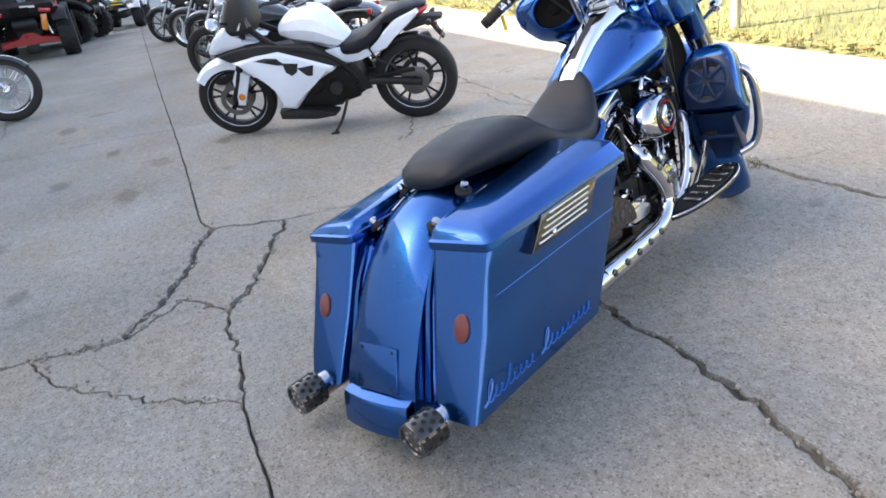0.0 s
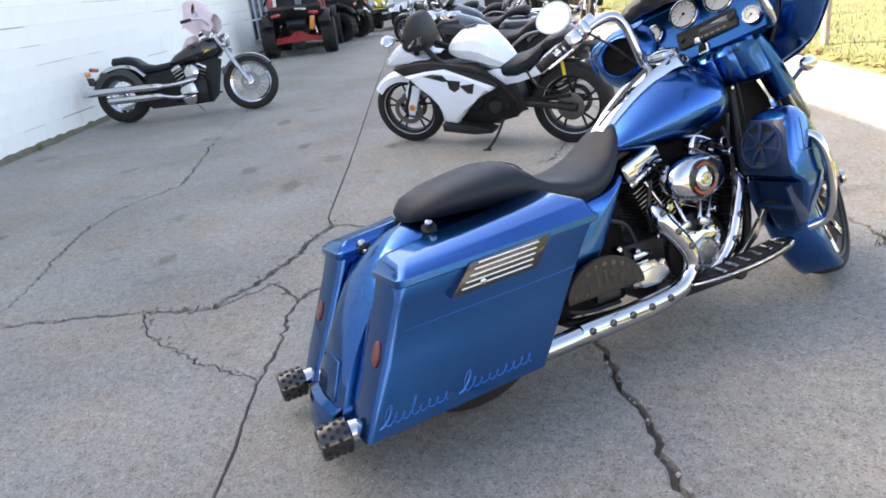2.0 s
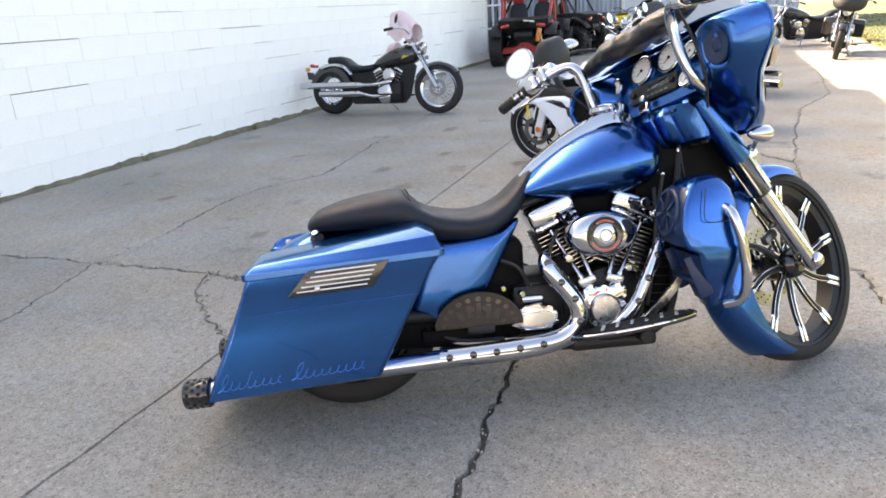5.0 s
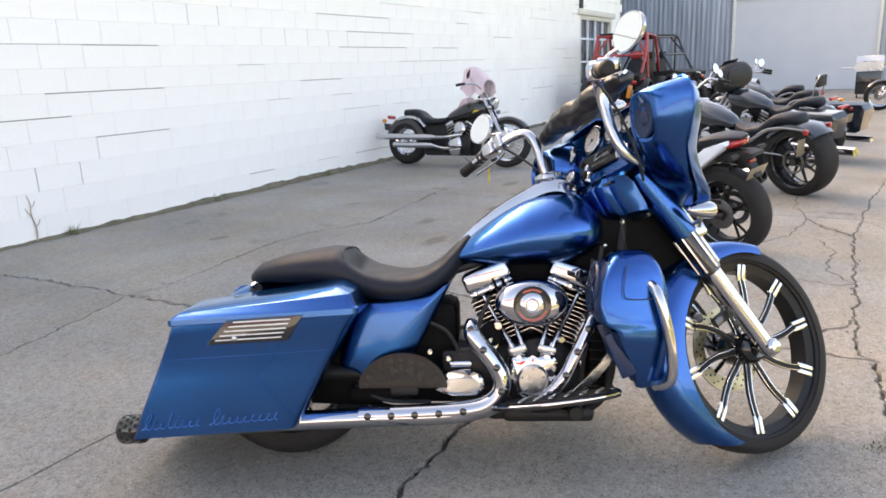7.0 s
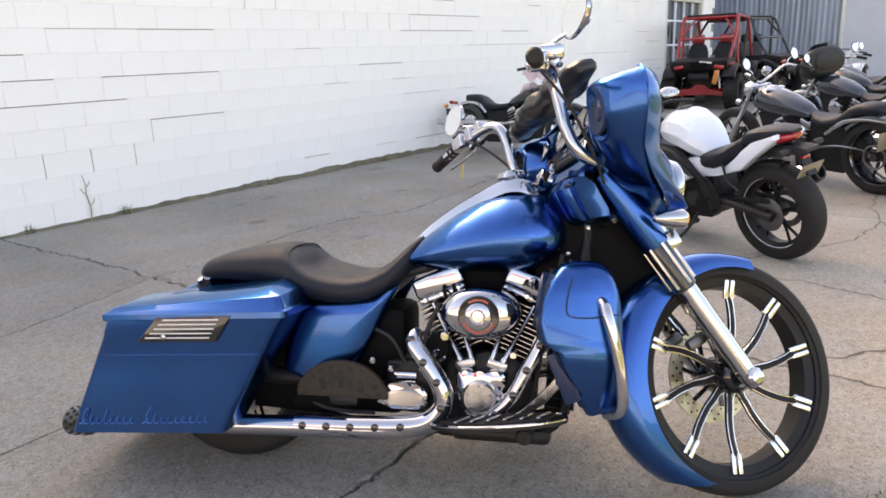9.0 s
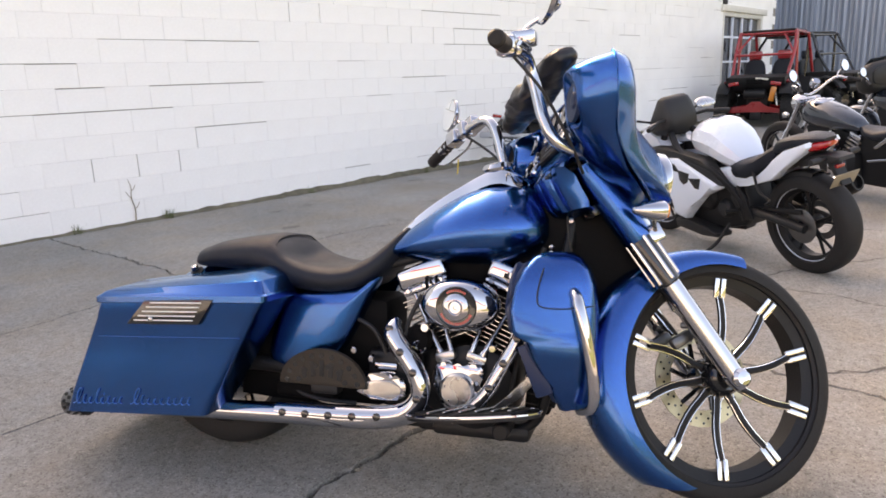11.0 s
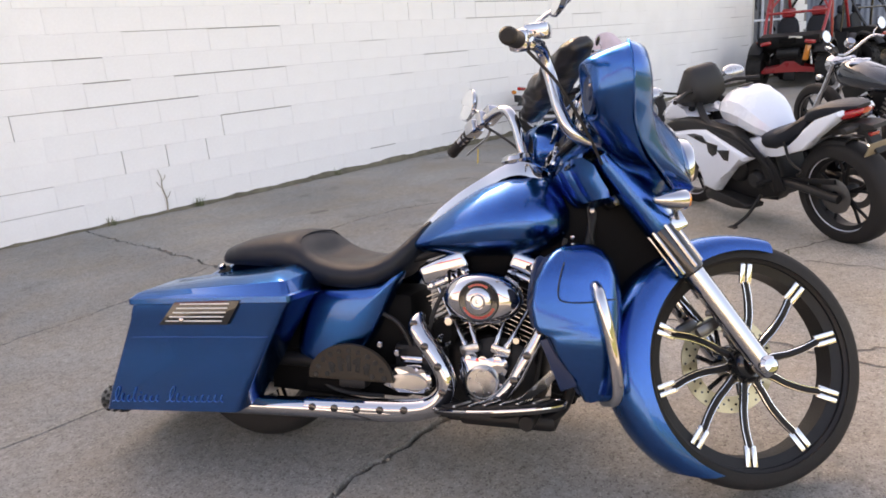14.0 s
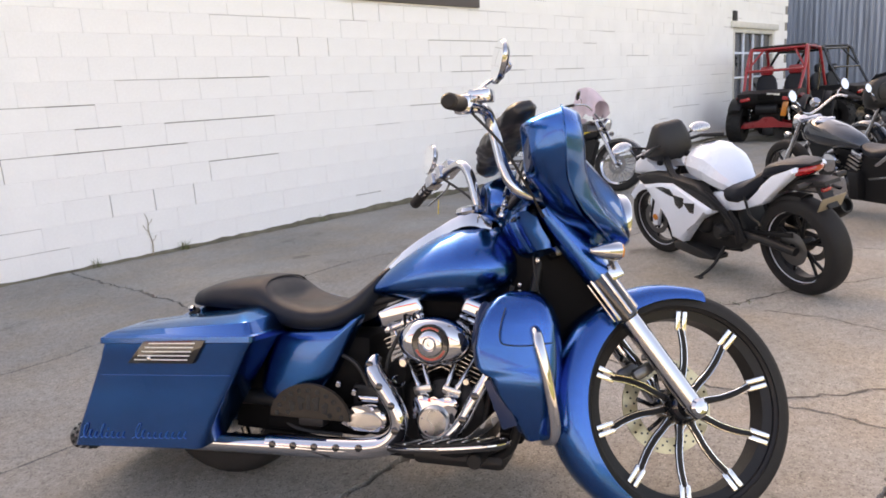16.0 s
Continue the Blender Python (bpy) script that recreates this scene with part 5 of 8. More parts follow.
for sgn in (-1, 1):
    fix = (lambda b: b) if sgn < 0 else mirrored
    lf = part("lower_fairing", fix(lower_fairing()), BLUE, bike, "blue lower leg fairing with a speaker in its back", sharp=40)
    back_rows = [[Vector((xr - 0.0045 + (0.012 if k in (0, 8) else 0), -(yi + 0.012 + (yo - yi - 0.022) * k / 8), z)) for k in range(9)] for z, xr, yi, yo in ((0.315, 1.122, 0.195, 0.298), (0.36, 1.105, 0.18, 0.328), (0.40, 1.0885, 0.173, 0.346), (0.44, 1.070, 0.176, 0.365), (0.475, 1.057, 0.174, 0.374))]
    part("back_panel", fix(sheet(back_rows, 0.004)), NAVY, lf, "dark navy pocket under the speaker")
    face_rows = [[Vector((xr - 0.0045 + (0.012 if k in (0, 8) else 0), -(yi + 0.010 + (yo - yi - 0.018) * k / 8), z)) for k in range(9)] for z, xr, yi, yo in ((0.505, 1.018, 0.174, 0.375), (0.53, 1.013, 0.173, 0.373), (0.56, 1.010, 0.172, 0.368), (0.59, 1.015, 0.174, 0.363), (0.62, 1.020, 0.176, 0.358), (0.645, 1.031, 0.182, 0.350), (0.672, 1.047, 0.193, 0.335))]
    part("speaker_face", fix(sheet(face_rows, 0.004)), NAVY, lf, "dark navy speaker panel")
    sp_m = axis((1.011, -0.270, 0.598), (-1, -0.02, 0.16)) @ Matrix.Diagonal((0.93, 0.93, 1, 1))
    part("speaker_ring", fix(lathe([(0.078, -0.01), (0.082, 0.004), (0.077, 0.010), (0.069, 0.008), (0.067, -0.004), (0.078, -0.01)], sp_m, 36, caps=False)), NAVY, lf)
    part("speaker_cone", fix(lathe([(0.0, 0.004), (0.022, 0.006), (0.03, -0.006), (0.069, 0.003), (0.069, -0.02), (0.0, -0.02)], sp_m, 30)), PLASTIC, lf)
    for k in range(7):
        part("speaker_arm", fix(box((0.013, 0.062, 0.005), sp_m @ Matrix.Rotation(2 * math.pi * k / 7, 4, "Z") @ at(0, 0.042, 0.008), 0.002)), NAVY, lf)
    part("door_seam", fix(tube(spline([(1.095, -0.342, 0.668), (1.086, -0.356, 0.63), (1.082, -0.362, 0.590), (1.095, -0.362, 0.572), (1.15, -0.347, 0.568), (1.217, -0.317, 0.574)], 5), 0.0016, 6)), PLASTIC, lf)
    pocket = box((0.050, 0.150, 0.016), at(1.078, -0.254, 0.392) @ pose(0, 0, 0, 0, -6, 0), 0.005)
    for y in (-0.330, -0.178):
        box((0.046, 0.012, 0.140), at(1.076, y, 0.405) @ pose(0, 0, 0, 0, -22, 0), 0.005, bm=pocket)
    part("glove_pocket", fix(pocket), NAVY, lf, "open navy pocket with a shelf")
    # flat near-black slab puts the shade of the pocket's hollow into colour
    part("pocket_mouth_shade", fix(box((0.006, 0.080, 0.036), at(1.099, -0.245, 0.362) @ pose(0, 0, 0, 0, -22, 0), 0.002)), SHADE, lf)
    guard = tube(spline([(1.150, -0.285, 0.610), (1.172, -0.322, 0.600), (1.184, -0.342, 0.572), (1.203, -0.350, 0.50), (1.220, -0.342, 0.40), (1.220, -0.318, 0.322), (1.185, -0.275, 0.296)], 6), 0.0155, 14)
    part("engine_guard", fix(guard), CHROME, bike, "chrome engine guard bar")

# ---- steered front end ----
FW = Vector((1.533, 0, 0.341))
FM = axis(FW, (0, 1, 0))
RL = 0.296
front_wheel = part("front_wheel", lathe([(RL - 0.006, -0.052), (RL, -0.050), (RL - 0.003, -0.044), (RL - 0.022, -0.036), (RL - 0.040, -0.03), (RL - 0.042, 0.03), (RL - 0.022, 0.036), (RL - 0.003, 0.044), (RL, 0.05), (RL - 0.006, 0.052), (RL - 0.014, 0.046), (RL - 0.016, 0.0), (RL - 0.014, -0.046), (RL - 0.006, -0.052)], FM, 80, caps=False), CASE, bike, "large black and chrome ten-spoke front wheel", m=STEER_WHEEL)
part("tyre", tyre(0.3405, RL - 0.004, 0.057, FM, 80), RUBBER, front_wheel)
part("rim_lip", lathe([(RL - 0.003, -0.0535), (RL + 0.0015, -0.053), (RL + 0.001, -0.048), (RL - 0.004, -0.049), (RL - 0.003, -0.0535)], FM, 80, caps=False), CHROME, front_wheel)
part("hub", lathe([(0.0, -0.07), (0.035, -0.07), (0.050, -0.055), (0.056, -0.03), (0.056, 0.03), (0.052, 0.055), (0.035, 0.07), (0.0, 0.07)], FM, 32), BLACK, front_wheel)
for k in range(10):
    a0 = 2 * math.pi * k / 10 + 0.358
    rot = Matrix.Translation(FW) @ Matrix.Rotation(a0, 4, "Y") @ Matrix.Translation(-FW)

    def spoke_pt(r, w, off):
        return rot @ (FW + Vector((r, off, w)))
    # a curved arm that splits in two pads at the rim
    bend = 0.012
    mid = spline([(0.045, -0.004), (0.09, -0.6 * bend), (0.13, -0.95 * bend), (0.180, -0.75 * bend), (0.226, 0.0)], 5)
    arm = [spoke_pt(p.x, p.y, -0.016 - 0.06 * (p.x - 0.04)) for p in mid]
    core = tube(arm, [0.0135 - 0.002 * i / (len(arm) - 1) for i in range(len(arm))], 8, flat=0.8)
    sp = part("spoke", core, CASE, front_wheel, "black spoke with bright machined edges")
    # one bright line runs down this spoke, round the hub and up the next
    near = [spoke_pt(p.x, p.y - 0.0088, -0.0235 - 0.06 * (p.x - 0.04)) for p in mid if p.x > 0.064]
    step = Matrix.Translation(FW) @ Matrix.Rotation(2 * math.pi / 10, 4, "Y") @ Matrix.Translation(-FW)
    half_step = Matrix.Translation(FW) @ Matrix.Rotation(math.pi / 10, 4, "Y") @ Matrix.Translation(-FW)
    next_up = [step @ spoke_pt(p.x, p.y + 0.0088, -0.0235 - 0.06 * (p.x - 0.04)) for p in mid if p.x > 0.064]
    crotch = [half_step @ spoke_pt(0.0535, 0.0, -0.0245)]
    part("bright_edge", tube(spline(near[::-1] + crotch + next_up, 2), 0.0018, 6), MACHINED, front_wheel)
    for sgn in (-1, 1):
        pad = box((0.058, 0.010, 0.0150), rot @ at(FW.x + 0.249, FW.y - 0.034, FW.z + 0.0102 * sgn) @ Matrix.Rotation(-0.15, 4, "Z"), 0.003)
        part("bright_pad", pad, MACHINED, front_wheel)
rotor = part("brake_rotor", lathe([(0.096, 0.066), (0.143, 0.066), (0.143, 0.071), (0.096, 0.071), (0.096, 0.066)], FM, 56, caps=False), GOLDROTOR, bike, "drilled steel brake rotor", m=STEER_WHEEL)
for k in range(6):
    a = 2 * math.pi * k / 6
    part("rotor_carrier", tube([FM @ Vector((0.05 * math.cos(a), 0.05 * math.sin(a), 0.066)), FM @ Vector((0.100 * math.cos(a + 0.2), 0.100 * math.sin(a + 0.2), 0.068))], 0.007, 8), BLACK, rotor)
drill = bmesh.new()
for k in range(20):
    for r in (0.106, 0.119, 0.132):
        a = 2 * math.pi * (k + r * 30) / 20
        lathe([(0.0036, -0.0008), (0.0036, 0)], FM @ at(r * math.cos(a), r * math.sin(a), 0.0658), 8, drill)
part("drilling", drill, BLACK, rotor)["kind"] = "stuff"

# front fender that wraps the wheel
rows = []
N = 44
for k in range(N + 1):
    f = k / N
    R = 0.358 + 0.046 * math.sin(math.pi * min(1, max(0, f - 0.05) * 0.94)) ** 1.4
    inner = 0.312 - 0.002 * min(1, f * 4)
    half = 0.070 + 0.018 * math.sin(math.pi * min(1, f * 1.0))
    row = []
    for j in range(19):
        u = -1 + 2 * j / 18
        th = abs(u) * math.pi / 2
        a = radians(80 - 4 * abs(u) + (152 + 22 * abs(u) ** 2) * f)   # from ahead of the top round to low behind
        y = math.copysign(half * math.sin(th) ** 0.80, u)
        r = R - (R - inner) * (1 - math.cos(th) ** 0.75)
        row.append(Vector((FW.x + r * math.cos(a), y, FW.z + r * math.sin(a))))
    rows.append(row)
part("front_fender", sheet(rows, 0.005), BLUE, bike, "blue wrap front fender", m=STEER_WHEEL, sharp=60)

# fork
UP = Vector((-math.sin(radians(36.5)), 0, math.cos(radians(36.5))))  # the legs are raked further than the neck
for sgn in (-1, 1):
    y = 0.108 * sgn
    foot = Vector((FW.x, y, FW.z))
    leg = tube([foot - UP * 0.03, foot + UP * 0.0, foot + UP * 0.02, foot + UP * 0.315], [0.021, 0.03, 0.029, 0.030], 20)
    lower = part("fork_lower", leg, CHROME, bike, "polished chrome fork leg", m=STEER)
    part("axle_cap", lathe([(0.0, 0), (0.022, 0), (0.025, 0.006), (0.025, 0.018), (0.018, 0.026), (0, 0.028)], axis(foot + Vector((0, 0.015 * sgn, 0)), (0, sgn, 0)), 20), CHROME, lower)
    mid = part("fork_boot", tube([foot + UP * 0.305, foot + UP * 0.311, foot + UP * 0.455, foot + UP * 0.462], [0.030, 0.036, 0.037, 0.034], 20), BLACK, bike, "black fork boot with chrome strips", m=STEER)
    for k in range(6):
        a = 2 * math.pi * k / 6
        side = Vector((0, 1, 0)) * math.cos(a) + UP.cross(Vector((0, 1, 0))) * math.sin(a)
        part("chrome_strip", tube([foot + side * 0.036 + UP * 0.32, foot + side * 0.0365 + UP * 0.455], 0.0065, 8), CHROME, mid)
    cover = tube([foot + UP * 0.45, foot + UP * 0.462, foot + UP * 0.66, foot + UP * 0.70], [0.040, 0.043, 0.046, 0.040], 20)
    part("fork_cover", cover, BLUE, bike, "blue upper fork cover", m=STEER)
    edge = UP * 0.465 + Vector((0.045, 0.004 * sgn, 0))
    part("fork_trim", tube([foot + edge, foot + edge + UP * 0.02, foot + UP * 0.60 + Vector((0.052, 0.010 * sgn, 0)), foot + UP * 0.66 + Vector((0.042, 0.014 * sgn, 0))], [0.014, 0.024, 0.020, 0.008], 12, flat=0.7), CHROME, bike, m=STEER)
    clamp = box((0.045, 0.040, 0.050), Matrix.Translation(foot + UP * 0.470 + Vector((0.050, 0.012 * sgn, 0))) @ Matrix.Rotation(-RAKE, 4, "Y"), 0.008)
    part("signal_clamp", clamp, CHROME, bike, m=STEER)
    body = axis((1.255, 0.205 * sgn, 0.762), (1, 0, 0.02))
    sig = lathe([(0.0, -0.050), (0.010, -0.046), (0.021, -0.02), (0.0265, 0.012), (0.027, 0.034), (0.024, 0.040)], body, 24)
    tube([foot + UP * 0.475 + Vector((0.055, 0.02 * sgn, 0)), Vector((1.262, 0.195 * sgn, 0.758))], 0.008, 10, bm=sig)
    turn = part("turn_signal", sig, CHROME, bike, "chrome bullet turn signal", m=STEER)
    part("signal_lens", lathe([(0.024, 0.039), (0.020, 0.046), (0.0, 0.049)], body, 24), AMBER, turn)
    cal = box((0.070, 0.030, 0.034), Matrix.Translation(foot + UP * 0.135 + Vector((-0.048, -0.045 * sgn, -0.01))) @ Matrix.Rotation(-RAKE, 4, "Y"), 0.012)
    cylinder_between(foot + UP * 0.10 + Vector((-0.030, -0.030 * sgn, 0)), foot + UP * 0.10 + Vector((-0.005, -0.012 * sgn, 0)), 0.009, 12, cal, 0.002)
    cylinder_between(foot + UP * 0.17 + Vector((-0.036, -0.030 * sgn, 0)), foot + UP * 0.17 + Vector((-0.005, -0.012 * sgn, 0)), 0.009, 12, cal, 0.002)
    part("brake_caliper", cal, GUNMETAL, bike, m=STEER)
tree = box((0.065, 0.19, 0.035), Matrix.Translation(Vector((FW.x - 0.03, 0, FW.z)) + UP * 0.56) @ Matrix.Rotation(-RAKE, 4, "Y"), 0.01)
box((0.065, 0.19, 0.03), Matrix.Translation(Vector((FW.x - 0.03, 0, FW.z)) + UP * 0.69) @ Matrix.Rotation(-RAKE, 4, "Y"), 0.01, bm=tree)
part("triple_tree", tree, BLACK, bike, m=STEER)
part("front_axle", cylinder_between((FW.x, -0.11, FW.z), (FW.x, 0.11, FW.z), 0.012, 14), STEEL, bike, m=STEER)
for sgn in (-1, 1):
    hose = tube(spline([(1.30, 0.10 * sgn, 0.70), (1.33, 0.07 * sgn, 0.60), (1.42, 0.06 * sgn, 0.50), (1.47, 0.075 * sgn, 0.45)], 6), 0.006, 8)
    part("brake_hose", hose, PLASTIC, bike, m=STEER)

# batwing fairing
SHELL = [  # z, rear edge x and half width, front x
    (0.795, 1.300, 0.120, 1.352), (0.806, 1.252, 0.190, 1.372), (0.826, 1.200, 0.250, 1.390), (0.852, 1.158, 0.292, 1.402), (0.885, 1.126, 0.326, 1.405), (0.915, 1.106, 0.352, 1.400), (0.945, 1.092, 0.388, 1.386), (0.975, 1.083, 0.418, 1.362), (1.010, 1.078, 0.436, 1.326), (1.045, 1.074, 0.438, 1.288), (1.072, 1.072, 0.430, 1.256), (1.092, 1.076, 0.408, 1.230), (1.104, 1.088, 0.372, 1.212), (1.116, 1.100, 0.325, 1.196), (1.132, 1.108, 0.262, 1.182), (1.146, 1.114, 0.185, 1.172), (1.152, 1.118, 0.10, 1.166)]


def shell_row(z, r, w, f, n=45):
    """Shallow wings with a crisp outer shoulder, and a nacelle that swells round the headlight."""
    row = []
    side = min(0.078, 0.85 * (f - r))
    for k in range(n):
        u = math.sin((-1 + 2 * k / (n - 1)) * math.pi / 2)
        y = w * u
        x = r + side * (1 - abs(u) ** 13) + (f - r - side) * math.exp(-(abs(y) / 0.175) ** 2.2)
        row.append(Vector((x, y, z)))
    return row


fair_rows = [shell_row(*s) for s in SHELL]
fairing = part("fairing", sheet(fair_rows, 0.006), BLUE, bike, "blue batwing fairing without windscreen", m=STEER, sharp=50)
for e in (0, -1):
    part("fairing_trim", tube([r[e] for r in fair_rows[:13]], 0.0035, 8), BLUE, fairing)
# headlight
hl = axis((1.330, 0, 0.895), (1, 0, -0.06))
head = part("headlight", lathe([(0.075, 0), (0.088, 0.02), (0.090, 0.045), (0.084, 0.055), (0.076, 0.057)], hl, 36), CHROME, bike, "chrome-ringed round headlight", m=STEER)
part("headlight_lens", lathe([(0.077, 0.050), (0.06, 0.062), (0.035, 0.069), (0.0, 0.072)], hl, 36), GLASSY, head)

# inner fairing and dash
def dash_pt(y, f):
    """A point of the dash: f runs from its foot to its top."""
    x = 1.040 + 0.055 * f + 0.10 * (abs(y) / 0.25) ** 2 * (-0.15)
    return Vector((x, y, 0.895 + 0.215 * f))


rows = []
for f in (0.0, 0.06, 0.2, 0.4, 0.6, 0.8, 0.94, 1.0):
    wide = 0.72 + 0.28 * min(1, f / 0.35)
    rows.append([dash_pt(y * wide, f) + Vector((0.02 if f in (0.0, 1.0) else 0, 0, 0)) for y in (-0.24, -0.225, -0.15, -0.08, 0, 0.08, 0.15, 0.225, 0.24)])
dash = part("dash", sheet(rows, 0.03), BLUE, bike, "blue inner fairing dash with gauges and radio", m=STEER, sharp=40)
# wings of the inner fairing between dash and shell, holding the speakers
WING = [  # z, then x and half width of six points from the outer edge in to the dash
    (0.797, 1.296, 0.126, 1.285, 0.124, 1.272, 0.122, 1.262, 0.120, 1.256, 0.114, 1.250, 0.106), (0.826, 1.198, 0.246, 1.192, 0.240, 1.188, 0.228, 1.190, 0.205, 1.196, 0.175, 1.205, 0.150), (0.856, 1.152, 0.292, 1.142, 0.286, 1.134, 0.270, 1.128, 0.240, 1.130, 0.200, 1.140, 0.162),
    (0.912, 1.107, 0.346, 1.094, 0.338, 1.076, 0.318, 1.062, 0.288, 1.058, 0.250, 1.066, 0.200), (0.945, 1.091, 0.384, 1.076, 0.374, 1.050, 0.350, 1.030, 0.310, 1.024, 0.260, 1.040, 0.210),
    (0.980, 1.081, 0.418, 1.066, 0.404, 1.034, 0.376, 1.012, 0.340, 1.008, 0.265, 1.030, 0.215), (1.030, 1.075, 0.434, 1.058, 0.420, 1.026, 0.388, 1.003, 0.346, 1.002, 0.265, 1.028, 0.215),
    (1.060, 1.072, 0.432, 1.056, 0.418, 1.024, 0.386, 1.000, 0.342, 1.000, 0.268, 1.030, 0.215), (1.080, 1.073, 0.418, 1.058, 0.402, 1.028, 0.366, 1.004, 0.318, 1.004, 0.270, 1.038, 0.212), (1.094, 1.080, 0.398, 1.070, 0.376, 1.050, 0.345, 1.034, 0.310, 1.040, 0.260, 1.062, 0.205), (1.108, 1.092, 0.352, 1.088, 0.335, 1.080, 0.315, 1.076, 0.290, 1.078, 0.255, 1.086, 0.205)]
for sgn in (-1, 1):
    wing_rows = [[Vector((w[1 + 2 * k], sgn * w[2 + 2 * k], w[0])) for k in range(6)] for w in WING]
    across = [spline(r, 8) for r in wing_rows]
    along = [spline(c, 8) for c in zip(*across)]
    if sgn < 0:  # this speaker is sunk into its wing
        for line in along:
            for v in line:
                d = math.hypot(v.y + 0.288, (v.z - 1.008) / 1.25)
                v.x += 0.022 * min(1.0, max(0.0, (0.056 - d) / 0.022))
    else:  # and this one lies deep in its pod
        for line in along:
            for v in line:
                d = math.hypot(v.y - 0.290, (v.z - 1.006) / 0.82)
                v.x += 0.055 * min(1.0, max(0.0, (0.090 - d) / 0.018))
    part("inner_wing", sheet(along, 0.006), BLUE, dash, sharp=60)

    if sgn > 0:
        pm = facing((1.002, 0.290, 1.006), (-1, 0, 0)) @ Matrix.Diagonal((1.0, 0.82, 1.0, 1.0))
        rim = [(0.135, -0.085), (0.128, -0.055), (0.110, -0.028), (0.096, -0.010), (0.086, -0.001), (0.079, 0.001), (0.073, -0.004), (0.070, -0.018)]
        part("speaker_pod", lathe(rim, pm, 44, caps=False), BLUE, dash, "round blue speaker pod")
        part("speaker_cone", lathe([(0.0, -0.010), (0.018, -0.011), (0.024, -0.016), (0.0715, -0.014), (0.0715, -0.030), (0.0, -0.030)], pm, 36), SHADE, dash)
    else:
        part("speaker_cone", lathe([(0.0, 0.004), (0.014, 0.003), (0.018, -0.002), (0.044, 0.003), (0.045, -0.006), (0.0, -0.006)], facing((1.020, -0.288, 1.008), (-1, 0.02, 0)) @ Matrix.Diagonal((1.0, 1.25, 1.0, 1.0)), 36), NAVY, dash)
dn = Vector((-0.96, 0, 0.28))
for y, f, r, face in ((0.062, 0.76, 0.046, DIAL), (-0.062, 0.76, 0.046, DIAL), (0.170, 0.64, 0.027, DIAL), (-0.165, 0.66, 0.027, DIAL), (0.158, 0.26, 0.025, DIAL), (-0.150, 0.27, 0.025, DIAL)):
    gm = axis(dash_pt(y, f) + dn * (0.010 if r < 0.04 else 0.0), dn)
    g = part("gauge", lathe([(r, 0), (r + 0.005, 0.002), (r + 0.005, 0.007), (r + 0.002, 0.009), (r - 0.003, 0.008), (r - 0.004, 0.004)], gm, 36, caps=False), CHROME, bike, "round white-faced gauge with a chrome rim", m=STEER)
    part("dial", lathe([(r - 0.002, 0.001), (r - 0.002, 0.005), (0, 0.005)], gm, 32), face, g)
    marks = bmesh.new()
    for k in range(11):
        a = radians(-130 + 26 * k)
        box((0.0016, r * 0.2, 0.0008), gm @ Matrix.Rotation(a, 4, "Z") @ at(0, r * 0.78, 0.0055), bm=marks)
    box((0.0016, r * 0.55, 0.001), gm @ Matrix.Rotation(2.2, 4, "Z") @ at(0, r * 0.3, 0.0065), bm=marks)
    lathe([(r * 0.12, 0.005), (r * 0.12, 0.0075), (0, 0.0075)], gm, 12, marks)
    part("dial_mark", marks, BLACK, g)
RY = Matrix.Translation(dash_pt(0, 0.36) + dn * 0.006) @ Matrix(((dn.x, 0, 0.28, 0), (0, 1, 0, 0), (dn.z, 0, 0.96, 0), (0, 0, 0, 1)))
radio = part("radio", box((0.014, 0.205, 0.062), RY, 0.006), PLASTIC, bike, "black radio with a small display", m=STEER)
part("radio_screen", box((0.004, 0.10, 0.024), RY @ at(0.008, -0.03, 0.006), 0.001), DARKGLASS, radio)
for y in (-0.088, 0.085):
    part("radio_knob", lathe([(0.0, 0), (0.011, 0), (0.011, 0.012), (0.0, 0.013)], RY @ at(0.007, y, 0) @ Matrix.Rotation(math.pi / 2, 4, "Y"), 16), CASE, radio)
for k in range(5):
    part("radio_button", box((0.005, 0.013, 0.006), RY @ at(0.008, -0.06 + 0.02 * k, -0.021), 0.001), GUNMETAL, radio)
chin_rows = []
for k in range(49):
    y = -0.125 + 0.25 * k / 48
    flute = 0.010 * abs(math.sin(math.pi * 2.0 * (y + 0.125) / 0.125)) ** 0.7
    sweep = 0.055 * (abs(y) / 0.125) ** 2.2
    chin_rows.append([Vector((x + sweep * g - flute * g, y, z)) for x, z, g in ((1.060, 0.905, 0), (1.035, 0.888, 0.4), (1.030, 0.868, 1), (1.045, 0.835, 1), (1.066, 0.800, 1), (1.080, 0.785, 0.8), (1.12, 0.778, 0.3))])
part("fork_shroud", sheet(chin_rows, 0.008), BLUE, dash, "blue fluted shroud under the dash")
# near-black filler stands in for the shaded gap and hides the ground behind
part("neck_gap_fill", plate([(0.97, 0.58), (1.00, 0.80), (1.13, 0.86), (1.24, 0.80), (1.30, 0.72), (1.325, 0.655), (1.27, 0.58), (1.14, 0.50), (1.02, 0.50)], 0.13, at(0, 0.065, 0) @ XZ, bevel=0.01), SHADE, bike, "dark filler added for the shaded gap round the steering neck")
for x, z in ((1.075, 0.70), (1.13, 0.775)):
    part("neck_bolt", lathe([(0.0, 0.004), (0.006, 0.003), (0.007, 0)], axis((x, -0.0655, z), (0, -1, 0)), 12), STEEL, bike)
part("wire", tube(spline([(1.12, -0.09, 0.82), (1.13, -0.10, 0.72), (1.155, -0.085, 0.62)], 6), 0.003, 6), PLASTIC, bike)
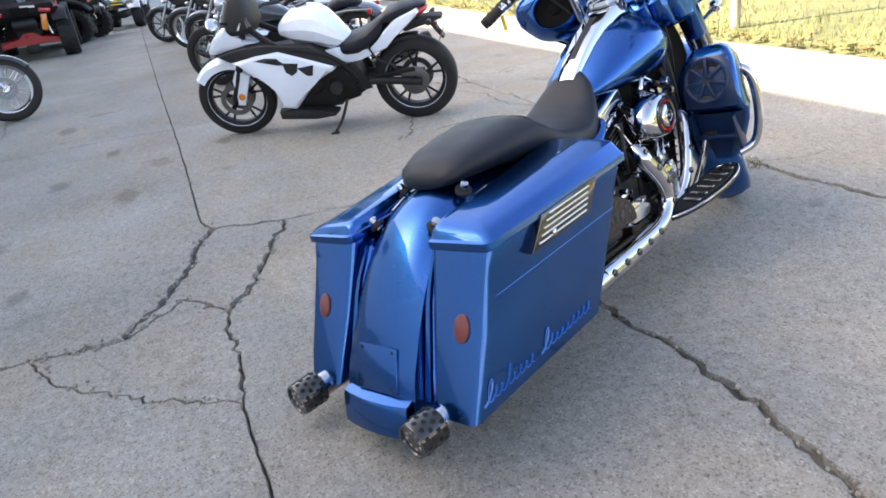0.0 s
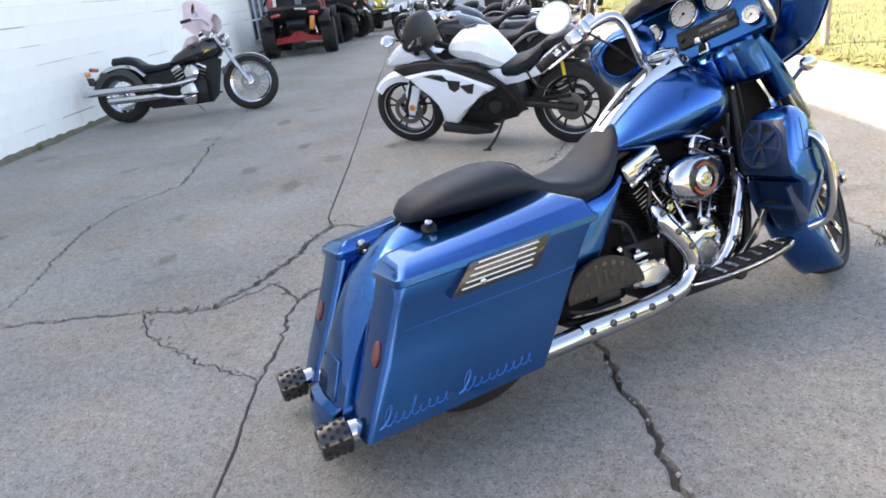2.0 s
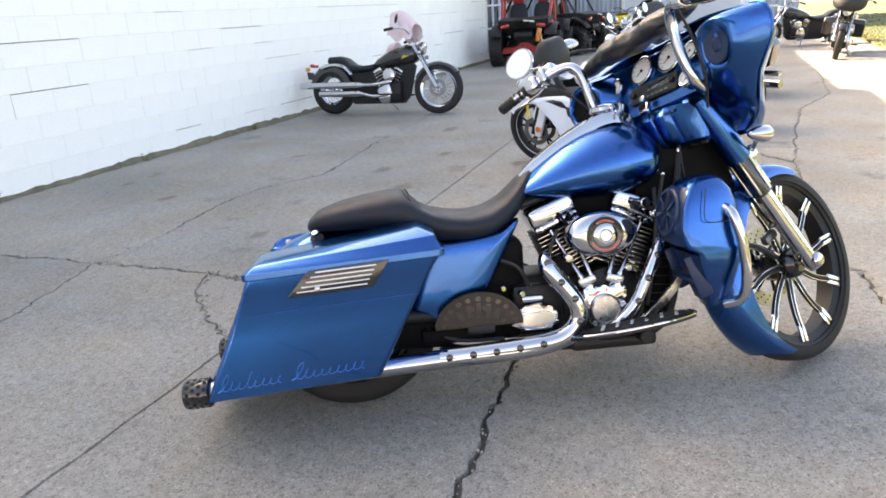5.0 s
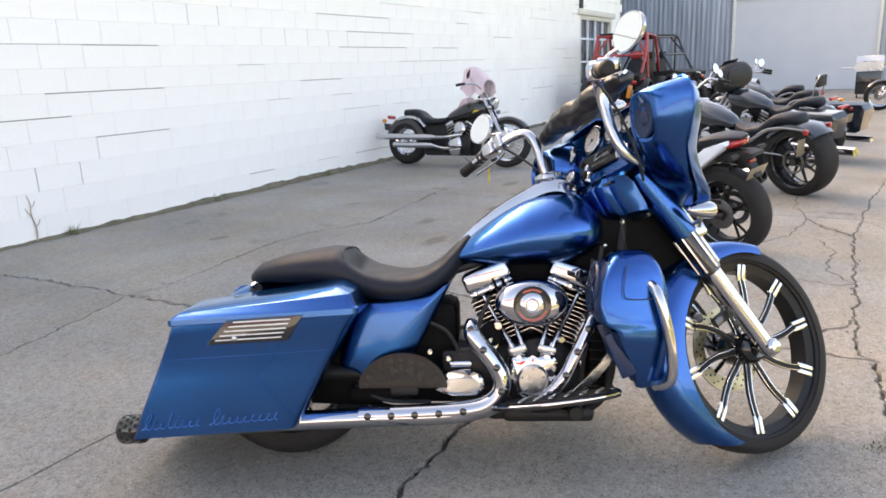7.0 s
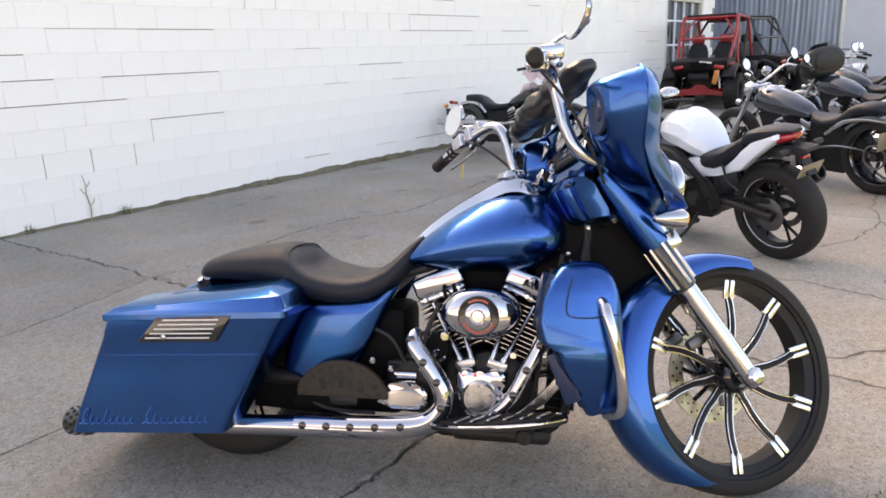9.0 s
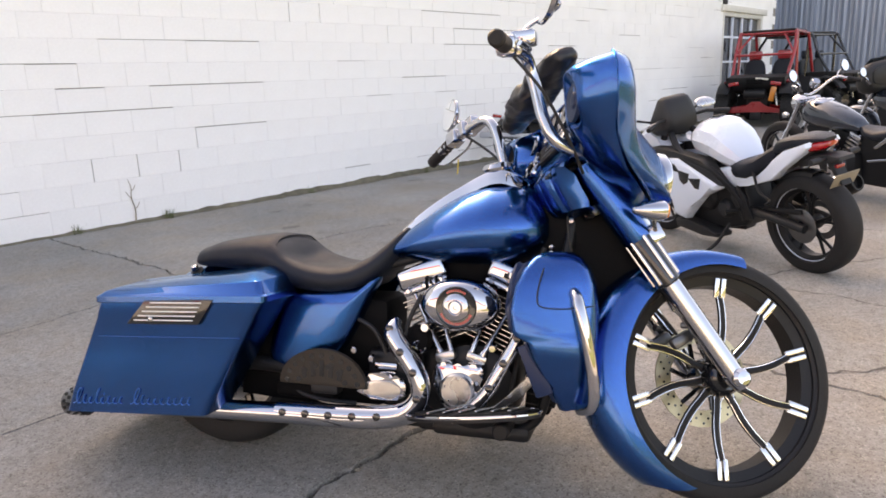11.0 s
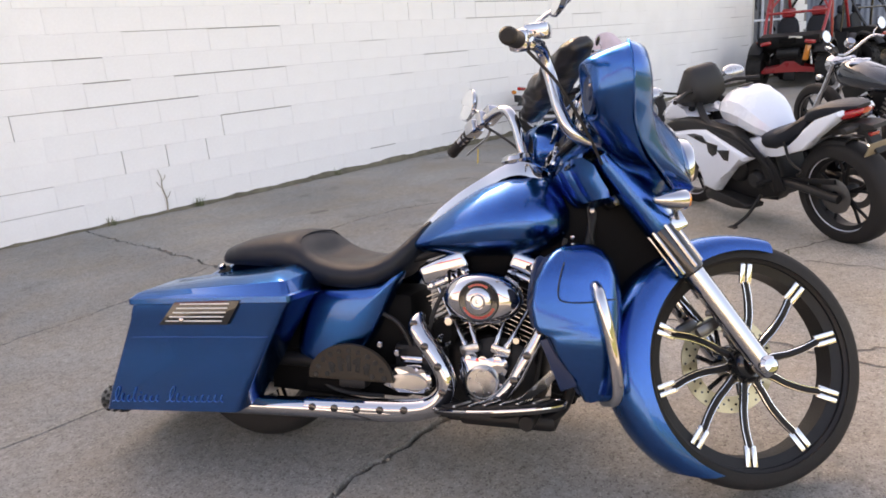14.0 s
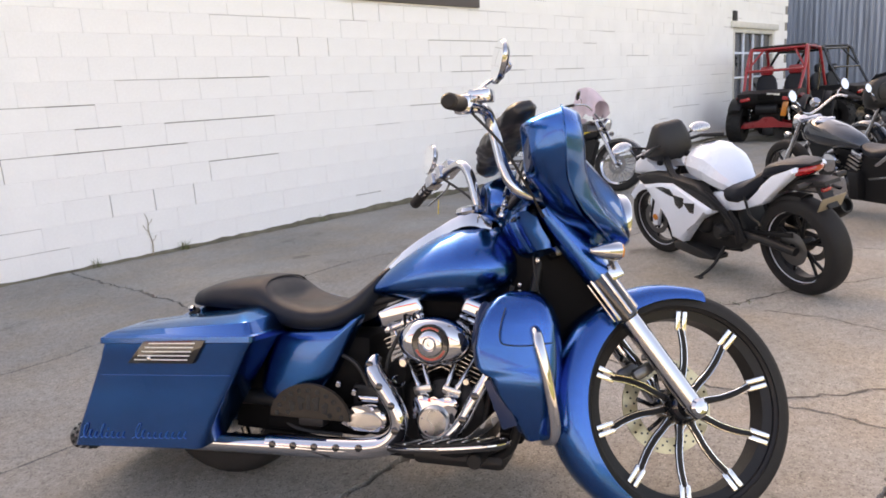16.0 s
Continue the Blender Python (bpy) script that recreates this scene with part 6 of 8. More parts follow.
part("ignition_switch", box((0.026, 0.040, 0.040), at(1.010, 0.010, 0.912) @ pose(0, 0, 0, 0, 20, 0), 0.010), CHROME, dash)
part("switch_cap", box((0.006, 0.024, 0.024), at(0.996, 0.010, 0.918) @ pose(0, 0, 0, 0, 20, 0), 0.004), SHADE, dash)
part("fork_lock", box((0.016, 0.022, 0.022), at(1.022, 0.026, 0.948) @ pose(0, 0, 0, 0, 16, 0), 0.005), CHROME, dash)
for y in (-0.06, -0.085):
    part("switch", box((0.008, 0.016, 0.010), at(1.024, y, 0.872), 0.002), BLACK, dash)
# black pouch lying along the top of the fairing
rings = []
rng = random.Random(21)
for k in range(49):
    y = 0.255 - 0.485 * k / 48
    s_ = math.sin(math.pi * (k + 1.2) / 50.4) ** 0.35
    lift = 0.014 * min(1.0, max(0.0, (-0.02 - y) / 0.18))
    ring = []
    for j in range(28):
        a = 2 * math.pi * j / 28
        fold = noise.noise((1.6 * math.cos(a), 1.6 * math.sin(a), k * 0.13)) * 0.20 + noise.noise((3.4 * math.cos(a), 3.4 * math.sin(a) + 5, k * 0.42)) * 0.13
        lump = 1 + fold + 0.05 * math.sin(k * 0.6)
        ring.append(Vector((1.015 + lift * 0.6 + 0.070 * s_ * lump * math.cos(a), y, 1.146 + lift - 0.035 * max(0, (y - 0.1) / 0.17) ** 2 + 0.044 * s_ * lump * math.sin(a + 0.35))))
    rings.append(ring)
pouch_bm = loft(rings)
bmesh.ops.smooth_vert(pouch_bm, verts=pouch_bm.verts[:], factor=0.2, use_axis_x=True, use_axis_y=True, use_axis_z=True)
part("windshield_pouch", pouch_bm, POUCH, bike, "lumpy black vinyl pouch along the fairing top", m=STEER, sharp=70)

# handlebar, grips, levers, mirrors
bar = bmesh.new()
for sgn in (-1, 1):
    tube(spline([(1.15, sgn * 0.03, 0.905), (1.14, sgn * 0.12, 0.908), (1.098, sgn * 0.167, 0.912), (1.035, sgn * 0.200, 0.912), (0.994, sgn * 0.210, 0.935), (0.968, sgn * 0.208, 0.990), (0.950, sgn * 0.208, 1.062), (0.933, sgn * 0.215, 1.110), (0.915, sgn * 0.238, 1.133), (0.885, sgn * 0.278, 1.130), (0.845, sgn * 0.335, 1.108), (0.80, sgn * 0.42, 1.075)], 6), 0.0165, 16, bm=bar)
handlebar = part("handlebar", bar, CHROME, bike, "chrome high-rise handlebar", m=STEER)
for sgn in (-1, 1):
    g0, g1 = Vector((0.828, sgn * 0.365, 1.098)), Vector((0.780, sgn * 0.478, 1.056))
    d = (g1 - g0).normalized()
    grip = tube([g0, g0 + d * 0.004] + [g0.lerp(g1, (k + 0.5) / 12) for k in range(12)] + [g1], [0.017, 0.020] + [0.0205 if k % 2 else 0.0175 for k in range(12)] + [0.017], 16)
    part("grip", grip, RUBBER, handlebar, "black ribbed rubber grip")
    part("grip_end", cylinder_between(g1, g1 + d * 0.010, 0.019, 16, None, 0.004), RUBBER, handlebar)
    sw = box((0.05, 0.055, 0.05), Matrix.Translation(g0 - d * 0.018) @ d.to_track_quat("Y", "Z").to_matrix().to_4x4(), 0.012)
    box((0.045, 0.032, 0.055), Matrix.Translation(g0 - d * 0.06 + Vector((0.01, 0, 0.008))) @ d.to_track_quat("Y", "Z").to_matrix().to_4x4(), 0.010, bm=sw)
    part("switch_housing", sw, CHROME, handlebar)
    res = box((0.06, 0.075, 0.035), Matrix.Translation(g0 - d * 0.05 + Vector((0.04, 0, 0.028))) @ d.to_track_quat("Y", "Z").to_matrix().to_4x4(), 0.008)
    part("reservoir", res, CHROME, handlebar)
    lever = tube(spline([g0 - d * 0.02 + Vector((0.055, 0, -0.005)), g0 + d * 0.03 + Vector((0.062, 0, -0.008)), g1 + Vector((0.052, 0, -0.006))], 5), 0.007, 10, flat=0.6)
    part("lever", lever, CHROME, handlebar)
    m0 = g0 - d * 0.03 + Vector((0.03, 0, 0.03))
    mc = Vector((0.817, 0.400, 1.198)) if sgn > 0 else Vector((0.913, -0.410, 1.205))
    mirror = part("mirror", tube(spline([m0, m0 + Vector((0.025, 0, 0.03)), mc + Vector((0.03, 0, -0.02)), mc + Vector((0.014, 0, 0))], 5), 0.005, 10), CHROME, bike, "teardrop chrome mirror on a stalk", m=STEER)
    mm = facing(mc, (-0.978, -0.208, 0.05) if sgn > 0 else (-1.0, -0.06, 0.03))
    shape = [(0.066 * math.cos(a) * sgn * (1 + 0.12 * math.cos(a)), 0.053 * math.sin(a) * (1 + 0.22 * math.cos(a))) for a in (2 * math.pi * k / 28 for k in range(28))]
    shell = loft([[mm @ Vector((x * f, y * f, h)) for x, y in shape] for f, h in ((1, 0), (1, -0.008), (0.8, -0.018), (0.4, -0.022))])
    part("mirror_shell", shell, CHROME, mirror)
    part("mirror_glass", plate([(x * 0.93, y * 0.93) for x, y in shape], 0.001, mm @ at(0, 0, 0.0006)), MIRROR, mirror)
    cable = tube(spline([g0 - d * 0.07 + Vector((0.01, 0, -0.02)), Vector((0.95, sgn * 0.27, 1.03)), Vector((1.03, sgn * 0.225, 0.93)), Vector((1.09, sgn * 0.165, 0.86))], 6), 0.0042, 8)
    part("cable", cable, PLASTIC, handlebar)
part("key_tag", box((0.003, 0.012, 0.050), at(0.862, 0.440, 1.035) @ pose(0, 0, 0, 8, 0, 0), 0.001), YELLOW, handlebar, "small hanging yellow tag")

# ---- other machines in the yard ----
def place(x, y, heading, lean=0.0, z=0.0):
    return at(x, y, z) @ pose(0, 0, 0, 0, 0, heading) @ pose(0, 0, 0, -lean, 0, 0)


def side_solid(outline, y0, y1, bevel=0.012, smooth=0, m=Matrix(), taper=0.0):
    """A side outline of (x, z) made solid between y0 and y1, narrower at its outer face by taper."""
    pts = [(p.x, p.y) for p in spline(outline, smooth, True)] if smooth else outline
    cx = sum(p[0] for p in pts) / len(pts)
    cz = sum(p[1] for p in pts) / len(pts)
    rings = []
    for y, s in ((y0, 1.0), (y0 + (y1 - y0) * 0.7, 1.0 - taper * 0.35), (y1, 1.0 - taper)):
        rings.append([m @ Vector((cx + (x - cx) * s, y, cz + (z - cz) * s)) for x, z in pts])
    bm = loft(rings)
    if bevel:
        caps = [f for f in bm.faces if len(f.verts) == len(pts)]
        edges = list({e for f in caps[-1:] for e in f.edges})
        bmesh.ops.bevel(bm, geom=edges, offset=bevel, segments=2, profile=0.5, affect="EDGES")
    return bm


def hoop(center, r, a0, a1, half, drop, n=16, thick=0.005):
    """A mudguard: an arc of a hoop over a wheel."""
    rows = []
    for k in range(n + 1):
        a = radians(a0 + (a1 - a0) * k / n)
        rows.append([Vector((center[0] + (r - d) * math.cos(a), y, center[2] + (r - d) * math.sin(a))) for y, d in ((-half, drop), (-half * 0.92, drop * 0.35), (-half * 0.5, 0.004), (0, 0), (half * 0.5, 0.004), (half * 0.92, drop * 0.35), (half, drop))])
    return sheet(rows, thick)


def wheel(parent, name, c, r, rim, half, style, rim_mat, tyre_label="", turn=None):
    m = axis(c, (0, 1, 0))
    c = Vector(c)
    w = part(name, lathe([(rim - 0.005, -half * 0.6), (rim + 0.004, -half * 0.58), (rim - 0.012, -half * 0.4), (rim - 0.02, 0), (rim - 0.012, half * 0.4), (rim + 0.004, half * 0.58), (rim - 0.005, half * 0.6), (rim - 0.03, half * 0.3), (rim - 0.032, -half * 0.3), (rim - 0.005, -half * 0.6)], m, 48, caps=False), rim_mat, parent, m=turn)
    part("tyre", tyre(r, rim, half, m, 48), RUBBER, w)
    part("hub", lathe([(0.0, -half * 0.9), (0.035, -half * 0.9), (0.045, -half * 0.5), (0.045, half * 0.5), (0.035, half * 0.9), (0, half * 0.9)], m, 20), rim_mat if style != "wire" else CHROME, w)
    if style == "wire":
        for k in range(40):
            a = 2 * math.pi * k / 40
            b = a + (0.5 if k % 2 else -0.5)
            s = 1 if k % 4 < 2 else -1
            sp = tube([m @ Vector((0.042 * math.cos(b), 0.042 * math.sin(b), s * half * 0.7)), m @ Vector(((rim - 0.02) * math.cos(a), (rim - 0.02) * math.sin(a), 0))], 0.0022, 5)
            part("wire_spoke", sp, CHROME, w)
    elif style == "star":
        for k in range(5):
            a = 2 * math.pi * k / 5 + 0.3
            for d in (-0.19, 0.19):
                sp = tube([m @ Vector((0.035 * math.cos(a), 0.035 * math.sin(a), 0)), m @ Vector((rim * 0.5 * math.cos(a + d * 0.5), rim * 0.5 * math.sin(a + d * 0.5), 0)), m @ Vector(((rim - 0.015) * math.cos(a + d), (rim - 0.015) * math.sin(a + d), 0))], [0.012, 0.009, 0.009], 8)
                part("spoke", sp, rim_mat, w)
    else:
        for k in range(9):
            a = 2 * math.pi * k / 9
            part("spoke", tube([m @ Vector((0.035 * math.cos(a), 0.035 * math.sin(a), 0)), m @ Vector(((rim - 0.015) * math.cos(a + 0.12), (rim - 0.015) * math.sin(a + 0.12), 0))], [0.016, 0.012], 8), rim_mat, w)
    return w


# white sports motorcycle
def sports_motorcycle():
    sb = thing("sports_motorcycle", place(3.36, -0.47, 62.5, 9), "white sports motorcycle with black vents on its side stand", "motorcycle")
    steer = Matrix.Translation((1.24, 0, 0.6)) @ Matrix.Rotation(radians(6), 4, Vector((-0.42, 0, 0.9))) @ Matrix.Translation((-1.24, 0, -0.6))
    for name, c, r, half in (("front_wheel", (1.365, 0, 0.286), 0.288, 0.055), ("rear_wheel", (0.005, 0, 0.295), 0.300, 0.074)):
        w = wheel(sb, name, c, r, 0.222, half, "star", CASE, turn=steer if name == "front_wheel" else None)
        stripe = bmesh.new()
        mm = axis(c, (0, 1, 0))
        for s in (-1, 1):
            tube([mm @ Vector((0.219 * math.cos(2 * math.pi * k / 48), 0.219 * math.sin(2 * math.pi * k / 48), s * half * 0.64)) for k in range(49)], 0.0038, 6, bm=stripe)
        part("rim_stripe", stripe, WHITEP, w, "thin white rim stripe")
        for s in ((-1, 1) if name == "front_wheel" else (-1,)):
            part("brake_rotor", lathe([(0.08, s * half), (0.118, s * half), (0.118, s * half + 0.004), (0.08, s * half + 0.004), (0.08, s * half)], mm, 32, caps=False), GUNMETAL, w)
        if name == "rear_wheel":
            part("sprocket", lathe([(0.03, half), (0.098, half), (0.103, half + 0.003), (0.098, half + 0.006), (0.03, half + 0.006)], mm, 40, caps=False), GUNMETAL, w)
    for s in (-1, 1):
        part("fork_leg", tube([(1.365, s * 0.09, 0.285), (1.29, s * 0.09, 0.46), (1.15, s * 0.09, 0.80)], [0.024, 0.027, 0.022], 12), CASE, sb, m=steer)
        part("fork_guard", side_solid([(1.195, 0.47), (1.29, 0.525), (1.335, 0.45), (1.325, 0.36), (1.345, 0.265), (1.295, 0.255), (1.255, 0.35)], s * 0.085, s * 0.112, 0.006), WHITEP, sb, m=steer)
        part("front_reflector", lathe([(0.0, 0), (0.025, 0), (0.025, 0.006), (0, 0.008)], axis((1.30, s * 0.113, 0.325), (0, s, 0)), 14), AMBER, sb, m=steer)
    part("front_fender", hoop((1.365, 0, 0.286), 0.318, 38, 140, 0.078, 0.075), WHITEP, sb, m=steer)
    # engine, frame and belly
    body = side_solid([(0.36, 0.30), (0.42, 0.22), (0.62, 0.17), (0.97, 0.19), (1.0, 0.30), (1.02, 0.45), (0.98, 0.58), (0.6, 0.62), (0.42, 0.52)], -0.10, 0.10, 0.03)
    part("engine", body, CASE, sb, "black engine")
    for s in (-1, 1):
        part("frame_rail", tube(spline([(1.12, s * 0.07, 0.80), (0.9, s * 0.16, 0.66), (0.6, s * 0.17, 0.58), (0.42, s * 0.14, 0.42), (0.38, s * 0.13, 0.28)], 5), 0.028, 10, flat=0.8), CASE, sb)
        part("swingarm", tube(spline([(0.40, s * 0.11, 0.34), (0.2, s * 0.115, 0.33), (0.0, s * 0.11, 0.298), (-0.05, s * 0.11, 0.294)], 4), 0.021, 10, flat=1.3), CASE, sb)
        part("engine_cover", lathe([(0.0, 0.035), (0.06, 0.033), (0.085, 0.015), (0.09, 0)], axis((0.74, s * 0.10, 0.37), (0, s, 0)), 24), CASE, sb)
        part("engine_cover", lathe([(0.0, 0.04), (0.045, 0.038), (0.06, 0.02), (0.065, 0)], axis((0.57, s * 0.10, 0.32), (0, s, 0)), 20), PLASTIC, sb)
        part("coolant_hose", tube(spline([(0.95, s * 0.09, 0.55), (0.84, s * 0.13, 0.50), (0.70, s * 0.13, 0.53), (0.60, s * 0.11, 0.48)], 5), 0.014, 8), PLASTIC, sb)
        part("footrest", tube([(0.40, s * 0.15, 0.35), (0.41, s * 0.26, 0.36)], 0.012, 8), CASE, sb)
        part("heel_plate", side_solid([(0.30, 0.30), (0.40, 0.28), (0.48, 0.42), (0.42, 0.50), (0.36, 0.44)], s * 0.14, s * 0.15, 0.004), CASE, sb)
        part("passenger_hanger", tube(spline([(0.30, s * 0.13, 0.62), (0.22, s * 0.17, 0.50), (0.12, s * 0.19, 0.46), (0.10, s * 0.24, 0.45)], 4), 0.008, 8), CASE, sb)
        # white side panel with three black vents
        panel = part("side_panel", side_solid([(1.262, 0.604), (1.08, 0.634), (0.904, 0.648), (0.72, 0.578), (0.522, 0.500), (0.536, 0.468), (0.68, 0.402), (0.78, 0.308), (0.872, 0.212), (0.982, 0.230), (0.978, 0.375), (1.05, 0.462), (1.145, 0.542)], s * 0.14, s * 0.215, 0.02, taper=0.10), WHITEP, sb, "white fairing side panel")
        for o in ([(1.085, 0.600), (1.00, 0.613), (0.918, 0.603), (0.862, 0.548), (0.925, 0.556)], [(0.885, 0.566), (0.775, 0.552), (0.795, 0.492), (0.838, 0.470), (0.876, 0.498)], [(0.790, 0.520), (0.668, 0.530), (0.690, 0.455), (0.730, 0.458)]):
            part("vent", side_solid(o, s * 0.205, s * 0.2185, 0.003), BLACK, panel)
        part("belly_pan", side_solid([(1.035, 0.190), (0.95, 0.205), (0.87, 0.205), (0.72, 0.180), (0.585, 0.150), (0.60, 0.122), (0.75, 0.108), (1.03, 0.138)], s * 0.06, s * 0.17, 0.012, taper=0.08), PLASTIC, sb, "black belly pan")
        part("black_band", side_solid([(1.36, 0.650), (1.22, 0.690), (1.02, 0.702), (0.825, 0.668), (0.665, 0.655), (0.598, 0.600), (0.478, 0.490), (0.525, 0.488), (0.72, 0.565), (0.904, 0.632), (1.08, 0.620), (1.27, 0.598)], s * 0.12, s * 0.192, 0.01, taper=0.04), PLASTIC, sb)
        part("upper_cowl", side_solid([(1.430, 0.655), (1.425, 0.700), (1.365, 0.765), (1.29, 0.825), (1.235, 0.850), (1.230, 0.760), (1.13, 0.720), (1.03, 0.702), (1.20, 0.682), (1.34, 0.650)], s * 0.04, s * 0.165, 0.03, taper=0.16), WHITEP, sb, "white nose cowl")
        part("headlight", side_solid([(1.432, 0.690), (1.400, 0.735), (1.33, 0.760), (1.36, 0.705)], s * 0.055, s * 0.155, 0.006, taper=0.1), GLASSY, sb)
        stalk = part("mirror", tube([(1.22, s * 0.12, 0.85), (1.235, s * 0.28, 0.90)], 0.008, 8), CASE, sb)
        part("mirror_head", tube(spline([(1.235, s * 0.26, 0.905), (1.235, s * 0.34, 0.91), (1.225, s * 0.42, 0.895)], 4), [0.018, 0.034, 0.042, 0.046, 0.046, 0.044, 0.038, 0.03, 0.012], 12, flat=0.45), SILVER, stalk)
        part("handlebar", tube([(1.10, s * 0.09, 0.87), (1.06, s * 0.20, 0.88), (0.99, s * 0.34, 0.855)], [0.012, 0.012, 0.016], 10), CASE, sb)
        part("lever", tube([(1.10, s * 0.20, 0.87), (1.08, s * 0.33, 0.85)], 0.006, 8), STEEL, sb)
        part("turn_signal", tube([(-0.15, s * 0.05, 0.700), (-0.155, s * 0.10, 0.702), (-0.155, s * 0.105, 0.702), (-0.16, s * 0.17, 0.705)], [0.008, 0.009, 0.020, 0.017], 10), PLASTIC, sb)
    part("nose", loft([oval(1.20, 0.10, 0.67, 0.84, 16), oval(1.30, 0.085, 0.66, 0.82, 16), oval(1.38, 0.06, 0.655, 0.75, 16), oval(1.435, 0.02, 0.66, 0.70, 16)]), WHITEP, sb)
    screen = [[Vector((x, y * w, z - 0.06 * y * y)) for y in (-1, -0.6, 0, 0.6, 1)] for x, z, w in ((1.33, 0.80, 0.10), (1.26, 0.89, 0.13), (1.19, 0.985, 0.12), (1.16, 1.02, 0.09))]
    part("windscreen", sheet(screen, 0.004), DARKGLASS, sb, "smoked windscreen")
    cover = loft([[Vector((cx + hx * math.copysign(abs(math.cos(a)) ** 0.6, math.cos(a)), hy * math.copysign(abs(math.sin(a)) ** 0.6, math.sin(a)), z + 0.03 * math.cos(a) * tilt)) for a in (2 * math.pi * k / 20 for k in range(20))] for z, cx, hx, hy, tilt in ((0.76, 1.20, 0.12, 0.11, 0), (0.80, 1.18, 0.135, 0.155, -1), (0.88, 1.165, 0.115, 0.150, -1), (0.95, 1.155, 0.085, 0.130, -0.6), (1.005, 1.150, 0.055, 0.112, 0), (1.022, 1.150, 0.030, 0.090, 0))])
    part("cockpit_cover", cover, PLASTIC, sb, "black cover over the clocks")
    tk = [(0.415, 0.08, 0.59, 0.655), (0.445, 0.11, 0.58, 0.695), (0.50, 0.145, 0.575, 0.775), (0.56, 0.165, 0.58, 0.845), (0.62, 0.172, 0.60, 0.885), (0.70, 0.168, 0.62, 0.898), (0.80, 0.145, 0.65, 0.872), (0.86, 0.11, 0.68, 0.830), (0.905, 0.06, 0.70, 0.785)]
    part("fuel_tank", loft([oval(x, h, a, b, 12, 2.2) for x, h, a, b in tk]), WHITEP, sb, "white angular fuel tank", sharp=24)
    part("fuel_cap", lathe([(0.0, 0), (0.045, 0), (0.045, 0.006), (0, 0.007)], axis((0.72, 0, 0.893), (0.15, 0, 1)), 20), CASE, sb)
    tail = [(0.56, 0.085, 0.50, 0.60), (0.44, 0.095, 0.50, 0.60), (0.30, 0.09, 0.53, 0.63), (0.14, 0.085, 0.60, 0.70), (0.0, 0.08, 0.67, 0.76), (-0.10, 0.06, 0.735, 0.79)]
    part("seat_frame", loft([oval(x, h, a, b, 14, 3.2) for x, h, a, b in tail]), PLASTIC, sb, "black frame under the seats", sharp=40)
    for s in (-1, 1):
        part("tail", side_solid([(0.60, 0.588), (0.488, 0.607), (0.42, 0.575), (0.34, 0.552), (0.265, 0.562), (0.205, 0.622), (0.150, 0.682), (0.063, 0.745), (-0.085, 0.795), (-0.10, 0.772), (-0.073, 0.742), (0.084, 0.627), (0.157, 0.557), (0.35, 0.499), (0.486, 0.474)], s * 0.07, s * 0.130, 0.010, taper=0.03), WHITEP, sb, "white upswept tail panel", sharp=40)
    part("tail_light", loft([oval(-0.04, 0.11, 0.735, 0.790, 16), oval(-0.085, 0.10, 0.730, 0.795, 16), oval(-0.125, 0.075, 0.745, 0.795, 16), oval(-0.150, 0.03, 0.762, 0.790, 16)]), REDLENS, sb, "red tail light")
    part("rider_seat", loft([oval(x, h, a, b, 18, 3) for x, h, a, b in ((0.545, 0.06, 0.555, 0.600), (0.505, 0.118, 0.535, 0.632), (0.44, 0.150, 0.528, 0.652), (0.36, 0.156, 0.532, 0.668), (0.28, 0.148, 0.560, 0.698), (0.20, 0.122, 0.625, 0.745), (0.165, 0.085, 0.67, 0.762))]), LEATHER, sb, "black rider seat")
    part("pillion_seat", loft([oval(x, h, a, b, 16, 3) for x, h, a, b in ((0.185, 0.085, 0.700, 0.752), (0.13, 0.120, 0.712, 0.798), (0.02, 0.112, 0.750, 0.822), (-0.09, 0.086, 0.782, 0.822), (-0.14, 0.045, 0.792, 0.810))]), LEATHER, sb, "black pillion seat")
    hugger = hoop((0, 0, 0.300), 0.318, 50, 100, 0.05, 0.03)
    part("rear_hugger", hugger, PLASTIC, sb)
    part("rear_fender", side_solid([(0.06, 0.665), (-0.06, 0.715), (-0.16, 0.722), (-0.235, 0.715), (-0.240, 0.695), (-0.16, 0.675), (-0.06, 0.655), (0.02, 0.635)], -0.055, 0.055, 0.006), PLASTIC, sb, "thin black tail bracket")
    part("plate_bracket", side_solid([(-0.13, 0.69), (-0.165, 0.69), (-0.240, 0.560), (-0.228, 0.552), (-0.185, 0.610)], -0.035, 0.035, 0.004), PLASTIC, sb)
    part("number_plate", box((0.006, 0.17, 0.085), at(-0.222, 0, 0.585) @ pose(0, 0, 0, 0, -28, 0), 0.002), TAN, sb, "small tan plate without marks")
    part("plate_light", box((0.022, 0.06, 0.020), at(-0.19, 0, 0.655), 0.005), REDLENS, sb)
    ex = lathe([(0.03, 0), (0.055, 0.05), (0.062, 0.12), (0.062, 0.38), (0.05, 0.42), (0.04, 0.42), (0.035, 0.39), (0, 0.39)], axis((0.28, -0.17, 0.36), (-0.93, -0.12, 0.33)), 24)
    part("muffler", ex, CASE, sb)
    part("muffler_shield", lathe([(0.065, 0.10), (0.068, 0.12), (0.068, 0.34), (0.065, 0.36)], axis((0.28, -0.17, 0.36), (-0.93, -0.12, 0.33)), 24, caps=False), CHROME, sb)
    part("chain", box((0.42, 0.018, 0.03), at(0.2, 0.085, 0.36) @ pose(0, 0, 0, 0, 6, 0), 0.004), CASE, sb)
